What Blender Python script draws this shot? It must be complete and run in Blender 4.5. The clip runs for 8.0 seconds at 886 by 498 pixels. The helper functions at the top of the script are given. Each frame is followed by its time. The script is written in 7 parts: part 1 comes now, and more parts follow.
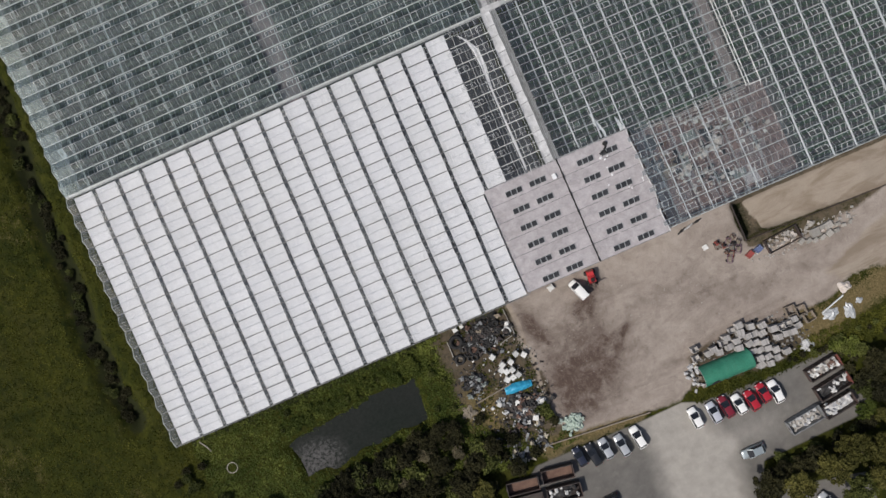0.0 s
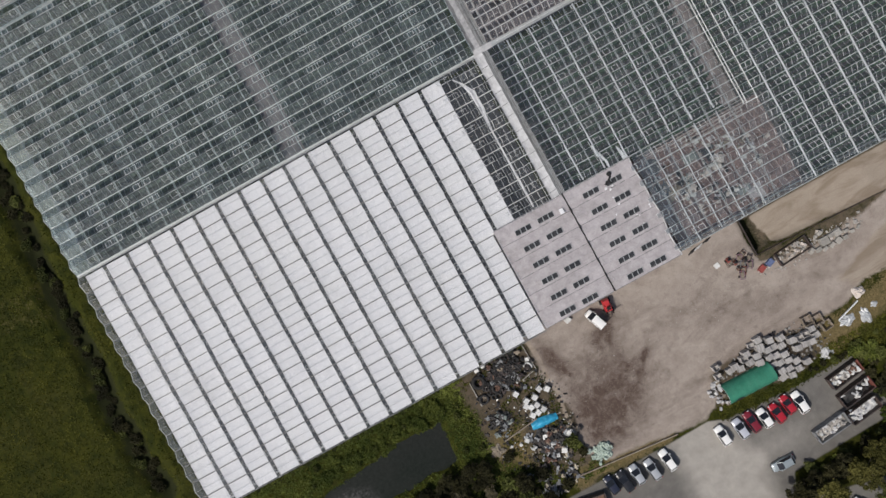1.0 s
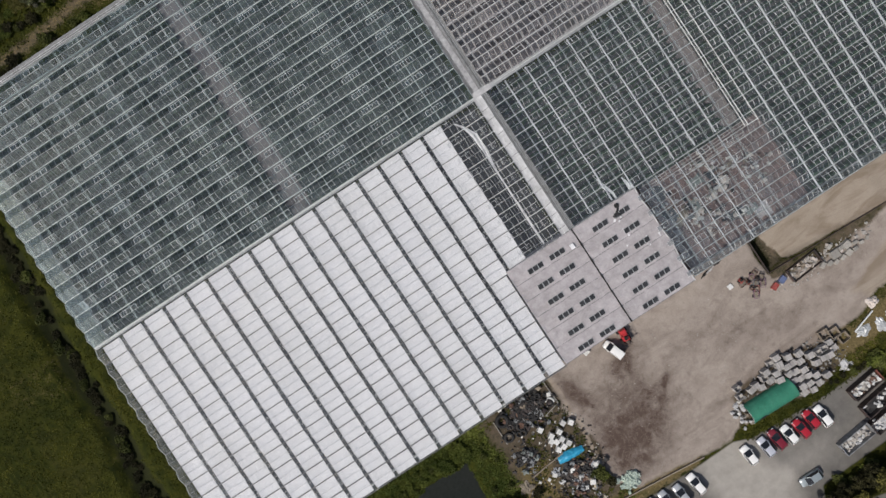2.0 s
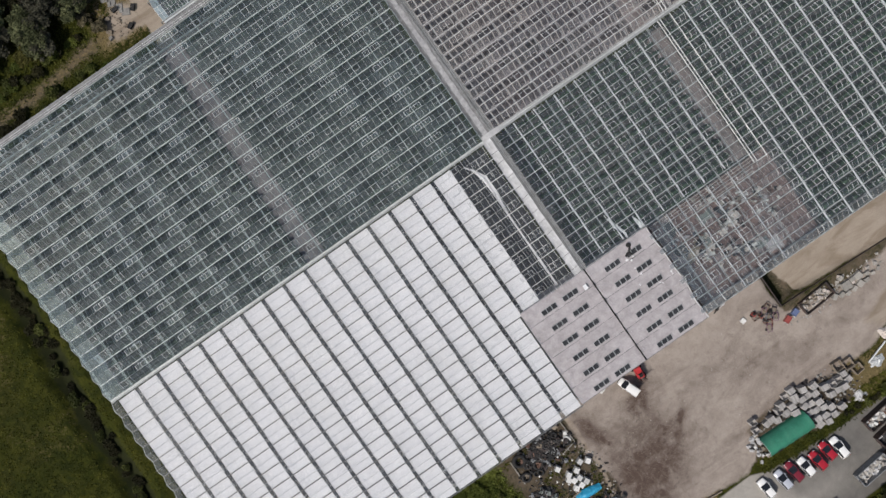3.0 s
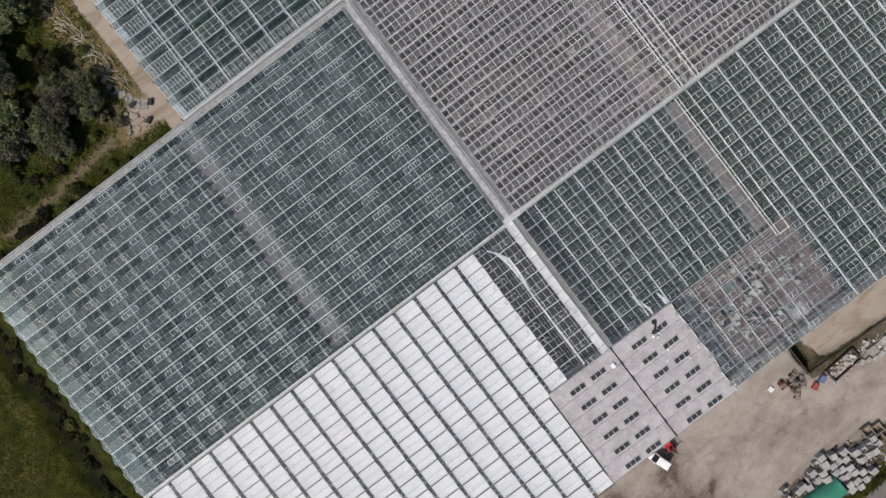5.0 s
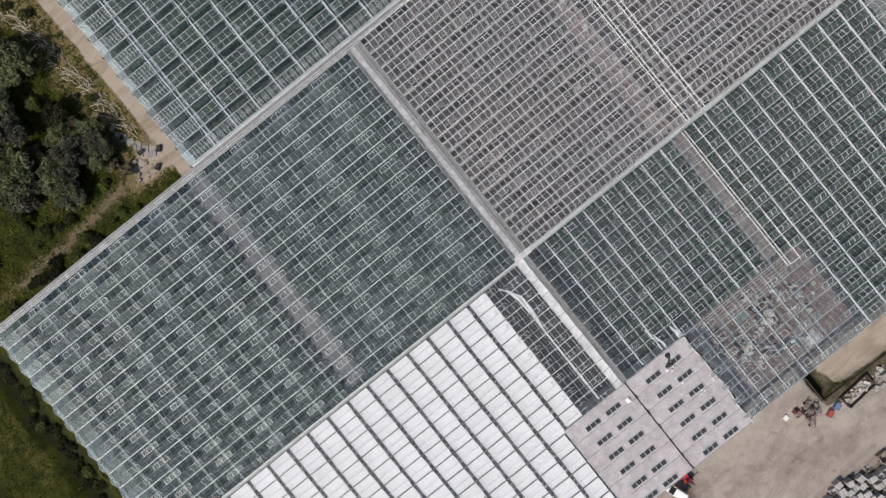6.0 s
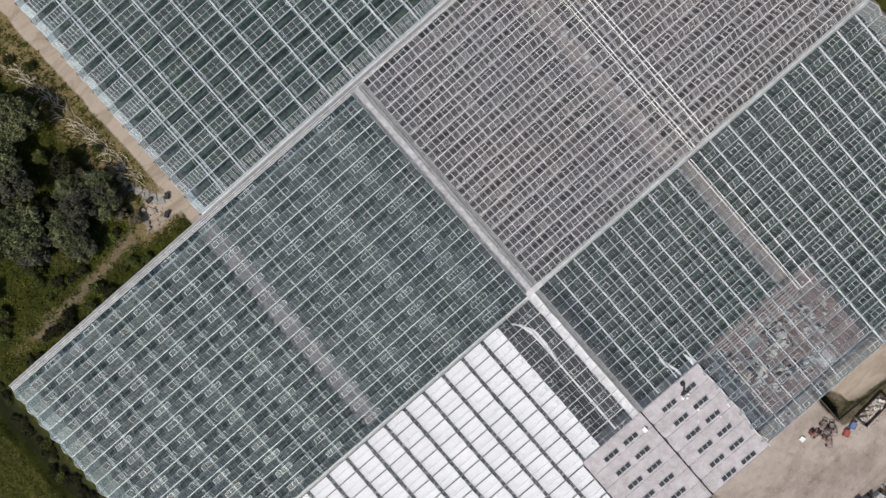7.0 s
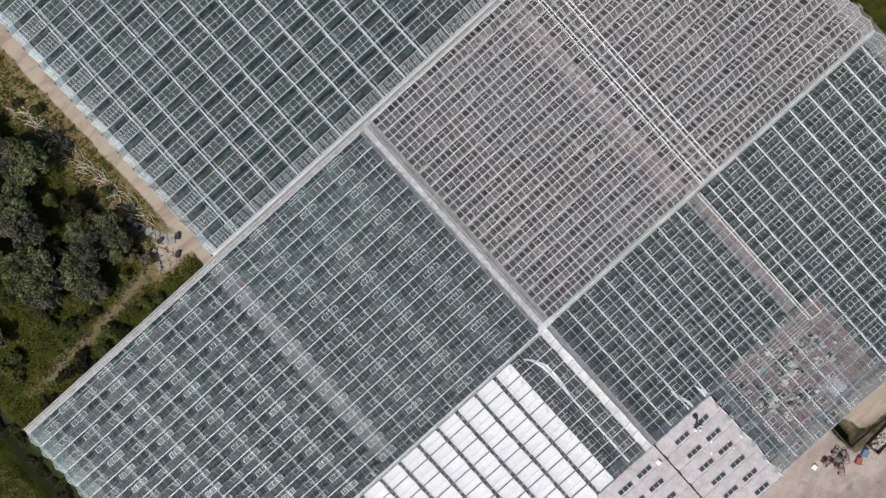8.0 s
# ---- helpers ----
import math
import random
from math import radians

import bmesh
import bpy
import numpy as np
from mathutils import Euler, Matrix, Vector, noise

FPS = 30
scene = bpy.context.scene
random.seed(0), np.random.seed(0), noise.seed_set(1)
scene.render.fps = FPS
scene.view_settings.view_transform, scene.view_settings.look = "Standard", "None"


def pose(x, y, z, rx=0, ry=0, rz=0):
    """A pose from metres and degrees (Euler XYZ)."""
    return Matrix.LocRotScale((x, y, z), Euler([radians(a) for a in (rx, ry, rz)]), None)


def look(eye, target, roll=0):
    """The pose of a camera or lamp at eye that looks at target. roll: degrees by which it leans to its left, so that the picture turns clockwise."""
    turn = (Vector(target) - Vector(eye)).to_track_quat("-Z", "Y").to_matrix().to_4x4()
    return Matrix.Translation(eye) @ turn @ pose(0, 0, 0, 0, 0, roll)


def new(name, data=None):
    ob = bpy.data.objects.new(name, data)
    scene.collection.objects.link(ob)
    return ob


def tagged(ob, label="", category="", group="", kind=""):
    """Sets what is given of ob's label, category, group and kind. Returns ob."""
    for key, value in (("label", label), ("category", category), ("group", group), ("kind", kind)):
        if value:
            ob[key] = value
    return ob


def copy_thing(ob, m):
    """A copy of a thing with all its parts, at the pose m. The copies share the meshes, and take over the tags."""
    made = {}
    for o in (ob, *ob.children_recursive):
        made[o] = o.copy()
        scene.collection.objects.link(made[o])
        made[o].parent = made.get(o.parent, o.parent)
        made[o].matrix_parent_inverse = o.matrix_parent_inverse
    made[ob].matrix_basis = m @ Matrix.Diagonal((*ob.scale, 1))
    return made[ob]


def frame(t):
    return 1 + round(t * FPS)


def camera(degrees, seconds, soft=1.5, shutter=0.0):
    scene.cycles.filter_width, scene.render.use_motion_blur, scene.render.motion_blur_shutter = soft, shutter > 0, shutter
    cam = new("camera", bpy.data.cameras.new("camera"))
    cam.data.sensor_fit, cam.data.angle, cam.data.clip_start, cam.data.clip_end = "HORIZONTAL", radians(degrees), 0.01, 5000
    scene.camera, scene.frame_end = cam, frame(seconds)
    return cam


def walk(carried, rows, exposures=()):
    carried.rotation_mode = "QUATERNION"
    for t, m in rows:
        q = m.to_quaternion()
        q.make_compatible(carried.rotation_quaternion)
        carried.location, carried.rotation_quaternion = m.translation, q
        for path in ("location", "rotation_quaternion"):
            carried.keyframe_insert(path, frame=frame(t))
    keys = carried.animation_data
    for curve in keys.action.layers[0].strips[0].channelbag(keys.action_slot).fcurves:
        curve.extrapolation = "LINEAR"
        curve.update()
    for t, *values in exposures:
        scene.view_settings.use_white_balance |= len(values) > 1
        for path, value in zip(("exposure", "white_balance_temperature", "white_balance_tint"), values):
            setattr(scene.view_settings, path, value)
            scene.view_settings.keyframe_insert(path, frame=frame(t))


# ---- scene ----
# camera and walk
cam = camera(69.38, 8.0, soft=1.5)
PATH = [
    (0.0, -21.551, -33.575, 115.600, -0.952, 0.750, -23.623),
    (0.5, -21.144, -29.534, 115.676, -0.968, 0.579, -26.270),
    (1.0, -20.635, -25.514, 115.752, -0.959, 0.384, -28.877),
    (1.5, -19.883, -21.586, 115.822, -0.925, 0.224, -31.501),
    (3.0, -16.739, -10.136, 115.882, -0.844, -0.030, -34.841),
    (3.5, -15.571, -6.408, 115.905, -0.824, -0.082, -35.257),
    (4.0, -14.293, -2.838, 115.928, -0.782, -0.067, -35.744),
    (4.5, -12.897, 0.567, 115.947, -0.741, 0.015, -36.374),
    (6.0, -8.426, 10.281, 116.167, -0.733, 0.292, -38.724),
    (6.5, -6.930, 13.502, 116.304, -0.843, 0.301, -39.703),
    (7.0, -5.464, 16.714, 116.440, -0.904, 0.283, -41.025),
    (7.5, -3.988, 19.932, 116.565, -0.978, 0.232, -41.939),
    (8.0, -2.522, 23.172, 116.659, -1.069, 0.187, -41.994),
]
walk(cam, [(row[0], pose(*row[1:])) for row in PATH], [(0.0, -0.03), (1.6, -0.06), (3.0, 0.0), (4.5, 0.09), (6.5, 0.31), (8.0, 0.45)])

# world, sun
SUN_AZ, SUN_EL = radians(186), radians(50)     # direction towards the sun, counterclockwise from +x
world = bpy.data.worlds.new("world")
scene.world = world
world.use_nodes = True
wn = world.node_tree.nodes
sky = wn.new("ShaderNodeTexSky")
sky.sky_type = "NISHITA"
sky.sun_disc = False
sky.sun_elevation = SUN_EL
sky.sun_rotation = radians(90) - SUN_AZ
sky.air_density, sky.dust_density = 1.0, 3.0
wn["Background"].inputs["Strength"].default_value = 0.085
world.node_tree.links.new(sky.outputs[0], wn["Background"].inputs["Color"])
sun_data = bpy.data.lights.new("sun", "SUN")
sun_data.energy, sun_data.angle, sun_data.color = 3.5, radians(1.6), (1.0, 0.95, 0.88)
sun = new("sun", sun_data)
sun_dir = Vector((math.cos(SUN_AZ) * math.cos(SUN_EL), math.sin(SUN_AZ) * math.cos(SUN_EL), math.sin(SUN_EL)))
sun.matrix_world = look(sun_dir * 300, (0, 0, 0))


# ---- materials ----
def node_mat(name):
    m = bpy.data.materials.new(name)
    m.use_nodes = True
    nt = m.node_tree
    b = nt.nodes["Principled BSDF"]
    return m, nt, nt.nodes, nt.links, b


def noise_tex(nt, scale, detail=6, rough=0.6, coord="Object", stretch=None, warp=0.0):
    co = nt.nodes.new("ShaderNodeNewGeometry").outputs["Position"] if coord == "World" else nt.nodes.new("ShaderNodeTexCoord").outputs["Object"]
    if stretch:
        mp = nt.nodes.new("ShaderNodeMapping")
        mp.inputs["Scale"].default_value = stretch
        nt.links.new(co, mp.inputs["Vector"])
        co = mp.outputs[0]
    n = nt.nodes.new("ShaderNodeTexNoise")
    n.inputs["Scale"].default_value, n.inputs["Detail"].default_value, n.inputs["Roughness"].default_value = scale, detail, rough
    n.inputs["Distortion"].default_value = warp
    nt.links.new(co, n.inputs["Vector"])
    return n.outputs["Fac"]


def ramp(nt, fac, stops):
    r = nt.nodes.new("ShaderNodeValToRGB")
    while len(r.color_ramp.elements) < len(stops):
        r.color_ramp.elements.new(0.5)
    for e, (p, c) in zip(r.color_ramp.elements, stops):
        e.position = p
        e.color = (c, c, c, 1) if isinstance(c, float) else (*c, 1)
    nt.links.new(fac, r.inputs[0])
    return r.outputs[0]


def mixc(nt, fac, a, b, mode="MIX"):
    m = nt.nodes.new("ShaderNodeMix")
    m.data_type, m.blend_type = "RGBA", mode
    for sock, v in ((m.inputs[0], fac), (m.inputs[6], a), (m.inputs[7], b)):
        if isinstance(v, bpy.types.NodeSocket):
            nt.links.new(v, sock)
        elif isinstance(v, (int, float)):
            sock.default_value = v
        else:
            sock.default_value = (*v, 1)
    return m.outputs[2]


def maths(nt, op, a, b=0.5, c=0.5, clamp=False):
    m = nt.nodes.new("ShaderNodeMath")
    m.operation, m.use_clamp = op, clamp
    for i, v in enumerate((a, b, c)):
        if isinstance(v, bpy.types.NodeSocket):
            nt.links.new(v, m.inputs[i])
        else:
            m.inputs[i].default_value = v
    return m.outputs[0]


def attr(nt, name):
    a = nt.nodes.new("ShaderNodeAttribute")
    a.attribute_name = name
    return a.outputs["Fac"]


def bump(nt, b, height, strength=0.4, dist=0.05):
    n = nt.nodes.new("ShaderNodeBump")
    n.inputs["Strength"].default_value, n.inputs["Distance"].default_value = strength, dist
    nt.links.new(height, n.inputs["Height"])
    nt.links.new(n.outputs[0], b.inputs["Normal"])


def surface(name, c0, c1, scale=2.0, rough=0.7, metal=0.0, dirt=None, dirt_amount=0.4, fine=20.0, bumpy=0.3, per="none", stretch=None, coat=0.0, grain=0.35):
    """Two-tone surface with large stains, fine grain and relief; per: island or object variation."""
    m, nt, nodes, links, b = node_mat(name)
    f = noise_tex(nt, scale, 5, 0.6, stretch=stretch)
    col = mixc(nt, ramp(nt, f, [(0.3, 0.0), (0.7, 1.0)]), c0, c1)
    if dirt:
        d = ramp(nt, noise_tex(nt, scale * 0.37, 8, 0.7, warp=0.6), [(0.45, 0.0), (0.72, 1.0)])
        col = mixc(nt, maths(nt, "MULTIPLY", d, dirt_amount), col, dirt)
    g = noise_tex(nt, fine, 3, 0.6)
    col = mixc(nt, grain, col, ramp(nt, g, [(0.25, 0.35), (0.75, 1.0)] if grain < 0.5 else [(0.38, 0.1), (0.68, 1.0)]), "MULTIPLY")
    if per != "none":
        if per == "island":
            r = nodes.new("ShaderNodeNewGeometry").outputs["Random Per Island"]
        else:
            r = nodes.new("ShaderNodeObjectInfo").outputs["Random"]
        col = mixc(nt, 0.6, col, ramp(nt, r, [(0.0, 0.45), (1.0, 1.0)]), "MULTIPLY")
    links.new(col, b.inputs["Base Color"])
    b.inputs["Roughness"].default_value, b.inputs["Metallic"].default_value = rough, metal
    b.inputs["Coat Weight"].default_value = coat
    if bumpy:
        bump(nt, b, g, bumpy, 0.03)
    return m


def glass_mat(name, tint, haze, dirt_colour):
    """Thin greenhouse glass: clear pane, dusty film set by pane and by roof slope, and sky reflection."""
    m, nt, nodes, links, b = node_mat(name)
    nodes.remove(b)
    out = nodes["Material Output"]
    tr = nodes.new("ShaderNodeBsdfTransparent")
    tr.inputs[0].default_value = (*tint, 1)
    df = nodes.new("ShaderNodeBsdfDiffuse")
    gl = nodes.new("ShaderNodeBsdfGlossy")
    gl.inputs["Roughness"].default_value = 0.08
    big = noise_tex(nt, 0.07, 4, 0.6, "World", warp=0.4)
    streak = noise_tex(nt, 2.2, 5, 0.7, "World", stretch=(1.0, 0.35, 1.0))
    col = mixc(nt, streak, dirt_colour, tuple(v * 0.72 for v in dirt_colour))
    tone = ramp(nt, noise_tex(nt, 0.045, 4, 0.55, "World", warp=0.6), [(0.40, 0.0), (0.62, 0.8)])
    col = mixc(nt, tone, col, (dirt_colour[0] * 1.06, dirt_colour[1] * 1.0, dirt_colour[2] * 0.90))
    links.new(col, df.inputs[0])
    h = maths(nt, "MULTIPLY_ADD", attr(nt, "film"), haze, 0.0)
    h = maths(nt, "MULTIPLY", h, maths(nt, "MULTIPLY_ADD", big, 1.1, 0.45))
    h = maths(nt, "MULTIPLY", h, maths(nt, "MULTIPLY_ADD", streak, 2.0, 0.0), clamp=True)
    mx = nodes.new("ShaderNodeMixShader")
    sheen = nodes.new("ShaderNodeBsdfGlossy")
    sheen.inputs["Roughness"].default_value = 0.42
    links.new(col, sheen.inputs[0])
    dust = nodes.new("ShaderNodeMixShader")
    dust.inputs[0].default_value = 0.32
    links.new(df.outputs[0], dust.inputs[1]), links.new(sheen.outputs[0], dust.inputs[2])
    links.new(h, mx.inputs[0]), links.new(tr.outputs[0], mx.inputs[1]), links.new(dust.outputs[0], mx.inputs[2])
    lw = nodes.new("ShaderNodeLayerWeight")
    gloss = maths(nt, "MULTIPLY_ADD", maths(nt, "POWER", lw.outputs["Facing"], 5.0), 0.9, 0.085)
    mx2 = nodes.new("ShaderNodeMixShader")
    links.new(gloss, mx2.inputs[0]), links.new(mx.outputs[0], mx2.inputs[1]), links.new(gl.outputs[0], mx2.inputs[2])
    links.new(mx2.outputs[0], out.inputs[0])
    return m


def leaf_mat(name, dark, light):
    m, nt, nodes, links, b = node_mat(name)
    r = nodes.new("ShaderNodeNewGeometry").outputs["Random Per Island"]
    col = mixc(nt, r, dark, light)
    col = mixc(nt, ramp(nt, noise_tex(nt, 0.35, 3, 0.5, "World"), [(0.42, 0.0), (0.68, 0.85)]), col, tuple(v * 1.5 for v in light))
    col = mixc(nt, ramp(nt, noise_tex(nt, 0.08, 5, 0.65, "World", warp=0.8), [(0.38, 0.9), (0.58, 0.0)]), col, dark)
    links.new(col, b.inputs["Base Color"])
    b.inputs["Roughness"].default_value = 0.7
    b.inputs["Specular IOR Level"].default_value = 0.12
    return m


def paint_mat(name, colour, metal=0.0, rough=0.3):
    m, nt, nodes, links, b = node_mat(name)
    f = noise_tex(nt, 1.5, 5, 0.65)
    col = mixc(nt, ramp(nt, f, [(0.35, 0.0), (0.8, 0.5)]), colour, tuple(v * 0.7 + 0.03 for v in colour))
    links.new(col, b.inputs["Base Color"])
    b.inputs["Roughness"].default_value, b.inputs["Metallic"].default_value = rough, metal
    b.inputs["Coat Weight"].default_value = 0.5
    return m


GLASS_GREEN = glass_mat("glass_dusty", (0.86, 0.93, 0.92), 0.122, (0.475, 0.58, 0.615))
GLASS_CLEAR = glass_mat("glass_over_crops", (0.91, 0.94, 0.94), 0.105, (0.54, 0.61, 0.66))
GLASS_NORTH = glass_mat("glass_large_panes", (0.90, 0.94, 0.95), 0.085, (0.50, 0.62, 0.68))
GLASS_SCREEN = glass_mat("glass_over_screens", (0.975, 0.98, 0.98), 0.06, (0.62, 0.64, 0.64))
GLASS_BROWN = glass_mat("glass_over_soil", (0.90, 0.90, 0.90), 0.185, (0.61, 0.595, 0.61))
ALU = surface("aluminium", (0.52, 0.55, 0.56), (0.64, 0.67, 0.68), 0.8, 0.5, 0.25, (0.25, 0.25, 0.22), 0.5, 8, 0.1)
ALU_BRIGHT = surface("white_aluminium", (0.68, 0.70, 0.70), (0.80, 0.82, 0.82), 0.6, 0.5, 0.0, (0.35, 0.34, 0.31), 0.45, 8, 0.1)
DUSTY_BAR = surface("dusty_glazing_bar", (0.27, 0.26, 0.255), (0.42, 0.405, 0.395), 0.8, 0.8, 0.0, (0.24, 0.22, 0.21), 0.5, 6, 0.2)
DARK_GALV = surface("dirty_gutter", (0.15, 0.155, 0.16), (0.26, 0.265, 0.27), 0.5, 0.7, 0.1, (0.09, 0.09, 0.085), 0.6, 6, 0.2)
GALV = surface("galvanised_gutter", (0.33, 0.35, 0.36), (0.47, 0.49, 0.50), 0.5, 0.6, 0.2, (0.18, 0.18, 0.16), 0.6, 6, 0.2)
CLOTH = surface("white_screen_cloth", (0.745, 0.745, 0.775), (0.82, 0.82, 0.845), 0.25, 0.85, 0, (0.60, 0.60, 0.58), 0.35, 2.5, 0.3)
CLOTH_OLD = surface("grey_membrane", (0.42, 0.42, 0.43), (0.58, 0.58, 0.59), 0.9, 0.8, 0, (0.30, 0.29, 0.28), 0.5, 3, 0.3)
MEMBRANE = surface("patched_membrane", (0.46, 0.46, 0.47), (0.72, 0.72, 0.73), 0.9, 0.8, 0, (0.36, 0.36, 0.36), 0.5, 3, 0.3)
MEMBRANE_GREY = surface("worn_grey_liner", (0.25, 0.25, 0.26), (0.50, 0.50, 0.51), 1.3, 0.85, 0, (0.24, 0.235, 0.23), 0.6, 3, 0.4)
RIBBED = surface("grey_ribbed_gutter", (0.15, 0.15, 0.158), (0.31, 0.31, 0.32), 2.5, 0.7, 0, (0.10, 0.095, 0.09), 0.7, 5, 0.6, "none", (2.0, 0.5, 1.0))
FIBRE = surface("fibre_cement", (0.375, 0.350, 0.362), (0.50, 0.468, 0.485), 0.8, 0.9, 0, (0.27, 0.25, 0.245), 0.6, 3, 0.5)
PANE_DARK = surface("dark_rooflight", (0.035, 0.037, 0.04), (0.07, 0.07, 0.075), 1.5, 0.25, 0, (0.12, 0.11, 0.10), 0.4, 6, 0.0, "object")
CROP = surface("crop_foliage", (0.030, 0.046, 0.034), (0.125, 0.150, 0.105), 0.6, 0.8, 0, (0.070, 0.074, 0.082), 0.5, 1.7, 0.8, grain=0.9)
CROP_LUSH = surface("lush_crop_foliage", (0.026, 0.062, 0.030), (0.076, 0.148, 0.068), 0.5, 0.8, 0, (0.045, 0.056, 0.045), 0.5, 1.7, 0.8, grain=0.9)
SOIL_IN = surface("greenhouse_soil", (0.050, 0.040, 0.043), (0.175, 0.142, 0.138), 0.22, 0.95, 0, (0.075, 0.105, 0.060), 0.65, 1.5, 0.6, grain=0.85)
FLOOR_MIX = surface("greenhouse_floor", (0.044, 0.050, 0.048), (0.125, 0.121, 0.116), 0.25, 0.95, 0, (0.17, 0.13, 0.125), 0.4, 1.6, 0.6, grain=0.8)
DARK_FLOOR = surface("dark_ground_cloth", (0.018, 0.021, 0.024), (0.047, 0.051, 0.055), 0.4, 0.9, 0, (0.08, 0.075, 0.07), 0.4, 4, 0.4)
PINK_SOIL = surface("cleared_floor", (0.165, 0.112, 0.105), (0.36, 0.258, 0.240), 0.5, 0.95, 0, (0.26, 0.150, 0.130), 0.6, 4, 0.6, grain=0.7)
PINK_PATH = surface("pinkish_path", (0.175, 0.150, 0.144), (0.33, 0.275, 0.262), 0.4, 0.95, 0, (0.30, 0.215, 0.195), 0.5, 4, 0.6)
CRATE_WOOD = surface("weathered_crate_wood", (0.30, 0.285, 0.275), (0.56, 0.54, 0.525), 1.0, 0.9, 0, (0.15, 0.135, 0.125), 0.4, 7, 0.6, "object", (6, 1, 1))
PATH_SOIL = surface("inner_path_floor", (0.105, 0.083, 0.088), (0.25, 0.196, 0.200), 0.45, 0.95, 0, (0.30, 0.24, 0.235), 0.5, 3, 0.6)
CONCRETE = surface("concrete", (0.36, 0.34, 0.31), (0.48, 0.46, 0.42), 0.7, 0.9, 0, (0.22, 0.2, 0.18), 0.5, 8, 0.5, "object")
BLOCK = surface("weathered_block", (0.21, 0.205, 0.195), (0.37, 0.36, 0.345), 1.1, 0.95, 0, (0.13, 0.12, 0.11), 0.6, 6, 0.6, "object")
RUBBLE = surface("rubble", (0.34, 0.32, 0.29), (0.56, 0.53, 0.50), 1.5, 0.95, 0, (0.18, 0.16, 0.14), 0.4, 8, 0.6, "island")
BLACK = surface("black_rubber", (0.008, 0.008, 0.009), (0.026, 0.026, 0.027), 2, 0.85, 0, (0.060, 0.048, 0.040), 0.35, 12, 0.4, "object")
SCRAP = surface("dark_scrap", (0.008, 0.009, 0.011), (0.050, 0.050, 0.052), 1.7, 0.75, 0.1, (0.10, 0.060, 0.042), 0.5, 9, 0.5, "island")
WHITE_PLASTIC = surface("white_plastic", (0.68, 0.68, 0.66), (0.80, 0.80, 0.79), 1.0, 0.5, 0, (0.42, 0.40, 0.37), 0.4, 7, 0.2, "object")
GREEN_TARP = surface("green_tarpaulin", (0.028, 0.175, 0.110), (0.048, 0.24, 0.155), 0.5, 0.5, 0, (0.06, 0.15, 0.11), 0.35, 4, 0.4)
BLUE_TARP = surface("blue_tarpaulin", (0.02, 0.28, 0.50), (0.05, 0.40, 0.62), 1.2, 0.45, 0, (0.02, 0.16, 0.30), 0.5, 6, 0.5)
GREEN_GREY = surface("grey_green_sheet", (0.17, 0.195, 0.185), (0.27, 0.30, 0.285), 0.8, 0.8, 0, (0.13, 0.13, 0.12), 0.5, 5, 0.3)
RUST = surface("rusty_steel", (0.115, 0.065, 0.050), (0.19, 0.115, 0.085), 0.9, 0.85, 0.1, (0.12, 0.07, 0.05), 0.6, 8, 0.5)
DARK_STEEL = surface("dark_painted_steel", (0.035, 0.03, 0.03), (0.07, 0.055, 0.05), 0.9, 0.6, 0.1, (0.15, 0.07, 0.05), 0.5, 8, 0.4)
GREY_STEEL = surface("grey_painted_steel", (0.18, 0.19, 0.20), (0.28, 0.29, 0.30), 0.9, 0.6, 0.1, (0.12, 0.09, 0.08), 0.5, 8, 0.4)
RED_STEEL = surface("red_brown_steel", (0.155, 0.05, 0.04), (0.24, 0.08, 0.06), 0.9, 0.6, 0.1, (0.12, 0.06, 0.05), 0.5, 8, 0.4)
TIMBER = surface("weathered_timber", (0.20, 0.16, 0.12), (0.34, 0.29, 0.23), 1.2, 0.9, 0, (0.12, 0.1, 0.08), 0.5, 10, 0.5, "object", (1, 6, 6))
PALE_NET = surface("pale_green_netting", (0.34, 0.44, 0.38), (0.56, 0.64, 0.57), 1.8, 0.8, 0, (0.30, 0.33, 0.26), 0.4, 6, 0.6, "island")
FOIL = surface("silver_plastic_film", (0.40, 0.42, 0.44), (0.70, 0.72, 0.74), 1.5, 0.35, 0.1, (0.30, 0.29, 0.27), 0.5, 5, 0.6, "island")
BARK = surface("bark", (0.06, 0.045, 0.035), (0.12, 0.10, 0.08), 3, 0.95, 0, None, 0, 10, 0.6)
STONE = surface("pale_stone", (0.52, 0.46, 0.42), (0.66, 0.60, 0.56), 0.9, 0.9, 0, (0.36, 0.31, 0.27), 0.5, 5, 0.6)
EARTH = surface("dull_earth", (0.15, 0.125, 0.095), (0.28, 0.24, 0.19), 0.9, 0.95, 0, (0.10, 0.085, 0.06), 0.5, 5, 0.6)
FADED_RED = paint_mat("faded_red_plastic", (0.27, 0.05, 0.04), 0, 0.6)
FADED_PLUM = paint_mat("faded_plum_paint", (0.17, 0.10, 0.13), 0, 0.7)
FADED_BLUE = paint_mat("faded_blue_plastic", (0.10, 0.13, 0.24), 0, 0.6)
RED_PAINT = paint_mat("red_machine_paint", (0.50, 0.025, 0.03), 0, 0.45)
CAR_GLASS = surface("car_glass", (0.012, 0.014, 0.018), (0.03, 0.033, 0.04), 1.0, 0.08, 0, None, 0, 4, 0.0)
RIM = surface("wheel_rim", (0.45, 0.45, 0.46), (0.55, 0.55, 0.56), 2, 0.35, 0.7, None, 0, 8, 0.0)
LAMP_CLEAR = surface("headlamp_glass", (0.65, 0.66, 0.68), (0.75, 0.76, 0.78), 2, 0.15, 0.2, None, 0, 8, 0.0)
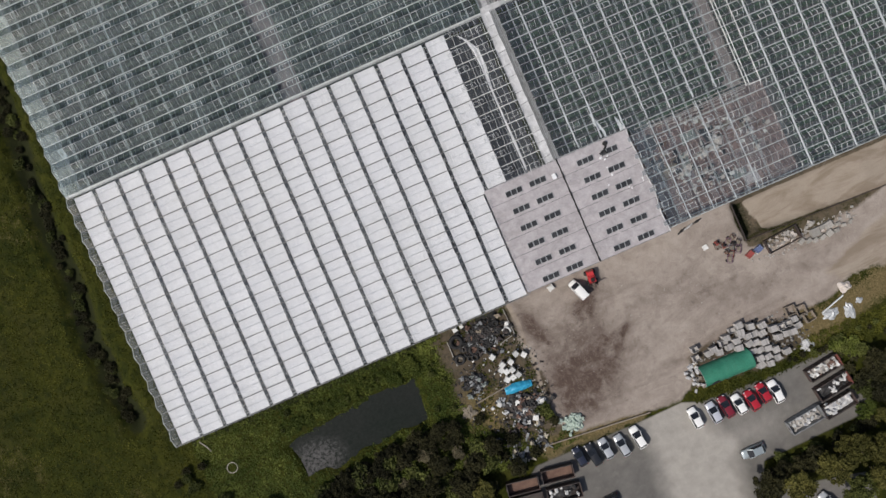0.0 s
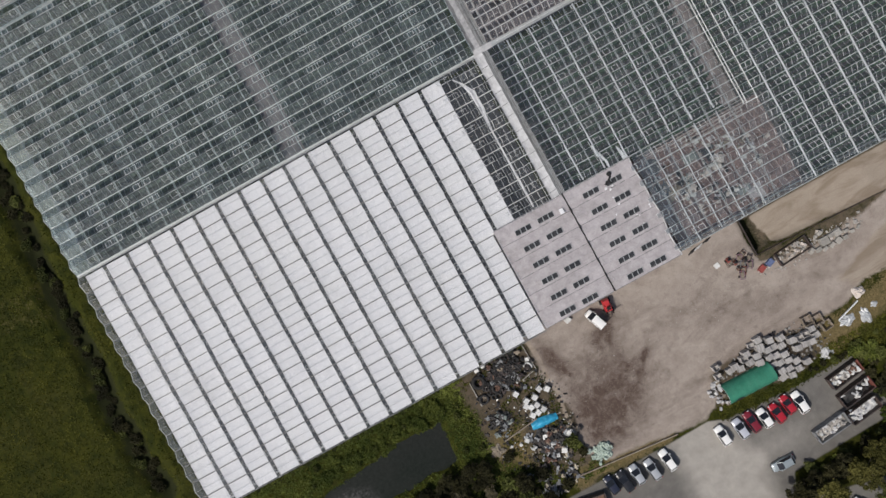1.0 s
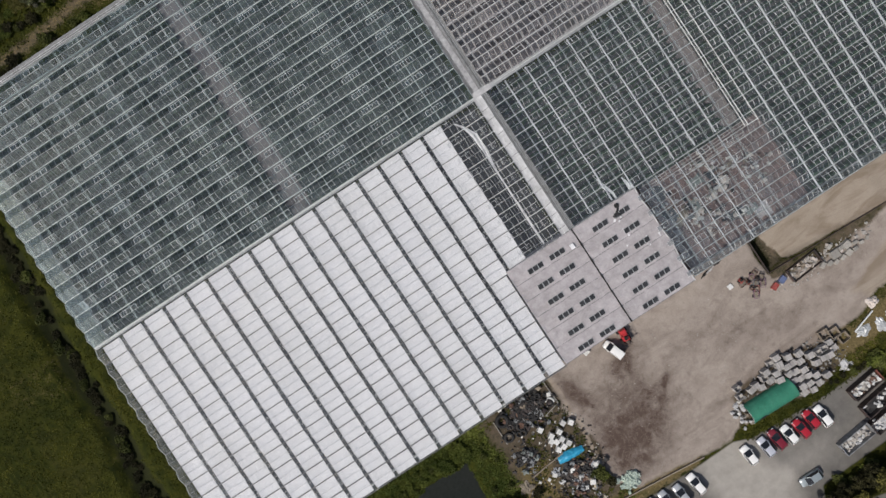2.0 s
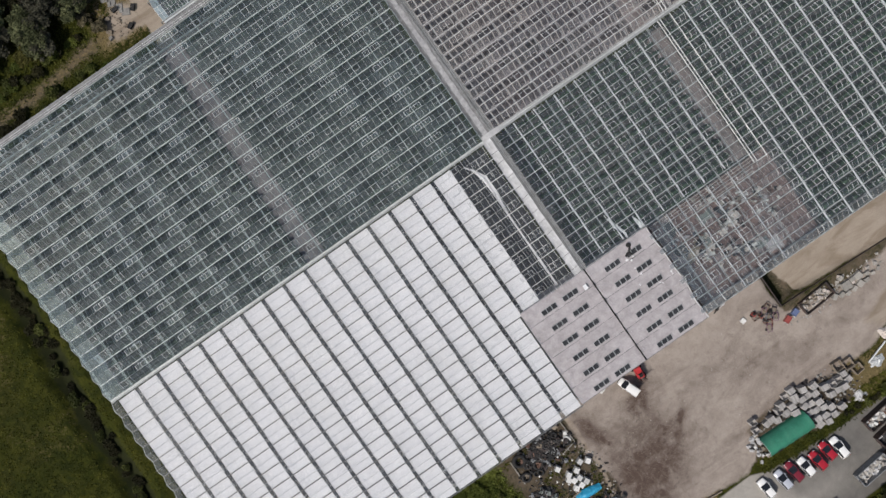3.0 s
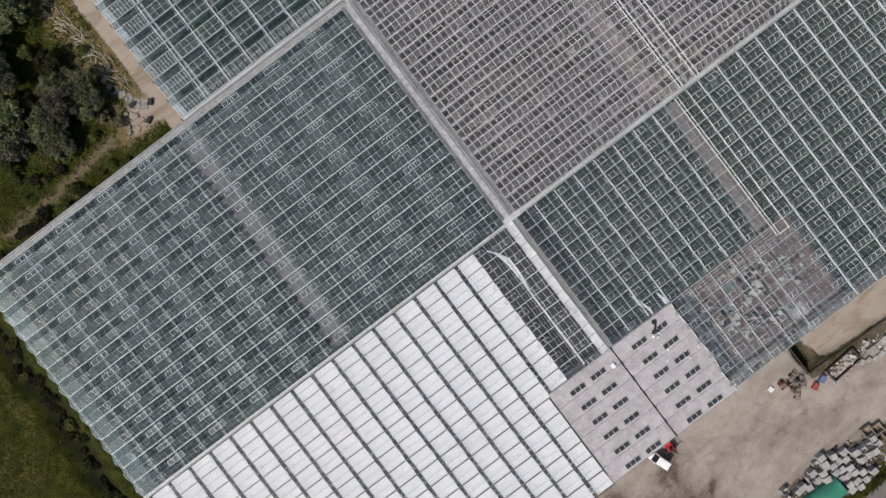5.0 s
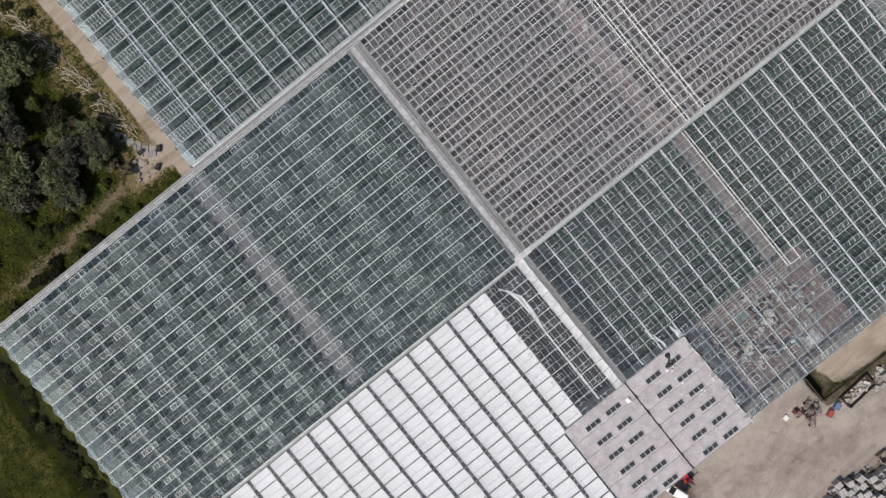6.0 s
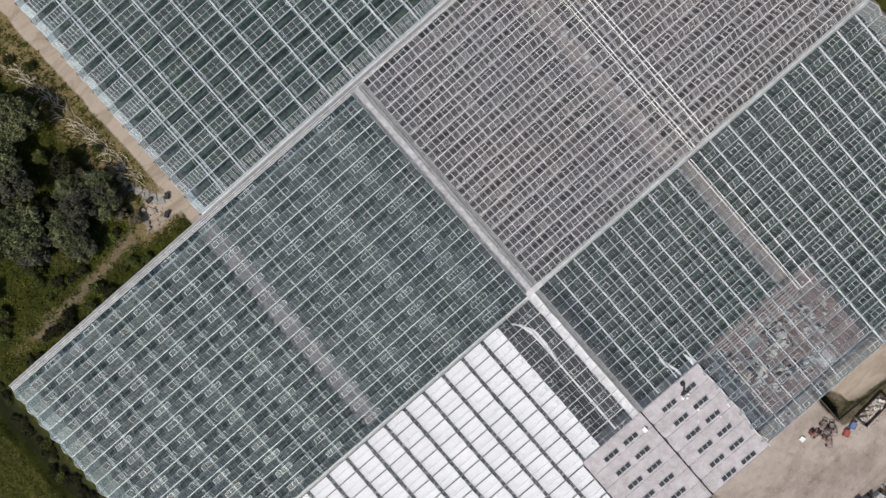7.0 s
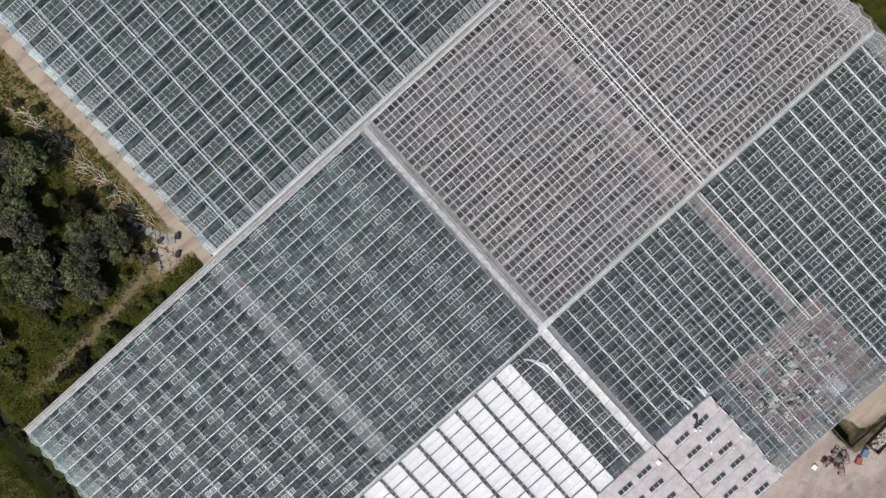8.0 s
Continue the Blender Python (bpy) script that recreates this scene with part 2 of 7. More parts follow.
LAMP_RED = surface("tail_lamp", (0.35, 0.01, 0.01), (0.42, 0.02, 0.02), 2, 0.2, 0.0, None, 0, 8, 0.0)
LEAF_DARK = leaf_mat("leaf_dark", (0.014, 0.0145, 0.007), (0.036, 0.034, 0.014))
LEAF_MID = leaf_mat("leaf_mid", (0.040, 0.048, 0.014), (0.085, 0.095, 0.026))
LEAF_OLIVE = leaf_mat("leaf_olive", (0.046, 0.046, 0.012), (0.115, 0.106, 0.030))
LEAF_GREY = leaf_mat("leaf_grey_brown", (0.046, 0.041, 0.024), (0.150, 0.130, 0.080))
GRASS = leaf_mat("grass_blades", (0.020, 0.027, 0.003), (0.062, 0.062, 0.009))
WEED = leaf_mat("weed_leaves", (0.034, 0.050, 0.009), (0.090, 0.104, 0.022))
LEAF_WOOD = leaf_mat("leaf_woodland", (0.044, 0.054, 0.024), (0.145, 0.154, 0.076))
LEAF_SLATE = leaf_mat("leaf_slate_grey", (0.034, 0.034, 0.024), (0.095, 0.092, 0.064))
DEAD = surface("dead_branches", (0.40, 0.35, 0.26), (0.64, 0.58, 0.46), 2, 0.9, 0, None, 0, 6, 0.4, "island")


def ground_mat():
    m, nt, nodes, links, b = node_mat("ground")
    big = noise_tex(nt, 0.05, 5, 0.6, "World", warp=0.5)
    mid = noise_tex(nt, 0.45, 6, 0.65, "World")
    fine = noise_tex(nt, 3.0, 5, 0.7, "World")
    grain = noise_tex(nt, 14.0, 3, 0.6, "World")
    col = mixc(nt, ramp(nt, big, [(0.35, 0.0), (0.65, 1.0)]), (0.020, 0.028, 0.003), (0.040, 0.043, 0.005))
    streak = noise_tex(nt, 0.9, 6, 0.7, "World", stretch=(2.2, 0.45, 1.0), warp=0.5)
    col = mixc(nt, ramp(nt, streak, [(0.40, 0.0), (0.70, 0.9)]), col, (0.068, 0.068, 0.011))
    col = mixc(nt, ramp(nt, noise_tex(nt, 0.09, 6, 0.7, "World", warp=1.0), [(0.52, 0.0), (0.74, 0.6)]), col, (0.058, 0.052, 0.018))
    col = mixc(nt, ramp(nt, mid, [(0.32, 0.85), (0.54, 0.0)]), col, (0.010, 0.016, 0.003))
    col = mixc(nt, ramp(nt, fine, [(0.42, 0.0), (0.7, 0.8)]), col, (0.011, 0.015, 0.005))

    def edge(name, soft=0.25):
        v = maths(nt, "ADD", attr(nt, name), maths(nt, "MULTIPLY_ADD", fine, soft * 2, -soft))
        v = maths(nt, "ADD", v, maths(nt, "MULTIPLY_ADD", mid, soft * 2, -soft))
        return ramp(nt, v, [(0.38, 0.0), (0.62, 1.0)])
    soil = mixc(nt, mid, (0.085, 0.066, 0.046), (0.175, 0.138, 0.100))
    soil = mixc(nt, ramp(nt, noise_tex(nt, 0.7, 7, 0.75, "World", warp=0.8), [(0.45, 0.0), (0.62, 0.85)]), soil, (0.055, 0.052, 0.035))
    soil = mixc(nt, ramp(nt, noise_tex(nt, 1.7, 6, 0.7, "World"), [(0.58, 0.0), (0.7, 0.7)]), soil, (0.27, 0.25, 0.22))
    soil = mixc(nt, ramp(nt, fine, [(0.4, 0.0), (0.8, 0.6)]), soil, (0.08, 0.066, 0.045))
    st = maths(nt, "MULTIPLY", attr(nt, "stain"), maths(nt, "MULTIPLY_ADD", ramp(nt, noise_tex(nt, 0.35, 6, 0.62, "World", warp=0.3), [(0.28, 0.35), (0.62, 1.0)]), 1.0, 0.0), clamp=True)
    soil = mixc(nt, st, soil, (0.050, 0.039, 0.030))
    col = mixc(nt, edge("soil", 0.45), col, soil)
    dry = mixc(nt, ramp(nt, fine, [(0.35, 0.0), (0.7, 1.0)]), (0.085, 0.066, 0.028), (0.23, 0.178, 0.092))
    dry = mixc(nt, ramp(nt, mid, [(0.50, 0.0), (0.70, 0.7)]), dry, (0.034, 0.042, 0.012))
    col = mixc(nt, edge("dry", 0.5), col, dry)
    yard = mixc(nt, ramp(nt, mid, [(0.3, 0.0), (0.7, 1.0)]), (0.305, 0.260, 0.227), (0.415, 0.363, 0.322))
    yard = mixc(nt, ramp(nt, noise_tex(nt, 0.11, 6, 0.6, "World", stretch=(0.6, 1.6, 1), warp=1.0), [(0.46, 0.0), (0.68, 0.8)]), yard, (0.20, 0.165, 0.142))
    yard = mixc(nt, ramp(nt, fine, [(0.5, 0.0), (0.85, 0.5)]), yard, (0.20, 0.165, 0.14))
    yard = mixc(nt, ramp(nt, noise_tex(nt, 0.30, 7, 0.68, "World", warp=0.6), [(0.55, 0.0), (0.70, 0.55)]), yard, (0.155, 0.125, 0.107))
    yard = mixc(nt, ramp(nt, noise_tex(nt, 0.13, 5, 0.6, "World", warp=0.9), [(0.30, 0.6), (0.46, 0.0)]), yard, (0.44, 0.385, 0.335))
    yard = mixc(nt, st, yard, (0.098, 0.070, 0.058))
    spat = ramp(nt, noise_tex(nt, 1.3, 8, 0.72, "World", warp=0.5), [(0.54, 0.0), (0.66, 0.75)])
    yard = mixc(nt, maths(nt, "MULTIPLY", spat, maths(nt, "MULTIPLY_ADD", attr(nt, "stain"), 0.8, 0.12), clamp=True), yard, (0.062, 0.045, 0.038))
    crack = ramp(nt, noise_tex(nt, 0.5, 9, 0.7, "World", warp=1.2), [(0.485, 0.0), (0.5, 0.55), (0.515, 0.0)])
    yard = mixc(nt, maths(nt, "MULTIPLY", crack, 0.5), yard, (0.45, 0.40, 0.355))
    col = mixc(nt, edge("yard", 0.18), col, yard)
    tar = mixc(nt, ramp(nt, mid, [(0.3, 0.0), (0.7, 1.0)]), (0.112, 0.107, 0.101), (0.150, 0.143, 0.135))
    tar = mixc(nt, ramp(nt, noise_tex(nt, 0.16, 7, 0.65, "World", warp=0.7), [(0.44, 0.0), (0.66, 0.7)]), tar, (0.092, 0.088, 0.084))
    tar = mixc(nt, ramp(nt, noise_tex(nt, 0.6, 6, 0.7, "World"), [(0.56, 0.0), (0.72, 0.5)]), tar, (0.21, 0.20, 0.185))
    tar = mixc(nt, maths(nt, "MULTIPLY", attr(nt, "pale"), maths(nt, "MULTIPLY_ADD", mid, 0.9, 0.36), clamp=True), tar, (0.41, 0.385, 0.35))
    col = mixc(nt, edge("tarmac", 0.06), col, tar)
    sand = mixc(nt, mid, (0.28, 0.236, 0.190), (0.385, 0.330, 0.275))
    sand = mixc(nt, ramp(nt, noise_tex(nt, 0.22, 6, 0.65, "World", stretch=(0.45, 1.5, 1.0), warp=0.8), [(0.46, 0.0), (0.62, 0.75)]), sand, (0.21, 0.165, 0.125))
    sand = mixc(nt, ramp(nt, fine, [(0.5, 0.0), (0.85, 0.45)]), sand, (0.25, 0.20, 0.15))
    col = mixc(nt, edge("sand", 0.22), col, sand)
    # near-black green for the ditch bed, the wall-foot strip and the bay's painted shadow
    wet_shade = mixc(nt, mid, (0.008, 0.011, 0.004), (0.030, 0.033, 0.013))
    col = mixc(nt, edge("wet_shade", 0.35), col, wet_shade)
    col = mixc(nt, 0.45, col, ramp(nt, grain, [(0.2, 0.45), (0.8, 1.0)]), "MULTIPLY")
    links.new(col, b.inputs["Base Color"])
    b.inputs["Roughness"].default_value = 0.95
    b.inputs["Specular IOR Level"].default_value = 0.08
    bump(nt, b, maths(nt, "ADD", fine, mid), 0.45, 0.08)
    return m


GROUND = ground_mat()


def water_mat():
    m, nt, nodes, links, b = node_mat("pond_water")
    scum = ramp(nt, noise_tex(nt, 1.6, 10, 0.8, "World", warp=0.2), [(0.40, 0.0), (0.62, 1.0)])
    scum = maths(nt, "MULTIPLY", scum, attr(nt, "scum"), clamp=True)
    links.new(mixc(nt, scum, mixc(nt, noise_tex(nt, 0.12, 4, 0.6, "World"), (0.007, 0.012, 0.008), (0.018, 0.019, 0.017)), (0.088, 0.084, 0.086)), b.inputs["Base Color"])
    links.new(maths(nt, "MULTIPLY_ADD", scum, 0.7, 0.06), b.inputs["Roughness"])
    b.inputs["Specular IOR Level"].default_value = 0.16
    bump(nt, b, noise_tex(nt, 2.5, 3, 0.5, "World"), 0.05, 0.02)
    return m


WATER = water_mat()


# ---- building helpers ----
class Shape:
    """Collects boxes, prisms, tubes and sheets into one mesh."""

    def __init__(self):
        self.v, self.f, self.film = [], [], []

    def face(self, pts, film=1.0):
        n = len(self.v)
        self.v.extend(pts)
        self.f.append(tuple(range(n, n + len(pts))))
        self.film.append(film)

    def solid(self, bottom, top):
        n, k = len(self.v), len(bottom)
        self.v.extend(bottom), self.v.extend(top)
        self.f.append(tuple(range(n + k - 1, n - 1, -1)))
        self.f.append(tuple(range(n + k, n + 2 * k)))
        for i in range(k):
            j = (i + 1) % k
            self.f.append((n + i, n + j, n + k + j, n + k + i))
        self.film.extend([1.0] * (k + 2))

    def box(self, c, s, rz=0.0, tilt=(0.0, 0.0), taper=1.0):
        m = Matrix.Translation(c) @ Euler((tilt[0], tilt[1], rz)).to_matrix().to_4x4()
        q = [(-.5, -.5), (.5, -.5), (.5, .5), (-.5, .5)]
        self.solid([tuple(m @ Vector((a * s[0], b * s[1], -s[2] / 2))) for a, b in q],
                   [tuple(m @ Vector((a * s[0] * taper, b * s[1] * taper, s[2] / 2))) for a, b in q])

    def beam(self, a, b, w, h):
        a, b = Vector(a), Vector(b)
        d = (b - a).normalized()
        side = d.cross(Vector((0, 0, 1)))
        side = side.normalized() * w / 2 if side.length > 1e-4 else Vector((w / 2, 0, 0))
        up = side.cross(d).normalized() * h / 2
        self.solid([tuple(a + s1 * side + s2 * up) for s1, s2 in ((-1, -1), (1, -1), (1, 1), (-1, 1))],
                   [tuple(b + s1 * side + s2 * up) for s1, s2 in ((-1, -1), (1, -1), (1, 1), (-1, 1))])

    def bar(self, a, b, w, h):
        """A thin triangular glazing bar from a to b."""
        a, b = Vector(a), Vector(b)
        side = (b - a).cross(Vector((0, 0, 1))).normalized() * w / 2
        up = Vector((0, 0, h))
        self.solid([tuple(a - side), tuple(a + side), tuple(a + up)], [tuple(b - side), tuple(b + side), tuple(b + up)])

    def tube(self, pts, r, k=8, closed=False):
        pts = [Vector(p) for p in pts]
        n0, m = len(self.v), len(pts)
        for i, p in enumerate(pts):
            d = (pts[(i + 1) % m] - pts[i - 1]) if closed else (pts[min(i + 1, m - 1)] - pts[max(i - 1, 0)])
            d.normalize()
            u = d.cross(Vector((0, 0, 1)))
            u = u.normalized() if u.length > 1e-3 else Vector((1, 0, 0))
            w = u.cross(d)
            rr = r[i] if isinstance(r, (list, tuple)) else r
            for q in range(k):
                a = 2 * math.pi * q / k
                self.v.append(tuple(p + (u * math.cos(a) + w * math.sin(a)) * rr))
        for i in range(m if closed else m - 1):
            for q in range(k):
                a, b = n0 + i * k, n0 + ((i + 1) % m) * k
                self.f.append((a + q, a + (q + 1) % k, b + (q + 1) % k, b + q))
                self.film.append(1.0)
        if not closed:
            self.f.append(tuple(range(n0 + k - 1, n0 - 1, -1)))
            self.f.append(tuple(range(n0 + (m - 1) * k, n0 + m * k)))
            self.film.extend([1.0, 1.0])

    def grid(self, fn, nu, nv):
        """A sheet of (nu+1) x (nv+1) points fn(u, v), u and v from 0 to 1."""
        n = len(self.v)
        for i in range(nu + 1):
            for j in range(nv + 1):
                self.v.append(tuple(fn(i / nu, j / nv)))
        for i in range(nu):
            for j in range(nv):
                a = n + i * (nv + 1) + j
                self.f.append((a, a + nv + 1, a + nv + 2, a + 1))
                self.film.append(1.0)

    def mesh(self, name, mat, smooth=False, film=False):
        me = bpy.data.meshes.new(name)
        me.from_pydata(self.v, [], self.f)
        if film:
            me.attributes.new("film", "FLOAT", "FACE").data.foreach_set("value", self.film)
        me.materials.append(mat)
        if smooth:
            me.polygons.foreach_set("use_smooth", [True] * len(me.polygons))
        me.update()
        return me


def part(name, sh, mat, parent, label="", smooth=False, film=False, kind=""):
    me = sh.mesh(name, mat, smooth, film) if isinstance(sh, Shape) else sh
    ob = new(name, me)
    ob.parent = parent
    return tagged(ob, label, kind=kind)


def thing(name, m, label, category, group="", kind=""):
    ob = new(name)
    ob.empty_display_size = 0.3
    ob.matrix_basis = m
    return tagged(ob, label, category, group, kind)


def single(name, sh, mat, m, label, category="", group="", smooth=False, kind=""):
    ob = new(name, sh.mesh(name, mat, smooth))
    ob.matrix_basis = m
    return tagged(ob, label, category, group, kind)


def value_noise(x, y, seed=0):
    xi, yi = np.floor(x).astype(np.int64), np.floor(y).astype(np.int64)
    fx, fy = x - xi, y - yi
    fx, fy = fx * fx * (3 - 2 * fx), fy * fy * (3 - 2 * fy)

    def h(a, b):
        n = (a * 374761393 + b * 668265263 + seed * 982451653) & 0x7FFFFFFF
        n = ((n ^ (n >> 13)) * 1274126177) & 0x7FFFFFFF
        return ((n ^ (n >> 16)) & 0xFFFF) / 65535.0
    return (h(xi, yi) * (1 - fx) + h(xi + 1, yi) * fx) * (1 - fy) + (h(xi, yi + 1) * (1 - fx) + h(xi + 1, yi + 1) * fx) * fy


def fbm(x, y, scale, seed=0, octaves=4):
    s, a, t = 0.0, 0.5, 0.0
    for o in range(octaves):
        s = s + a * value_noise(x * scale, y * scale, seed + o)
        t += a
        scale, a = scale * 2.03, a * 0.55
    return s / t


def poly_dist(px, py, poly):
    """Signed distance to a polygon, positive inside."""
    d = np.full(px.shape, 1e9)
    inside = np.zeros(px.shape, bool)
    for (x0, y0), (x1, y1) in zip(poly, poly[1:] + poly[:1]):
        ex, ey = x1 - x0, y1 - y0
        t = np.clip(((px - x0) * ex + (py - y0) * ey) / (ex * ex + ey * ey), 0, 1)
        d = np.minimum(d, np.hypot(px - x0 - t * ex, py - y0 - t * ey))
        cross = (y0 > py) != (y1 > py)
        inside ^= cross & (px < (x1 - x0) * (py - y0) / (y1 - y0 + 1e-12) + x0)
    return np.where(inside, d, -d)


def line_dist(px, py, pts):
    d = np.full(px.shape, 1e9)
    for (x0, y0), (x1, y1) in zip(pts, pts[1:]):
        ex, ey = x1 - x0, y1 - y0
        t = np.clip(((px - x0) * ex + (py - y0) * ey) / (ex * ex + ey * ey), 0, 1)
        d = np.minimum(d, np.hypot(px - x0 - t * ex, py - y0 - t * ey))
    return d


# ---- ground: one sheet with ditch, pond, sunken bay ----
POND = [(-64.5, -55.5), (-57.5, -54.8), (-37.6, -53.6), (-38.2, -61.9), (-50.7, -62.4), (-58.1, -63.8), (-63.2, -63.0)]
BAY = [(26.7, -48.0), (26.7, -54.9), (53.0, -56.2), (62.0, -55.5), (62.0, -48.0)]
DITCH = [(-86.5, 60), (-87.0, 17), (-88.3, 4), (-88.6, -12), (-89.3, -24), (-88.7, -36), (-88.2, -41)]
YARD = [(-17.6, -47.0), (-17.6, -55.0), (-16.0, -64.0), (-18.5, -72.0), (-14.0, -75.0), (-1.8, -76.6), (4.5, -77.0), (8.5, -75.0), (9.0, -70.2),
        (17.0, -69.0), (26.0, -70.4), (33.0, -70.8), (41.0, -68.5), (60.0, -62.0), (95.0, -46.0), (95.0, -40.0), (62.0, -54.0), (40.0, -58.5), (26.6, -56.5), (26.6, -46.0)]
TARMAC = [(-24.0, -77.6), (-2.0, -77.6), (4.6, -77.4), (8.0, -78.7), (24.0, -79.4), (33.0, -79.0), (36.0, -92.0), (14.0, -93.0), (12.0, -98.0), (30.0, -102.0), (30.0, -130.0), (-40.0, -130.0), (-33.0, -84.0)]
gx = np.concatenate([[-3000, -1000, -450, -240, -170], np.arange(-140, 100.1, 0.6), [130, 200, 450, 1000, 3000]])
gy = np.concatenate([[-3000, -1000, -450, -240, -170], np.arange(-128, 128.1, 0.6), [160, 240, 450, 1000, 3000]])
X, Y = np.meshgrid(gx, gy, indexing="ij")
wx = X + (fbm(X, Y, 0.25, 3) - 0.5) * 2.4
wy = Y + (fbm(X, Y, 0.25, 9) - 0.5) * 2.4


def soft(d, w):
    return np.clip(d / w * 0.5 + 0.5, 0, 1)


Z = (fbm(X, Y, 0.12, 21) - 0.5) * 0.25
yard_m = soft(poly_dist(wx, wy, YARD), 1.2)
tar_m = soft(poly_dist(X, Y, TARMAC), 0.7)
dbay = poly_dist(X, Y, BAY)
bay_m = np.clip(dbay / 0.6, 0, 1)
near_house = soft(poly_dist(X, Y, [(-81, -48.5), (77, -48.5), (77, 48), (60, 130), (-36, 130), (-36, 48), (-81, 48)]), 1.0)
flat = np.clip(yard_m + tar_m + near_house, 0, 1)
Z *= 1 - 0.85 * flat
Z -= 1.5 * np.clip(1 - line_dist(wx, wy, DITCH) / 3.2, 0, 1) ** 0.7
Z -= 1.3 * np.clip(poly_dist(wx, wy, POND) / 2.2 + 0.35, 0, 1)
Z -= bay_m * (1.7 * np.clip(1 - (X - 27.0) / 24.0, 0, 1) + 0.25)
sand_m = np.maximum.reduce([
    soft(1.7 - line_dist(wx * 0.35 + X * 0.65, wy, [(-37.0, 44.0), (-36.8, 62), (-37.2, 80), (-37.6, 96), (-38.5, 125)]), 0.8),
    bay_m * np.clip((wx - 29.6) / 1.2 + (wy + 51.5) * 0.15, 0, 1),
    0.7 * soft(poly_dist(wx, wy, [(-47, 52.3), (-38, 51.5), (-38, 57), (-41, 60), (-44, 57)]), 1.6),
    0.85 * soft(0.42 - line_dist(wx * 0.5 + X * 0.5, wy * 0.5 + Y * 0.5, [(-17.3, -48.5), (-16.6, -54.9), (-16.6, -60.0), (-17.3, -64.1), (-17.6, -68.0)]), 0.5),
    soft(1.8 - line_dist(wx, wy, [(79.0, -50), (79.0, 40), (80.0, 125)]), 0.8),
    soft(poly_dist(wx, wy, [(37, -66), (46, -62), (62, -58), (62, -66), (48, -68.5), (40, -68.5)]), 1.5) * 0.9])
# ditch: wet soil and reed shade in one dark tone; dark wall-foot strip
wet_shade_m = np.maximum.reduce([soft(1.9 - line_dist(wx, wy, DITCH), 1.6),
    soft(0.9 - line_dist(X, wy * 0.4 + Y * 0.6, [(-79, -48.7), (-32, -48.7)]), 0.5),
    # bay's west end: damp ground plus the wall's shadow painted in
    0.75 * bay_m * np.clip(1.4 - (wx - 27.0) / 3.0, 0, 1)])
soil_m = np.maximum.reduce([
    bay_m * np.clip(2.4 - (X - 27.0) / 2.0, 0, 1), bay_m * np.clip(1.0 - dbay / 2.2, 0, 1) * (X < 40) * (Y < -52),
    soft(0.9 - line_dist(X, Y, [(27, -47.5), (64, -47.5)]), 0.5),
    soft(1.1 - line_dist(wx, wy, [(-38, 52.8), (-48, 54.2), (-60, 53.4), (-74, 52.6)]), 2.0),
    soft(poly_dist(wx, wy, [(-44, 54), (-38, 53), (-38, 60), (-41, 61)]), 1.5),
    soft(poly_dist(wx, wy, [(-33.5, -47.5), (-17, -47), (-14.5, -56), (-14.0, -74), (-21, -77), (-33, -66)]), 2.0) * 0.68,
    soft(poly_dist(wx, wy, [(6.0, -76.5), (6.5, -68), (17, -65), (37, -67), (31, -75), (28, -76.4), (22, -77.0)]), 1.5),
    soft(3.0 - line_dist(wx, wy, [(27, -57.0), (45, -57.5), (62, -54)]), 1.5) * 0.6,
    soft(0.9 - line_dist(wx, wy, [(-21, -76.6), (-3, -77.0)]), 1.0) * 0.7])


dry_m = np.maximum.reduce([
    soft(poly_dist(wx, wy, [(-48, 52), (-38, 51), (-38, 62), (-39, 110), (-47, 110), (-45, 66)]), 3.0),
    0.5 * soft(2.2 - line_dist(wx, wy, [(-38, 53.0), (-48, 54.2), (-60, 53.4), (-78, 52.6)]), 2.0),
    0.9 * soft(poly_dist(wx, wy, [(-31, -60), (-25, -62), (-27, -70), (-33, -68)]), 3.0),
    0.8 * soft(1.6 - line_dist(wx, wy, [(-21, -75.2), (-3, -76.2)]), 1.0),
    0.8 * soft(poly_dist(wx, wy, [(30, -70.5), (40, -70), (62, -64), (66, -72), (44, -75.5), (34, -77.5), (28, -77)]), 2.5),
    np.clip((fbm(X, Y, 0.05, 55) - 0.52) * 4, 0, 0.35) * (X < -90)])


def blob(x, y, rx, ry, a=0.0):
    c, s = math.cos(a), math.sin(a)
    u, v = (X - x) * c + (Y - y) * s, -(X - x) * s + (Y - y) * c
    return np.exp(-(u / rx) ** 2 - (v / ry) ** 2)


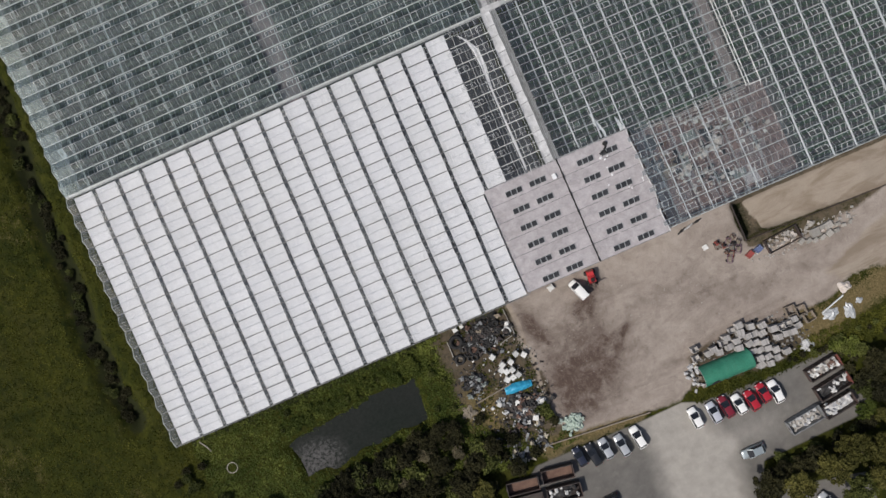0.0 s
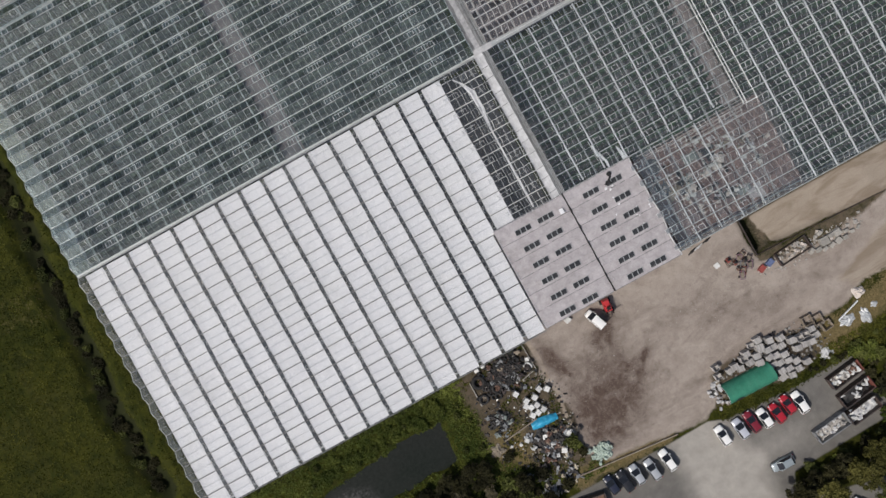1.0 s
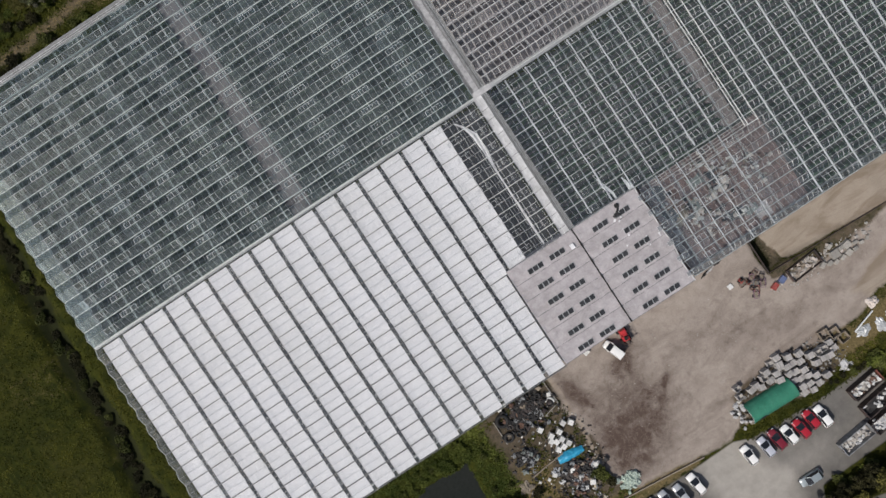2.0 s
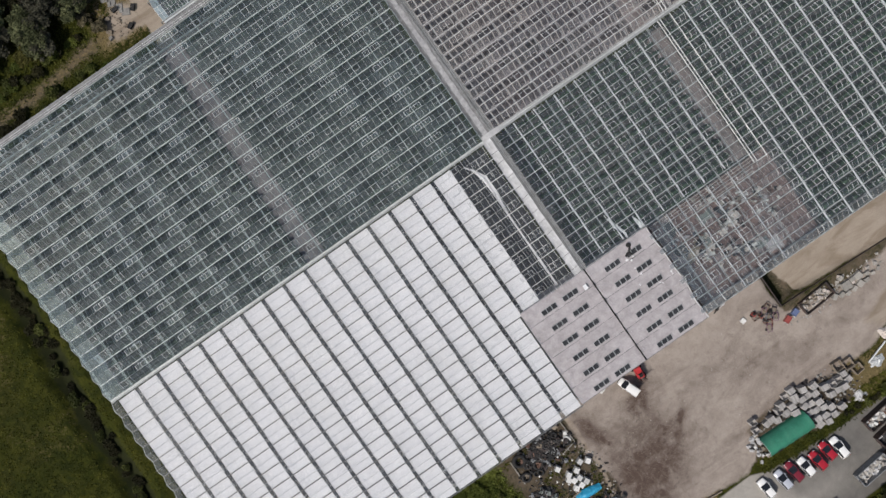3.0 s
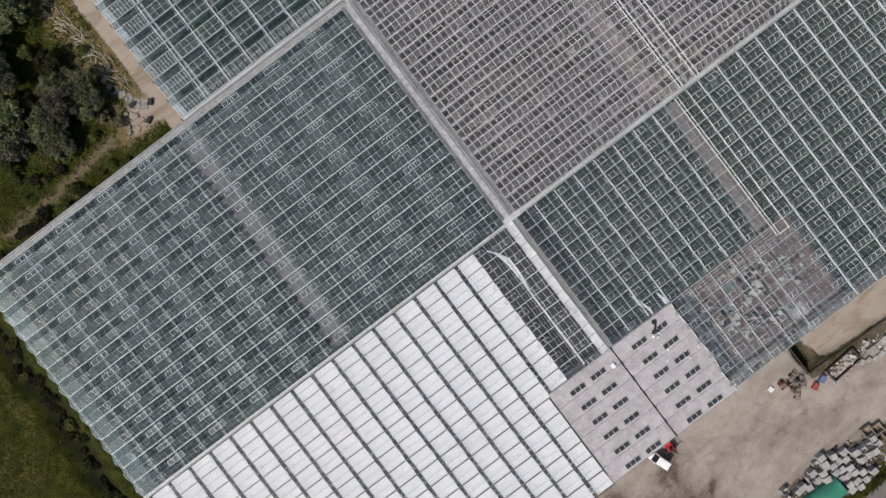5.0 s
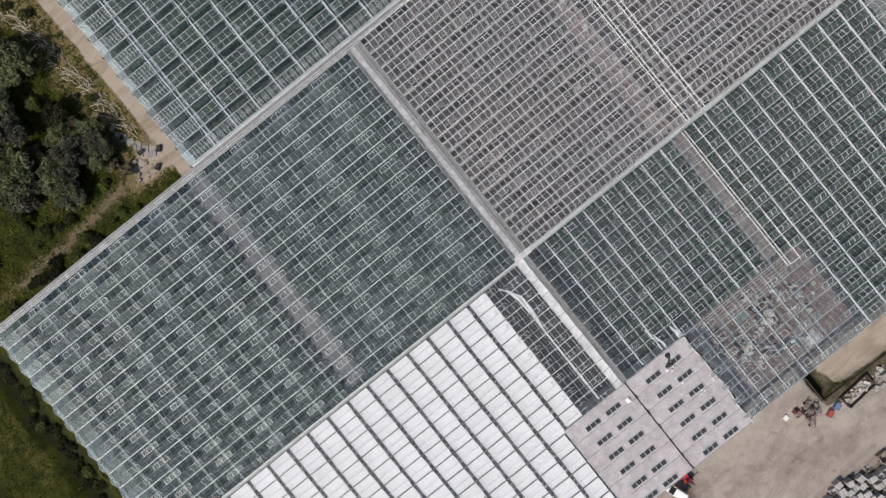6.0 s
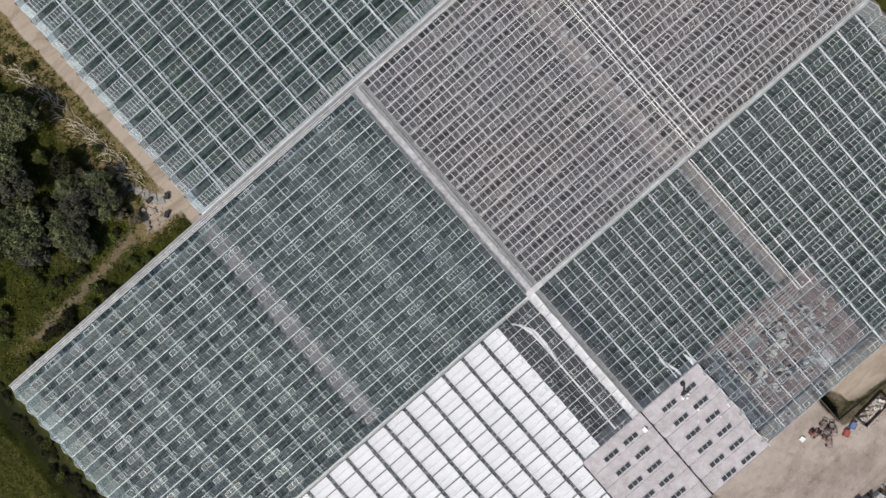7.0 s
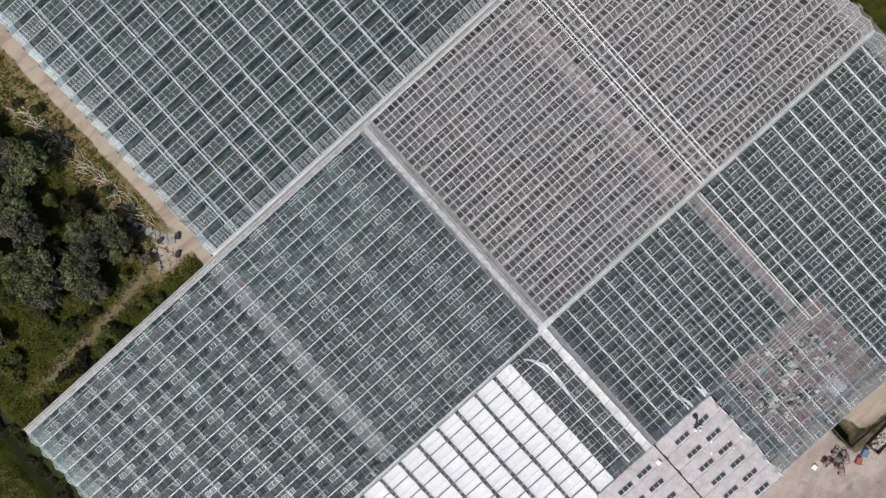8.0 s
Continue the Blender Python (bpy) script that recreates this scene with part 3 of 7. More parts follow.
stain_m = np.clip(1.2 * blob(-8.0, -65.0, 6.0, 7.5) + 0.8 * blob(-4.6, -54.9, 2.6, 2.0, 0.6) + 0.9 * blob(-3.4, -61.8, 2.4, 1.0, 0.5) + 0.5 * blob(16.0, -60.5, 5.0, 1.6, 0.3) + 0.8 * blob(-14.5, -54.0, 1.2, 5.0, 0.3) + 0.1 * blob(-10.0, -56.0, 5.0, 4.0) + 0.3 * blob(-3.0, -58.5, 4.0, 1.3, 0.9) + 0.9 * blob(-2.5, -52.2, 2.6, 1.2, 0.5)
                  + 0.35 * blob(1.5, -60.5, 1.2, 3.0, -0.6) + 0.3 * blob(13.0, -57.0, 7.0, 2.4, 0.1) + 0.9 * blob(-1.6, -63.4, 0.9, 2.4, -0.5) + 0.9 * blob(0.2, -61.3, 0.6, 1.6, -0.9) + 0.35 * blob(25.0, -64.0, 8.0, 1.6, 0.15) + 0.3 * blob(40.0, -62.0, 8.0, 1.4, 0.3)
                  + 0.5 * blob(-14.0, -58.0, 2.0, 8.0) + 0.9 * blob(-12.5, -69.0, 3.5, 4.5) + 0.2 * blob(0.0, -66.0, 5.0, 3.0, 0.4) + 1.1 * blob(-24.0, -52.0, 6.0, 3.6) + 1.0 * blob(-28.0, -59.5, 3.4, 2.6) + 0.9 * blob(-21.5, -67.0, 5.0, 3.5) + 1.1 * blob(21.5, -72.8, 9.0, 3.6, -0.15) + 0.2 * blob(-4.5, -55.2, 4.5, 1.6, 0.4) + 0.25 * blob(0.5, -53.5, 4.0, 1.6, 0.4) + 0.15 * fbm(X, Y, 0.2, 33), 0, 1.2)
pale_m = np.clip(1.1 * soft(poly_dist(wx, wy, [(-3.0, -75), (4.6, -75), (9.5, -88), (8.0, -105), (-4.0, -105), (-3.6, -88)]), 2.5) + 0.35 * blob(14.0, -87.0, 8.0, 2.5) + 0.25 * fbm(X, Y, 0.15, 77), 0, 1)
Z[(X < -160) | (X > 110) | (Y < -150) | (Y > 140)] *= 0.2
nx, ny = X.shape
idx = np.arange(nx * ny).reshape(nx, ny)
quads = np.stack([idx[:-1, :-1], idx[1:, :-1], idx[1:, 1:], idx[:-1, 1:]], -1).reshape(-1, 4)
ground_me = bpy.data.meshes.new("ground")
ground_me.from_pydata(np.stack([X, Y, Z], -1).reshape(-1, 3).tolist(), [], quads.tolist())
for key, val in (("yard", yard_m * (1 - bay_m)), ("tarmac", tar_m), ("sand", sand_m), ("wet_shade", wet_shade_m), ("soil", soil_m), ("dry", dry_m), ("stain", stain_m), ("pale", pale_m)):
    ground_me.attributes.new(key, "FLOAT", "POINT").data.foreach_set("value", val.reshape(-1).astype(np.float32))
ground_me.materials.append(GROUND)
ground_me.polygons.foreach_set("use_smooth", [True] * len(ground_me.polygons))
tagged(new("ground", ground_me), "rough grass, stained concrete yard and dirt tracks", "ground", kind="structure")


def ground_z(x, y):
    i = min(max(int(np.searchsorted(gx, x)) - 1, 0), nx - 2)
    j = min(max(int(np.searchsorted(gy, y)) - 1, 0), ny - 2)
    return float(min(Z[i, j], Z[i + 1, j], Z[i, j + 1], Z[i + 1, j + 1]))


# pond surface
wm = Shape()
wm.grid(lambda u, v: (-67 + 32 * u, -66 + 14 * v, -0.55), 64, 28)
me = wm.mesh("pond_water", WATER)
me.attributes.new("scum", "FLOAT", "POINT").data.foreach_set("value", [float(np.clip(1.35 - math.hypot((p[0] + 60.2) / 5.4, (p[1] + 61.0) / 3.8), 0.10, 1.0)) for p in wm.v])
tagged(new("water", me), "dark still pond with grey scum beside the greenhouse", "pond", kind="structure")


# ---- greenhouses ----
def greenhouse(label, x0, x1, y0, n, pitch, zg, rise, pane_w, bay, glass, film_of, vent_x, vent_len, floor_mat, crop=None, crop_h=1.2, walls="", singles=(0, 0), gutter_w=0.2, ridge_w=0.09,
               holes=(), dense=(), vent_from=-999.0, gutter_mat=None, bar_w=0.035, vent_h=1.0, row_gap=1.6, bar_mat=None, crop_from=-999.0, bar_sides=(1, -1), vents=True, crop_gap=None, vent_n=3, truss=None, bar_shift=0.0, split=0.0, vent_lift=(0.10, 0.10), truss_mat=None, vent_films=(1, 2, 2, 3), crop_block=None, vent_north=None, purlin=0.0, ridge_mat=None):
    """A glasshouse with ridges along x: gutters, ridges, glazing bars, panes and ridge vents."""
    gutter_mat = gutter_mat or ALU
    root = thing("greenhouse", pose(x0, y0, 0), label, "greenhouse", "greenhouse blocks")
    L, half = x1 - x0, pitch / 2
    r = random.Random(int(x0 * 7 + y0 * 13))

    def hole(x, y):
        return any(a <= x + x0 <= b and c <= y + y0 <= d for a, b, c, d in holes)
    runs = [(0.0, L, lambda y: True)]
    if holes:
        a, b, c, d = holes[0]
        if b >= x1 - 0.1:
            runs = [(0.0, a - x0, lambda y: c - 0.3 < y + y0 < d - 0.3), (0.0, L, lambda y: not c - 0.3 < y + y0 < d - 0.3)]
        else:
            runs = [(b - x0, L, lambda y: c - 0.3 < y + y0 < d - 0.3), (0.0, L, lambda y: not c - 0.3 < y + y0 < d - 0.3)]
    for xa, xb, ok in runs:
        g, rg = Shape(), Shape()
        w = gutter_w / 2
        g.box(((xa + xb) / 2, 0, zg - 0.06), (xb - xa, gutter_w * 0.8, 0.05))
        g.box(((xa + xb) / 2, -w, zg), (xb - xa, 0.035, 0.16))
        g.box(((xa + xb) / 2, w, zg), (xb - xa, 0.035, 0.16))
        rg.solid([(xa, -ridge_w / 2, zg + rise), (xa, ridge_w / 2, zg + rise), (xa, 0, zg + rise + 0.09)], [(xb, -ridge_w / 2, zg + rise), (xb, ridge_w / 2, zg + rise), (xb, 0, zg + rise + 0.09)])
        gm, rm = g.mesh("gutter", gutter_mat), rg.mesh("ridge_bar", ridge_mat or ALU_BRIGHT)
        for j in range(n + 1):
            if ok(j * pitch):
                part("gutter", gm, None, root).location = (0, j * pitch, 0)
            if j < n and ok((j + 0.5) * pitch):
                part("ridge_bar", rm, None, root).location = (0, (j + 0.5) * pitch, 0)
    # vents: hinged at the ridge, on alternate slopes
    fm, gm2 = {}, {}
    size = {1: vent_north or (vent_len, vent_n), -1: (vent_len, vent_n)}
    ang = math.atan2(rise, half)
    for s in (1, -1):
        fr, gl = Shape(), Shape()
        vent_len, vent_n = size[s]
        vw = vent_len / 2
        lift = vent_lift[0] if s > 0 else vent_lift[1]

        def P(x, d, up=0.0, s=s, lift=lift):
            return (x, s * (0.03 + d * math.cos(ang)), -d * math.sin(ang) + lift * d / vent_h + 0.05 + up)
        for k in range(vent_n + 1):
            x = -vw + vent_len * k / vent_n
            fr.beam(P(x, 0), P(x, vent_h), (0.035 if s > 0 else 0.018) * (1.8 if crop is CROP else 1.0) if k in (0, vent_n) else 0.05, 0.05)
        fr.beam(P(-vw, vent_h), P(vw, vent_h), 0.04 if s > 0 else 0.018, 0.05)
        fr.beam(P(-vw, 0.02), P(vw, 0.02), 0.03, 0.05)
        for k in range(vent_n):
            a, b = -vw + vent_len * k / vent_n + 0.03, -vw + vent_len * (k + 1) / vent_n - 0.03
            q = [P(a, 0.04), P(b, 0.04), P(b, vent_h - 0.04), P(a, vent_h - 0.04)]
            gl.face(q if s < 0 else q[::-1])
        fm[s] = fr.mesh("vent", ALU_BRIGHT)
        gm2[s] = []
        for fv in (0.4, 0.8, 1.2, 2.2):
            gl.film = [fv] * vent_n
            gm2[s].append(gl.mesh("vent_glass", glass, film=True))
    vent_at = {}
    nv = int((L - vent_x) // bay) + 1 if vents else 0
    for j in range(n):
        for b in range(nv):
            xc, s = vent_x + b * bay, (-1 if b % 2 == 0 else 1)
            vw = size[s][0] / 2
            if xc + vw > L - 0.3 or xc + x0 < vent_from or hole(xc, (j + 0.5) * pitch):
                continue
            v = part("vent", fm[s], None, root)
            v.location = (xc, (j + 0.5) * pitch, zg + rise)
            v.rotation_euler = (s * r.uniform(0.0, 0.12) if crop is CROP_LUSH else 0.0, 0, 0)
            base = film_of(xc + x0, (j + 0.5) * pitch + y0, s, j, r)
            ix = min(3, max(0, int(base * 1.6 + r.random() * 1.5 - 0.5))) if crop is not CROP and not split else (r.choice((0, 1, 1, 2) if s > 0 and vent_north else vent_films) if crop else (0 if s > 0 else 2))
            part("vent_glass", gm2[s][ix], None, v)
            vent_at.setdefault((j, s), []).append((xc - vw, xc + vw))
    # panes and bars
    nc = int(round(L / pane_w))
    w = L / nc
    panes, bars = Shape(), Shape()
    sing = {}
    count = 0
    for j in range(n):
        yr = (j + 0.5) * pitch
        for s in (1, -1):
            yg = yr + s * half
            for i in range(nc + 1):
                xa = i * w
                if hole(xa, yr) and hole(xa - w, yr):
                    continue
                if s in bar_sides or (i % 4 == 0 and vent_from < -900) or -900 < vent_from < xa + x0:
                    bars.bar((xa + bar_shift, yg + (yr - yg) * split * 0.5, zg + 0.05 + (rise - 0.05) * split * 0.5), (xa + bar_shift, yr, zg + rise), bar_w, 0.05)
                if i == nc or hole(xa + w / 2, yr):
                    continue
                xm = xa + w / 2
                top = 1.0
                for a, b in vent_at.get((j, s), ()):
                    if a - 0.01 < xm < b + 0.01:
                        top = 1.0 - vent_h / math.hypot(half, rise) + 0.05
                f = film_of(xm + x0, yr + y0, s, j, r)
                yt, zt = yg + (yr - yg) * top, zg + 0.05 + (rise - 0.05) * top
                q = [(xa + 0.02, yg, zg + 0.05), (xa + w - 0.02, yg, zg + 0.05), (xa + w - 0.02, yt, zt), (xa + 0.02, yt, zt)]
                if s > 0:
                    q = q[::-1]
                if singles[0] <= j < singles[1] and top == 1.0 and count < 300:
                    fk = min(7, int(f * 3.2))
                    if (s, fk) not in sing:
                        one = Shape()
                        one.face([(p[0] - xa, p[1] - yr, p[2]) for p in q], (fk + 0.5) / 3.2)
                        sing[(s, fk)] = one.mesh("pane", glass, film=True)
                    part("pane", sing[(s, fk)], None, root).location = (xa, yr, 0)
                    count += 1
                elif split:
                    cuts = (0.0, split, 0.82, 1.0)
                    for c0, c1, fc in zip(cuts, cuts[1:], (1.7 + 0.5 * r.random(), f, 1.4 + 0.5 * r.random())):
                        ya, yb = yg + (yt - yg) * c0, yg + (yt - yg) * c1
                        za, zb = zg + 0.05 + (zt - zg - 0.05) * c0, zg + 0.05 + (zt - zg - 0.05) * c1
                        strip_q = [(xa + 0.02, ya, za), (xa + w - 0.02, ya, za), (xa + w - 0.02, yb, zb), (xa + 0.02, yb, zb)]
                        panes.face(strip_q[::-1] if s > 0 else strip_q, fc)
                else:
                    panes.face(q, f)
    if purlin:
        for j in range(n):
            for s in bar_sides:
                y, z = (j + 0.5) * pitch + s * half * 0.52, zg + rise * 0.49 + 0.04
                bars.bar((0.0, y, z), (L, y, z), purlin, 0.04)
    part("glass_panes", panes, glass, root, film=True, kind="stuff")
    for a, b, c, d in dense:
        for j in range(n):
            yr = (j + 0.5) * pitch
            if c <= yr + y0 <= d:
                for s in bar_sides:
                    x = a - x0
                    while x < b - x0:
                        bars.bar((x, yr + s * half, zg + 0.06), (x, yr, zg + rise), bar_w * 1.2, 0.05)
                        x += w / 2
    part("glazing", bars, bar_mat or ALU, root, kind="stuff")
    # trusses and posts
    t0, td = truss or ((vent_x - bay / 2) % bay, bay)
    for k in range(int(L // td) + 1):
        x = t0 + k * td
        if x > L:
            continue
        tr = Shape()
        ya, yb = 0.1, n * pitch - 0.1
        for a, b, c, d in holes:
            if a < x + x0 < b:
                ya = max(ya, d - y0) if c < y0 + 1 else ya
        dz = 0.3 if truss and not crop else 0.0
        tr.beam((x, ya, zg - 0.12 - dz), (x, yb, zg - 0.12 - dz), 0.06, 0.06)
        tr.beam((x, ya, zg - 0.55 - dz), (x, yb, zg - 0.55 - dz), 0.06, 0.06)
        part("truss", tr, truss_mat or ALU, root)
    # outer walls
    wl, posts = Shape(), Shape()

    def gable(x):
        for j in range(n):
            if hole(x, (j + 0.5) * pitch):
                continue
            wl.face([(x, j * pitch, 0), (x, (j + 1) * pitch, 0), (x, (j + 1) * pitch, zg), (x, (j + 0.5) * pitch, zg + rise), (x, j * pitch, zg)], 1.6)
            posts.box((x, j * pitch, zg / 2), (0.12, 0.12, zg))
            posts.beam((x, j * pitch, zg), (x, (j + 0.5) * pitch, zg + rise), 0.08, 0.08)
            posts.beam((x, (j + 1) * pitch, zg), (x, (j + 0.5) * pitch, zg + rise), 0.08, 0.08)
    if "W" in walls:
        gable(0.0)
    if "E" in walls:
        gable(L)
    for side, y in (("S", 0.0), ("N", n * pitch)):
        if side in walls:
            k = int(L // bay)
            for i in range(k):
                xa, xb = i * L / k, (i + 1) * L / k
                if hole((xa + xb) / 2, y):
                    continue
                wl.face([(xa, y, 0), (xb, y, 0), (xb, y, zg), (xa, y, zg)], 5.0 if crop is CROP_LUSH else 1.6)
                posts.box((xa, y, zg / 2), (0.12, 0.12, zg))
                posts.box(((xa + xb) / 2, y, 0.3), (xb - xa, 0.14, 0.6))
    if wl.f:
        part("glass_wall", wl, glass, root, film=True)
        part("wall_framing", posts, ALU, root, kind="stuff")
    # floor and crops
    fl = Shape()
    if holes:
        a, b, c, d = holes[0]
        yb = d - y0
        fl.box((L / 2, (yb + n * pitch) / 2, 0.04), (L - 0.2, n * pitch - yb - 0.2, 0.08))
        if b >= x1 - 0.1:
            fl.box(((a - x0) / 2, yb / 2, 0.04), (a - x0 - 0.2, yb + 0.2, 0.08))
        else:
            fl.box(((b - x0 + L) / 2, yb / 2, 0.04), (L - b + x0 - 0.2, yb + 0.2, 0.08))
    else:
        fl.box((L / 2, n * pitch / 2, 0.04), (L - 0.2, n * pitch - 0.2, 0.08))
    part("growing_floor", fl, floor_mat, root)
    if crop:
        cr = Shape()
        y = 0.8
        while y < n * pitch - 0.8:
            segs = int((L - 2) / 0.8)
            run = []
            for q in range(segs + 1):
                x = 1 + q * 0.8
                hgt = crop_h * (0.35 + 0.9 * float(fbm(np.array([x + x0]), np.array([y + y0]), 0.16, 5, 2)[0]) + 0.25 * r.random())
                run.append((x, hgt, y + r.uniform(-.12, .12), 0.42 + 0.2 * r.random()))
            for (xa, ha, ya, wa), (xb, hb, yb2, wb) in zip(run, run[1:]):
                if hole((xa + xb) / 2, y) or y + y0 < crop_from or (crop_gap and crop_gap[0] < xa + x0 < crop_gap[1]):
                    continue
                if crop_block and crop_block[0] < xa + x0 < crop_block[1] and y + y0 < crop_block[2]:
                    continue
                cr.face([(xa, ya - wa, 0.08), (xb, yb2 - wb, 0.08), (xb, yb2 - wb * 0.5, hb), (xa, ya - wa * 0.5, ha)])
                cr.face([(xa, ya - wa * 0.5, ha), (xb, yb2 - wb * 0.5, hb), (xb, yb2 + wb * 0.5, hb * 0.95), (xa, ya + wa * 0.5, ha * 0.95)])
                cr.face([(xa, ya + wa * 0.5, ha * 0.95), (xb, yb2 + wb * 0.5, hb * 0.95), (xb, yb2 + wb, 0.08), (xa, ya + wa, 0.08)])
            y += row_gap
        part("crop", cr, crop, root, kind="stuff")
    return root


# film amounts by slope: s < 0 mostly heavier, s > 0 thinner or banded
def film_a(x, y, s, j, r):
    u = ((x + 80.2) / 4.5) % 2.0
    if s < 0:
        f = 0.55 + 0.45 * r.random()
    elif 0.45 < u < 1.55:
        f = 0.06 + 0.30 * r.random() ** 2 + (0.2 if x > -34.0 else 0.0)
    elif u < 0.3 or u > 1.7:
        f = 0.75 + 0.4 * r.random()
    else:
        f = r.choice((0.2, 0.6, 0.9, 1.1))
    if x < -77.2:
        f = 2.0 + 0.8 * r.random()
    elif x < -75.2:
        f += 0.5
    if r.random() < 0.03:
        f *= 1.5
    if x > -34.0:
        f *= 1.22
    return f * (0.75 + 0.5 * float(value_noise(np.array([x * 0.11]), np.array([y * 0.11]), 3)[0]))


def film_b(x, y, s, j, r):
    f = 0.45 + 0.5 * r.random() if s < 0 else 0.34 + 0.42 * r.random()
    if y < -29.0 and x < 40:
        # x < 16.5: haze added to lighten the shed's shadow under the glass
        f = f * 0.8 + (0.9 if r.random() < 0.12 else 0.0) + (0.35 if x > 30 else 0.0) + (0.7 if x < 16.5 else 0.0)
    elif x > 73.0:
        f += 1.6
    return f * (2.0 if r.random() < 0.03 else 1.0)


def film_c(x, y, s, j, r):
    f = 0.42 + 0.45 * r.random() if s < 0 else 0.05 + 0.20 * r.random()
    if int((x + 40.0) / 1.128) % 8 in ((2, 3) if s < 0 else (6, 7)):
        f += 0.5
    if x > 74.3:
        f += 2.2
    f *= 0.55 + 0.9 * float(fbm(np.array([x]), np.array([y]), 0.10, 17, 3)[0])
    return f * (1.8 if r.random() < 0.05 else 1.0)


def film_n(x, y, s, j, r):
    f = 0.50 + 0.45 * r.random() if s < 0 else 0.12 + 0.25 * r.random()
    if x < -33.6:
        f += 4.2 + 2.0 * r.random()
    elif x < -32.4:
        f += r.choice((0.2, 0.6, 1.2))
    elif x < -29.0:
        f += 0.45 if s < 0 else 0.1
    return f * (1.8 if r.random() < 0.05 else 1.0)


def film_w(x, y, s, j, r):
    return 2.6 if x < -79.0 else (2.0 * film_b(x, y, s, j, r) if x > -8.8 else (2.2 if int((x + 80.2) / 1.119) % 4 == 0 else 0.3) + 0.4 * r.random())


ZG, RISE = 5.0, 0.75
gh_a = greenhouse("long multi-span greenhouse with dusty green-grey glass", -80.2, -1.4, -0.2, 15, 3.11, ZG, RISE, 1.125, 4.5, GLASS_GREEN, film_a, 4.5, 2.25, FLOOR_MIX, CROP, 1.0, "WN", gutter_w=0.105, ridge_w=0.05, ridge_mat=ALU, bar_w=0.04, crop_gap=(-39.3, -35.2), vent_n=2, truss=(0.0, 4.5), gutter_mat=ALU_BRIGHT, vent_lift=(0.34, 0.10), vent_north=(3.2, 3), vent_films=(0, 0, 1))
gh_w = greenhouse("greenhouse with white shade screens drawn under its glass", -80.2, -1.4, -47.8, 15, 3.15, ZG, RISE, 1.119, 4.57, GLASS_SCREEN, film_w, 3.2, 2.6,
                  DARK_FLOOR, None, 0.8, "WS", vent_from=-9.0, bar_mat=ALU_BRIGHT, bar_w=0.05, gutter_w=0.11, ridge_w=0.04, holes=[(-13.2, 0, -48.5, -28.6)], gutter_mat=DARK_GALV, bar_sides=(), truss=(2.66, 4.475), bar_shift=0.425, truss_mat=DARK_GALV)
gh_b = greenhouse("greenhouse with rolled white screens over green crops", 0.962, 36.2, -46.95, 15, 3.11, ZG, RISE, 1.068, 4.27, GLASS_CLEAR, film_b, 4.268, 2.136, FLOOR_MIX, CROP_LUSH, 1.6, "S", vent_n=2, bar_mat=ALU, bar_w=0.026, gutter_w=0.11, gutter_mat=ALU, ridge_w=0.06, ridge_mat=ALU,
                  crop_from=-29.0, crop_gap=(33.4, 36.4), holes=[(0.9, 13.4, -48.5, -28.6)])
gh_e = greenhouse("greenhouse with green crops beside the sunken bay", 36.2, 76.6, -46.95, 15, 3.11, ZG, RISE, 1.03, 4.13, GLASS_CLEAR, film_b, 2.06, 2.06, FLOOR_MIX, CROP_LUSH, 1.6, "SE", vent_n=2, bar_mat=ALU, bar_w=0.026, gutter_w=0.11, gutter_mat=ALU, ridge_w=0.06, ridge_mat=ALU, crop_block=(36.0, 40.6, -29.0))
gh_c = greenhouse("greenhouse standing empty over brown bare soil", 1.475, 38.7, 0.41, 15, 3.095, ZG, RISE, 1.128, 4.5, GLASS_BROWN, film_c, 3.375, 2.25, SOIL_IN, None, 1, "", vent_n=2, gutter_w=0.13, ridge_w=0.09, bar_w=0.16, bar_mat=DUSTY_BAR, split=0.26, gutter_mat=ALU_BRIGHT, ridge_mat=ALU_BRIGHT)
gh_d = greenhouse("brown greenhouse over bare soil by the east path", 38.7, 76.6, 0.41, 15, 3.095, ZG, RISE, 1.125, 4.5, GLASS_BROWN, film_c, 2.25, 2.25, SOIL_IN, None, 1, "E", vent_n=2, gutter_w=0.13, ridge_w=0.09, bar_w=0.16, bar_mat=DUSTY_BAR, split=0.26, gutter_mat=ALU_BRIGHT, ridge_mat=ALU_BRIGHT)
gh_n = greenhouse("wide-bay greenhouse with large panes and pale rails", -34.7, 50.5, 48.2, 16, 4.036, ZG + 0.3, 0.9, 1.2575, 5.03, GLASS_NORTH, film_n, 3.4, 1.8, FLOOR_MIX, CROP_LUSH, 1.4, "WE", (1, 5), gutter_w=0.14, bar_sides=(-1,),
                  dense=[(-34.7, -29.4, 40, 130), (-29.4, 50, 40, 52.2)], bar_w=0.05, bar_mat=ALU_BRIGHT, vents=False, purlin=0.045)
tagged(gh_n, "wide-bay greenhouse with large panes and white cross rails")

# bright gutter caps where the white block stands bare
cap = Shape()
cap.box((0, 0, 0), (7.2, 0.10, 0.04))
cap.box((0, 0, 0.03), (7.2, 0.04, 0.03))
cap = cap.mesh("gutter_cap", ALU_BRIGHT)
for j in range(7, 15):
    part("gutter_cap", cap, None, gh_w).location = (75.1, 3.15 * j, ZG + 0.105)

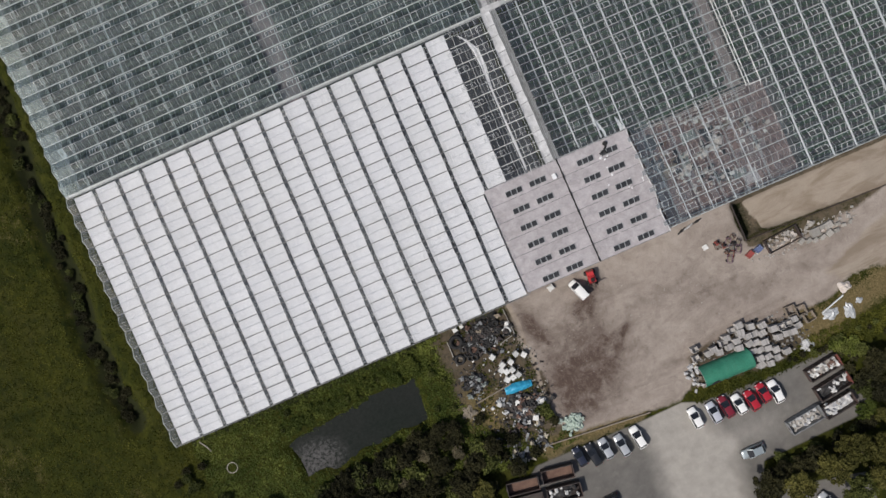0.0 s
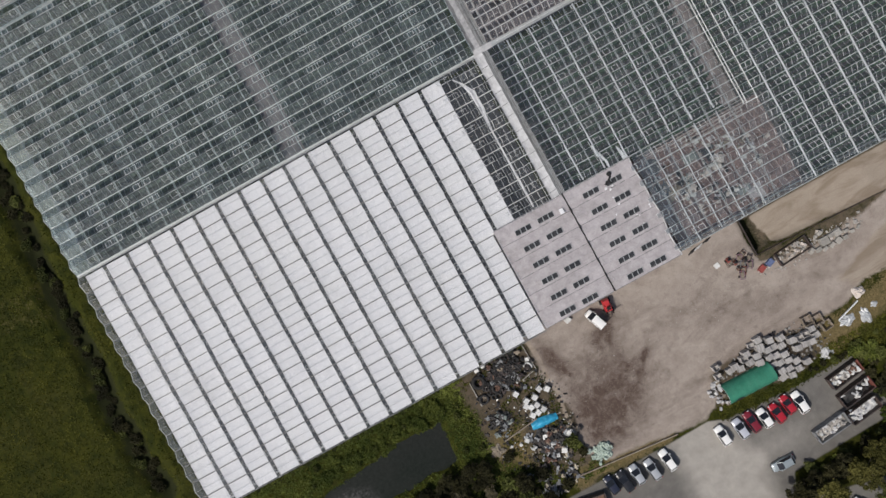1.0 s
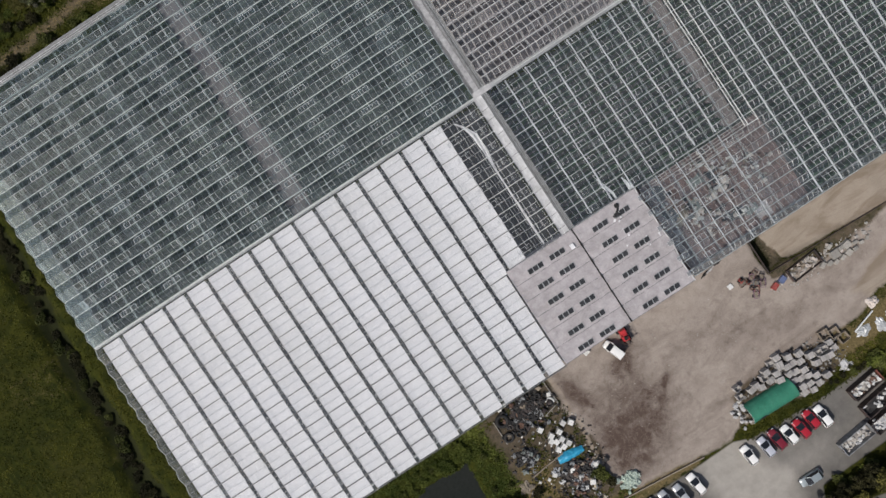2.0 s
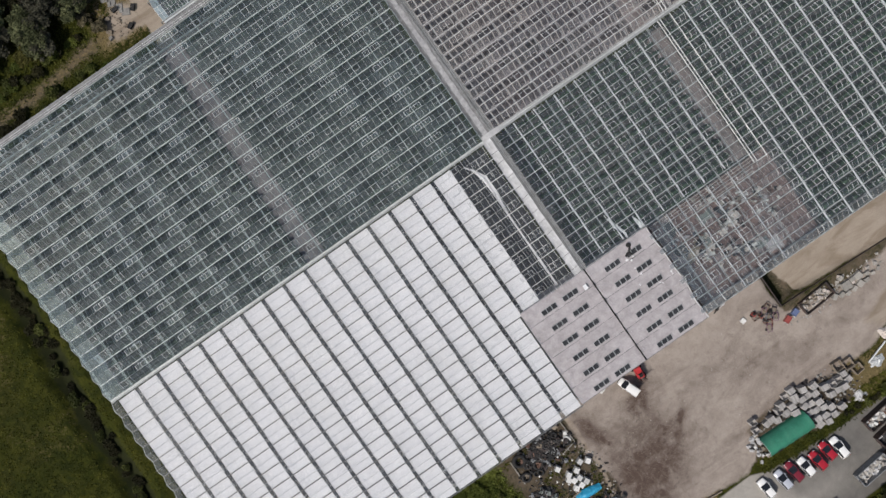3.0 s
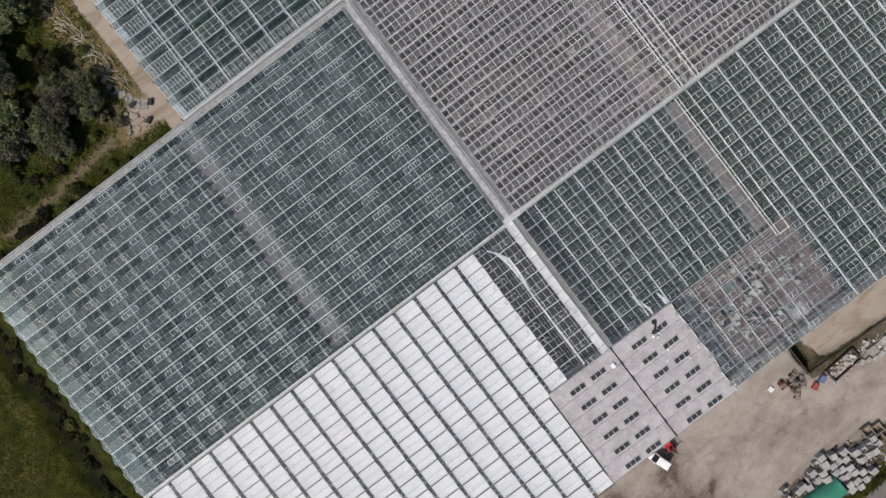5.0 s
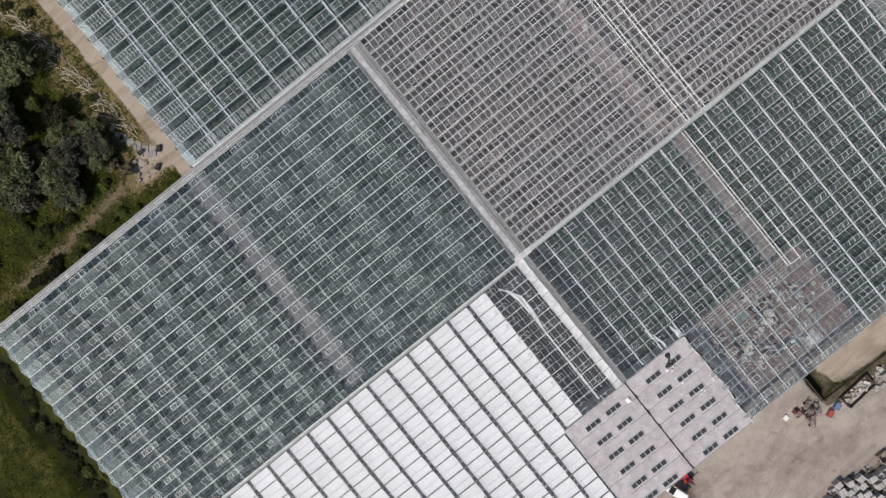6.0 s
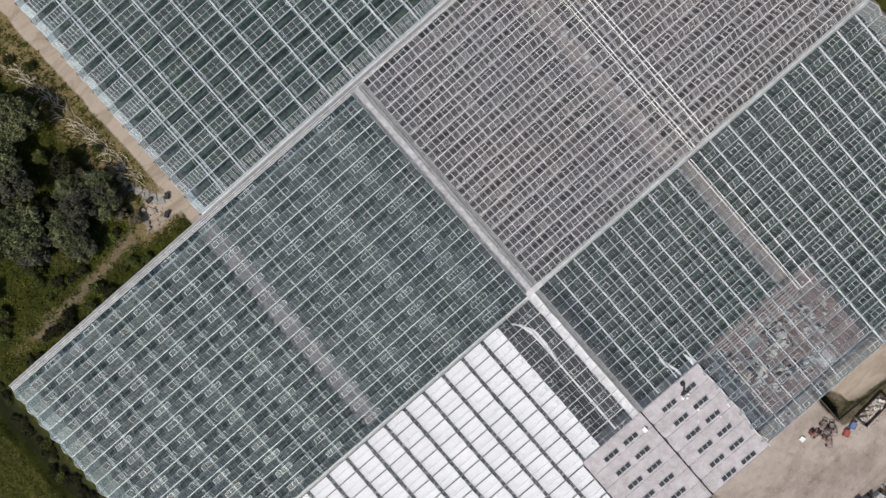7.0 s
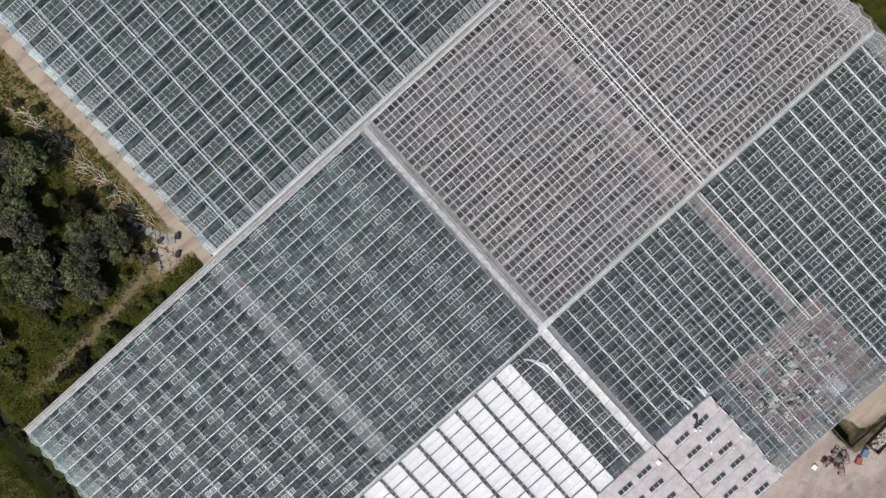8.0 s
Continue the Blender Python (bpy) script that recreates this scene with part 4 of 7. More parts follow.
# shade screens drawn across the white greenhouse, with dark gaps at the trusses
def drawn_screen(xa, xb, ya, yb, seed):
    sh = Shape()
    r = random.Random(seed)
    ph = r.random() * 9

    def top(u, v):
        x, y = xa + (xb - xa) * u, ya + (yb - ya) * v
        return (x + (0.03 * math.sin(y * 0.37 + ph) if u in (0.0, 1.0) else 0), y,
                4.82 - 0.05 * math.sin(math.pi * u) + 0.02 * math.sin(y * 2.0 + ph) + 0.03 * float(noise.noise((x * 0.9, y * 0.5, seed))))
    sh.grid(top, 6, 60)
    sh.grid(lambda u, v: tuple(np.array(top(1 - u, v)) - (0, 0, 0.02)), 6, 60)
    return sh


GAP0, GAPD = -75.3, 4.475
edges = [-79.1] + [GAP0 + GAPD * k for k in range(15)] + [-8.9]
for k in range(16):
    xa, xb = edges[k] + (0.35 if k else 0.0), edges[k + 1] - (0.35 if k < 15 else 0.0)
    ya = -47.65 if xb < -13.4 else -28.9
    pieces = [drawn_screen(xa, xb, ya, -0.95, k)]
    if xa < -13.4 < xb:
        pieces.append(drawn_screen(xa, -13.5, -47.65, -28.95, k))
    for scr in pieces:
        ob = part("shade_screen", scr, CLOTH, gh_w, "white woven shade cloth" if k == 0 else "", smooth=True)
        ob.location = (80.2, 47.8, 0)


carrier = Shape()
carrier.beam((-0.43, 0, 0), (0.43, 0.04, 0), 0.05, 0.04)
carrier.beam((-0.43, 1.05, 0), (0.43, 1.09, 0), 0.05, 0.04)
carrier.beam((-0.24, 0.03, 0), (-0.24, 1.06, 0), 0.045, 0.04)
carrier.beam((0.26, 0.03, 0), (0.26, 0.62, 0), 0.035, 0.04)
carrier = carrier.mesh("screen_carrier", ALU_BRIGHT)
for k in range(15):
    x, y = GAP0 + GAPD * k, (-46.8 if GAP0 + GAPD * k < -13.6 else -27.9)
    while y < -1.6:
        part("screen_carrier", carrier, None, gh_w).location = (80.2 + x, 47.8 + y, 4.88)
        y += 3.15


def bundle(xc, ya, yb, parent, off, w=0.2, seed=0):
    r = random.Random(seed)
    n = max(4, int((yb - ya) / 1.1))
    pts, rad = [], []
    for i in range(n + 1):
        pts.append((xc - off[0] + r.uniform(-.05, .05), ya + (yb - ya) * i / n - off[1], 4.72 + r.uniform(-.03, .03)))
        rad.append(w * r.uniform(0.7, 1.15))
    sh = Shape()
    sh.tube(pts, rad, 6)
    part("rolled_screen", sh, CLOTH, parent, smooth=True)


for k in range(7):
    bundle(4.85 + 4.27 * k, -28.0, -0.55, gh_b, (0.962, -46.95), 0.16, k)
    if 4.85 + 4.27 * k > 14:
        bundle(4.85 + 4.27 * k, -46.9, -28.6, gh_b, (0.962, -46.95), 0.12, k + 20)
for k in range(9):
    bundle(40.3 + 4.13 * k, -46.9, -0.55, gh_e, (36.2, -46.95), 0.16, k + 40)
for k in range(10):
    bundle(-29.4 + 5.03 * k, 48.5, 111.0, gh_n, (-34.7, 48.2), 0.15, k + 60)
bundle(-28.6, 48.5, 111.0, gh_n, (-34.7, 48.2), 0.08, 90)


def loose_cloth(points, widths, parent, off, z=4.55):
    """A torn strip of screen hanging along a line."""
    sh = Shape()
    n = len(points) - 1

    def fn(u, v):
        f = u * n
        i = min(int(f), n - 1)
        t = f - i
        x = points[i][0] * (1 - t) + points[i + 1][0] * t
        y = points[i][1] * (1 - t) + points[i + 1][1] * t
        w = widths[i] * (1 - t) + widths[i + 1] * t
        return (x + (v - 0.5) * w - off[0], y - off[1], z + 0.12 * math.sin(v * 9 + u * 15) * min(1, w))
    sh.grid(fn, n * 6, 6)
    sh.grid(lambda u, v: tuple(np.array(fn(u, 1 - v)) - (0, 0, 0.015)), n * 6, 6)
    part("loose_screen", sh, CLOTH, parent, "torn white cloth", smooth=True)


loose_cloth([(-6.6, -2.0), (-5.6, -3.3), (-4.7, -5.5), (-4.6, -8.5), (-4.9, -13.0), (-4.9, -18.0), (-4.9, -23.0), (-4.9, -28.0)], [0.25, 0.5, 1.0, 0.9, 0.35, 0.3, 0.45, 0.35], gh_w, (-80.2, -47.8))
loose_cloth([(12.6, -25.6), (12.9, -27.3), (13.2, -28.6)], [0.15, 0.7, 1.2], gh_b, (0.962, -46.95))
loose_cloth([(8.9, -23.5), (9.2, -25.5), (9.9, -27.0), (9.9, -28.4)], [0.3, 0.8, 0.45, 0.3], gh_b, (0.962, -46.95))

for root, off, xa, xb, ya, yb in ((gh_a, (-80.2, -0.2), -39.2, -35.3, 0.2, 46.2), (gh_c, (1.475, 0.41), 32.8, 36.2, 0.8, 46.4), (gh_b, (0.962, -46.95), 33.9, 37.1, -28.8, -1.0)):
    pa = Shape()
    pa.box(((xa + xb) / 2 - off[0], (ya + yb) / 2 - off[1], 0.1), (xb - xa, yb - ya, 0.1))
    part("inner_path", pa, PATH_SOIL if root is gh_a else PINK_PATH, root, "pinkish concrete path")

# gutters, membranes and pipes between the blocks
def strip(name, label, xa, xb, ya, yb, z, mat, wav=0.0, along="y", cat="gutter", sag=0.12, lips=True):
    sh = Shape()
    L = (yb - ya) if along == "y" else (xb - xa)
    n = int(L / 0.45)

    def fn(u, v):
        if along == "y":
            w = wav * float(noise.noise((0, (ya + L * u) * 0.5, xa)))
            return (xa + (xb - xa) * v + w * (v - 0.5) * 2, ya + L * u, z - sag * math.sin(math.pi * v) + 0.05 * wav * math.sin(u * L * 2.1))
        w = wav * float(noise.noise(((xa + L * u) * 0.5, 0, ya)))
        return (xa + L * u, yb - (yb - ya) * v + w * (v - 0.5) * 2, z - 0.12 * math.sin(math.pi * v))
    sh.grid(fn, n, 6)
    sh.grid(lambda u, v: tuple(np.array(fn(u, 1 - v)) - (0, 0, 0.05)), n, 6)
    ob = single(name, sh, mat, pose(0, 0, 0), label, cat, smooth=True)
    if lips:
        for q in (xa, xb) if along == "y" else (ya, yb):
            lp = Shape()
            if along == "y":
                lp.beam((q, ya, z + 0.04), (q, yb, z + 0.04), 0.055, 0.07)
            else:
                lp.beam((xa, q, z + 0.04), (xb, q, z + 0.04), 0.055, 0.07)
            part("lip", lp, GALV, ob, "folded grey metal lip")
    return ob


def pipe_run(label, a, b, r, mat, group="roof pipes"):
    sh = Shape()
    n = max(2, int((Vector(b) - Vector(a)).length / 4))
    A, B = Vector(a), Vector(b)
    sh.tube([A + (B - A) * i / n for i in range(n + 1)], r, 8)
    for i in range(n + 1):
        p = A + (B - A) * i / n
        sh.box((p.x, p.y, p.z - r - 0.02), (0.16, 0.16, 0.1))
    return single("roof_pipe", sh, mat, pose(0, 0, 0), label, "pipe", group, smooth=False)


strip("valley_gutter", "patched white membrane gutter between greenhouse blocks", -1.55, -0.08, -28.6, -0.4, ZG + 0.18, MEMBRANE, 0.10, sag=0.05, lips=False)
strip("valley_gutter", "worn grey membrane gutter between greenhouse blocks", -1.43, 0.62, 0.3, 46.6, ZG + 0.1, RIBBED, 0.0)
strip("gutter_liner", "pale worn liner lying in the grey roof gutter", -0.75, 0.15, 0.3, 46.6, ZG + 0.16, MEMBRANE_GREY, 0.12, sag=0.02, lips=False)
for q in range(11):
    sp = Shape()
    y = -27.2 + 2.45 * q + 0.3 * math.sin(q * 2.3)
    sp.beam((-1.5, y - 0.06, ZG + 0.19), (-0.12, y + 0.06, ZG + 0.18), 0.10, 0.03)
    single("gutter_strap", sp, RIBBED, pose(0, 0, 0), "grey strap across the white membrane gutter", "strap", "gutter straps")
jb = Shape()
jb.box((0.35, 0.05, ZG + 0.1), (3.5, 1.0, 0.14))
jb.box((-0.5, -0.05, ZG + 0.2), (1.5, 0.7, 0.1))
single("gutter_junction", jb, CLOTH_OLD, pose(0, 0, 0), "grey sheet joint where the roof gutters cross", "gutter")
strip("ribbed_gutter", "dark grey ribbed gutter with pipes along it", -0.08, 0.96, -28.6, -0.4, ZG + 0.1, RIBBED, 0.0)
strip("ribbed_gutter", "dark grey ribbed gutter with pipes along it", 0.6, 1.47, 0.3, 46.6, ZG + 0.1, RIBBED, 0.0)
for q, x in enumerate((0.15, 0.45, 0.75)):
    pipe_run("thin grey pipe along the ribbed roof gutter", (x, -28.4, ZG + 0.16), (x, -0.6, ZG + 0.16), 0.04 + 0.015 * (q % 2), GALV)
for q, x in enumerate((0.75, 1.05, 1.3)):
    pipe_run("thin grey pipe along the ribbed roof gutter", (x, 0.5, ZG + 0.16), (x, 46.5, ZG + 0.16), 0.04 + 0.015 * (q % 2), GALV)
strip("box_gutter", "wide pale box gutter between greenhouse blocks", 2.1, 76.6, -0.36, 0.36, ZG + 0.15, GALV, 0.03, "x")
strip("box_gutter", "narrow grey box gutter between greenhouse blocks", -80.2, -1.4, -0.72, -0.26, ZG + 0.12, ALU, 0.0, "x")
strip("box_gutter", "wide white box gutter along the wide-bay greenhouse", -34.7, 76.6, 47.62, 48.02, ZG + 0.3, ALU, 0.0, "x")
strip("ribbed_gutter", "grey ribbed gutter with pipes beside the wide-bay greenhouse", -80.2, 1.475, 46.5, 47.6, ZG + 0.1, RIBBED, 0.0, "x")
strip("ribbed_gutter", "grey ribbed gutter between the brown and wide-bay greenhouses", 1.475, 76.6, 46.9, 47.6, ZG + 0.1, RIBBED, 0.0, "x")
for q, y in enumerate((46.72, 47.08)):
    pipe_run("white pipe along the ribbed roof gutter", (-80.0, y, ZG + 0.14), (76.4, y, ZG + 0.14), 0.035, ALU_BRIGHT)
pipe_run("white pipe along the narrow box gutter", (-80.0, -0.28, ZG + 0.2), (-1.6, -0.28, ZG + 0.2), 0.04, ALU_BRIGHT)
pipe_run("white pipe along the wide box gutter", (3.2, 0.1, ZG + 0.22), (76.4, 0.1, ZG + 0.22), 0.05, ALU_BRIGHT)
ZR = ZG + RISE + 0.12
for x, ya, yb in ((34.75, -29.8, -0.6), (35.3, -29.8, -0.6), (37.25, -30.0, -0.6), (36.6, 0.5, 46.6), (37.2, 0.5, 46.6), (39.9, 0.5, 46.6), (40.6, 0.5, 46.6)):
    pipe_run("long white steel rail lying across the roof ridges", (x, ya, ZR), (x, yb, ZR), 0.065, ALU_BRIGHT, "roof rails")

pipe_run("short white steel rail joining the roof rails", (35.3, -29.9, ZR), (37.25, -29.9, ZR), 0.065, ALU_BRIGHT, "roof rails")
for j in range(17):
    sp = Shape()
    sp.tube([(0.0, j * 4.036, ZG + 0.2), (-0.38, j * 4.036, ZG + 0.17), (-0.45, j * 4.036, ZG - 0.05), (-0.45, j * 4.036, 0.1)], 0.09, 8)
    part("downpipe", sp, DARK_GALV, gh_n)

# ---- shed with fibre cement roof and dark rooflights ----
def shed():
    root = thing("shed", pose(0, 0, 0), "grey fibre-cement shed roof with dark rooflights", "shed")
    p, y0, rise = 3.18, -47.45, 0.45
    for xa, xb in ((-13.1, 0.2), (0.45, 13.35)):
        for j in range(6):
            for s in (1, -1):
                sh = Shape()
                yr = y0 + (j + 0.5) * p
                yg = yr + s * p / 2

                def fn(u, v, yg=yg, yr=yr, xa=xa, xb=xb):
                    x = xa + (xb - xa) * u
                    if xb > 10 and u == 1.0:
                        x += 0.10 * math.sin(yr * 0.9) + 0.14 * math.sin(yr * 0.45)
                    return (x, yg + (yr - yg) * v, 5.15 + rise * v + 0.010 * (int(round(u * 72)) % 2) + 0.03 * float(noise.noise((x, yr, 1))))
                n = 72
                sh.grid(fn, n, 2)
                sh.grid(lambda u, v: tuple(np.array(fn(1 - u, v)) - (0, 0, 0.04)), n, 2)
                part("roof_sheet", sh, FIBRE, root)
    ga = Shape()
    ga.box((0, 0, 0), (13.2, 0.16, 0.1))
    gm = ga.mesh("roof_gutter", RIBBED)
    for j in range(7):
        for x in (-6.45, 6.9):
            part("roof_gutter", gm, None, root).location = (x, y0 + j * p, 5.12)
    cen = Shape()
    pts = [(0.33 + 0.05 * math.sin(k * 1.3), y0 + k * 0.8, 5.35) for k in range(25)]
    cen.tube(pts, 0.12, 6)
    part("centre_gutter", cen, BLACK, root, "dark sagging gutter")
    edge = Shape()
    pts = [(13.4 + 0.10 * math.sin(y * 0.9) + 0.14 * math.sin(y * 0.45), y, 5.35) for y in np.arange(y0, -28.3, 0.5)]
    edge.tube(pts, 0.12, 6)
    part("edge_flashing", edge, CLOTH_OLD, root, "pale wavy flashing")
    wl = Shape()
    wl.box((0.1, -47.4, 2.55), (26.4, 0.2, 5.1))
    wl.box((0.1, -28.45, 2.55), (26.4, 0.15, 5.1))
    wl.box((-13.1, -37.9, 2.55), (0.15, 18.8, 5.1))
    wl.box((13.3, -37.9, 2.55), (0.15, 18.8, 5.1))
    part("wall", wl, FIBRE, root)
    fr, gl = Shape(), Shape()
    fr.box((0, 0, 0), (0.98, 1.05, 0.08))
    gl.box((0, 0, 0.05), (0.86, 0.92, 0.04))
    fm, gmm = fr.mesh("rooflight", GALV), gl.mesh("pane", PANE_DARK)
    slope = math.atan2(rise, p / 2)
    for xc in (-8.5, -4.1, 4.75, 9.2):
        for j in range(6):
            for k in (-1, 0, 1):
                yy = y0 + j * p + 1.0
                o = part("rooflight", fm, None, root)
                o.location = (xc + k * 1.02, yy, 5.15 + rise * 1.0 / (p / 2) + 0.07)
                o.rotation_euler = (slope, 0, 0)
                part("pane", gmm, None, o)
    return root


shed()
cv = Shape()
cv.tube([(0, 0, 0), (0, 0, 0.35), (0, 0, 0.45)], [0.42, 0.42, 0.3], 12)
single("roof_vent", cv, BLACK, pose(9.0, -29.2, 5.3), "round dark ventilator on the shed roof", "vent")
dc = Shape()
dc.tube([(0, 0, 0.25), (-0.7, -0.65, 0.3), (-1.5, -1.0, 0.25)], 0.2, 8)
dc.tube([(-0.7, -0.65, 0.3), (-0.35, -1.3, 0.25)], 0.16, 8)
single("roof_duct", dc, BLACK, pose(9.0, -29.6, 5.35), "dark forked duct on the shed roof", "duct")
for x, y, w in ((7.4, -31.2, 0.5), (8.0, -31.7, 0.4), (8.6, -31.3, 0.35)):
    b = Shape()
    b.box((0, 0, 0.12), (w, w * 0.8, 0.24), 0.5, taper=0.8)
    single("broken_sheet", b, CLOTH, pose(x, y, 5.3), "small white broken piece on the shed roof", "debris", "roof debris")
rb = Shape()
rb.box((0, 0, 0.1), (0.7, 0.9, 0.2))
single("roof_patch", rb, CLOTH, pose(-1.2, -30.9, 5.55, 5), "white board lying on the shed roof", "board")
debris_r = random.Random(5)
for k in range(9):
    b = Shape()
    b.box((0, 0, 0.06), (debris_r.uniform(.15, .4), debris_r.uniform(.15, .35), 0.1), debris_r.random() * 3, taper=0.7)
    x, y = (debris_r.uniform(9.5, 12.8), debris_r.uniform(-40.5, -36.0)) if k < 6 else (debris_r.uniform(6.5, 8.2), debris_r.uniform(-36.5, -33))
    t = ((y + 47.45) % 3.18) / 1.59
    single("broken_sheet", b, CLOTH, pose(x, y, 5.17 + 0.45 * (t if t < 1 else 2 - t)), "small white broken piece on the shed roof", "debris", "roof debris")

# clutter on the cleared floor of the greenhouse corner
fl = Shape()
fl.box((27.0, -38.2, 0.06), (26.8, 17.4, 0.10))
single("cleared_floor", fl, PINK_SOIL, pose(0, 0, 0), "pinkish bare cleared greenhouse floor", "floor", kind="structure")
cr = random.Random(11)
for k in range(12):
    sh = Shape()
    w, d, ph = cr.uniform(1.6, 4.2), cr.uniform(1.2, 3.0), cr.random() * 9
    sh.grid(lambda u, v: ((u - 0.5) * w, (v - 0.5) * d * (0.85 + 0.2 * math.sin(u * 5 + ph)), 0.03 + 0.05 * abs(math.sin(u * 9 + v * 5 + ph))), 10, 8)
    single("ground_sheet", sh, cr.choice([FIBRE, PINK_SOIL, TIMBER, GREEN_GREY, DARK_FLOOR, DARK_FLOOR]), pose(cr.uniform(16, 35), cr.uniform(-45.0, -32.0), 0.115 + 0.004 * k, 0, 0, cr.choice((0, 90)) + cr.gauss(0, 6)), "crumpled sheet lying on the cleared greenhouse floor", "sheet", "sheets under glass")
for k in range(200):
    b = Shape()
    s = cr.uniform(0.25, 1.1) * (1.5 if cr.random() < 0.12 else 1.0)
    b.box((0, 0, 0), (s, s * cr.uniform(0.35, 0.95), cr.uniform(0.15, 0.6)), cr.choice((0.0, 1.57)) + cr.gauss(0, 0.35), taper=0.85)
    if k % 2:
        b.box((s * cr.uniform(-.4, .4), s * cr.uniform(-.4, .4), cr.uniform(0.0, 0.2)), (s * 0.5, s * 0.3, 0.3), cr.random() * 3, taper=0.8)
    cx, cy = cr.choice(((28.4, -37.1), (28.0, -36.6), (22.0, -37.5), (21.4, -38.6), (32.4, -34.1), (35.6, -37.0), (29.4, -34.4), (29.5, -42.9), (24.0, -41.5), (17.5, -35.0), (26.0, -31.0)))
    x = min(38.5, max(14.2, cr.gauss(cx, 1.5)))
    y = min(-29.9, max(-46.4, cr.gauss(cy, 1.1)))
    lo = min(v[2] for v in b.v)
    single("crate", b, cr.choice([STONE, STONE, STONE, WHITE_PLASTIC, TIMBER, RUST, FIBRE, CONCRETE, BLACK, SCRAP]), pose(x, y, 0.12 - lo), "small discarded box on the cleared greenhouse floor", "crate", "clutter under glass")


for q in range(5):
    pipe_run("thin pale heating pipe along the cleared bay", (15.0 + 1.9 * q, -29.0 - 0.55 * q, 4.2), (36.0 - 0.4 * q, -29.0 - 0.55 * q, 4.2), 0.055, STONE, "heating pipes")
tk = Shape()
tk.tube([(0, 0, 0), (0, 0, 2.0), (0, 0, 2.3), (0, 0, 2.4)], [0.75, 0.75, 0.6, 0.15], 16)
single("water_tank", tk, WHITE_PLASTIC, pose(34.4, 30.4, 0.15), "round white water tank on the greenhouse path", "tank", smooth=False)
for k in range(12):
    b = Shape()
    b.box((0, 0, 0.3), (cr.uniform(.5, 1.0), cr.uniform(.4, .8), 0.6), cr.random() * 3, taper=0.9)
    b.box((0, 0, 0.62), (0.3, 0.25, 0.12))
    single("crate", b, cr.choice([WHITE_PLASTIC, STONE, CONCRETE]), pose(cr.uniform(33.2, 35.8), 4 + k * 3.4 + cr.uniform(-1, 1), 0.15), "pale crate standing on the greenhouse path", "crate", "path crates")


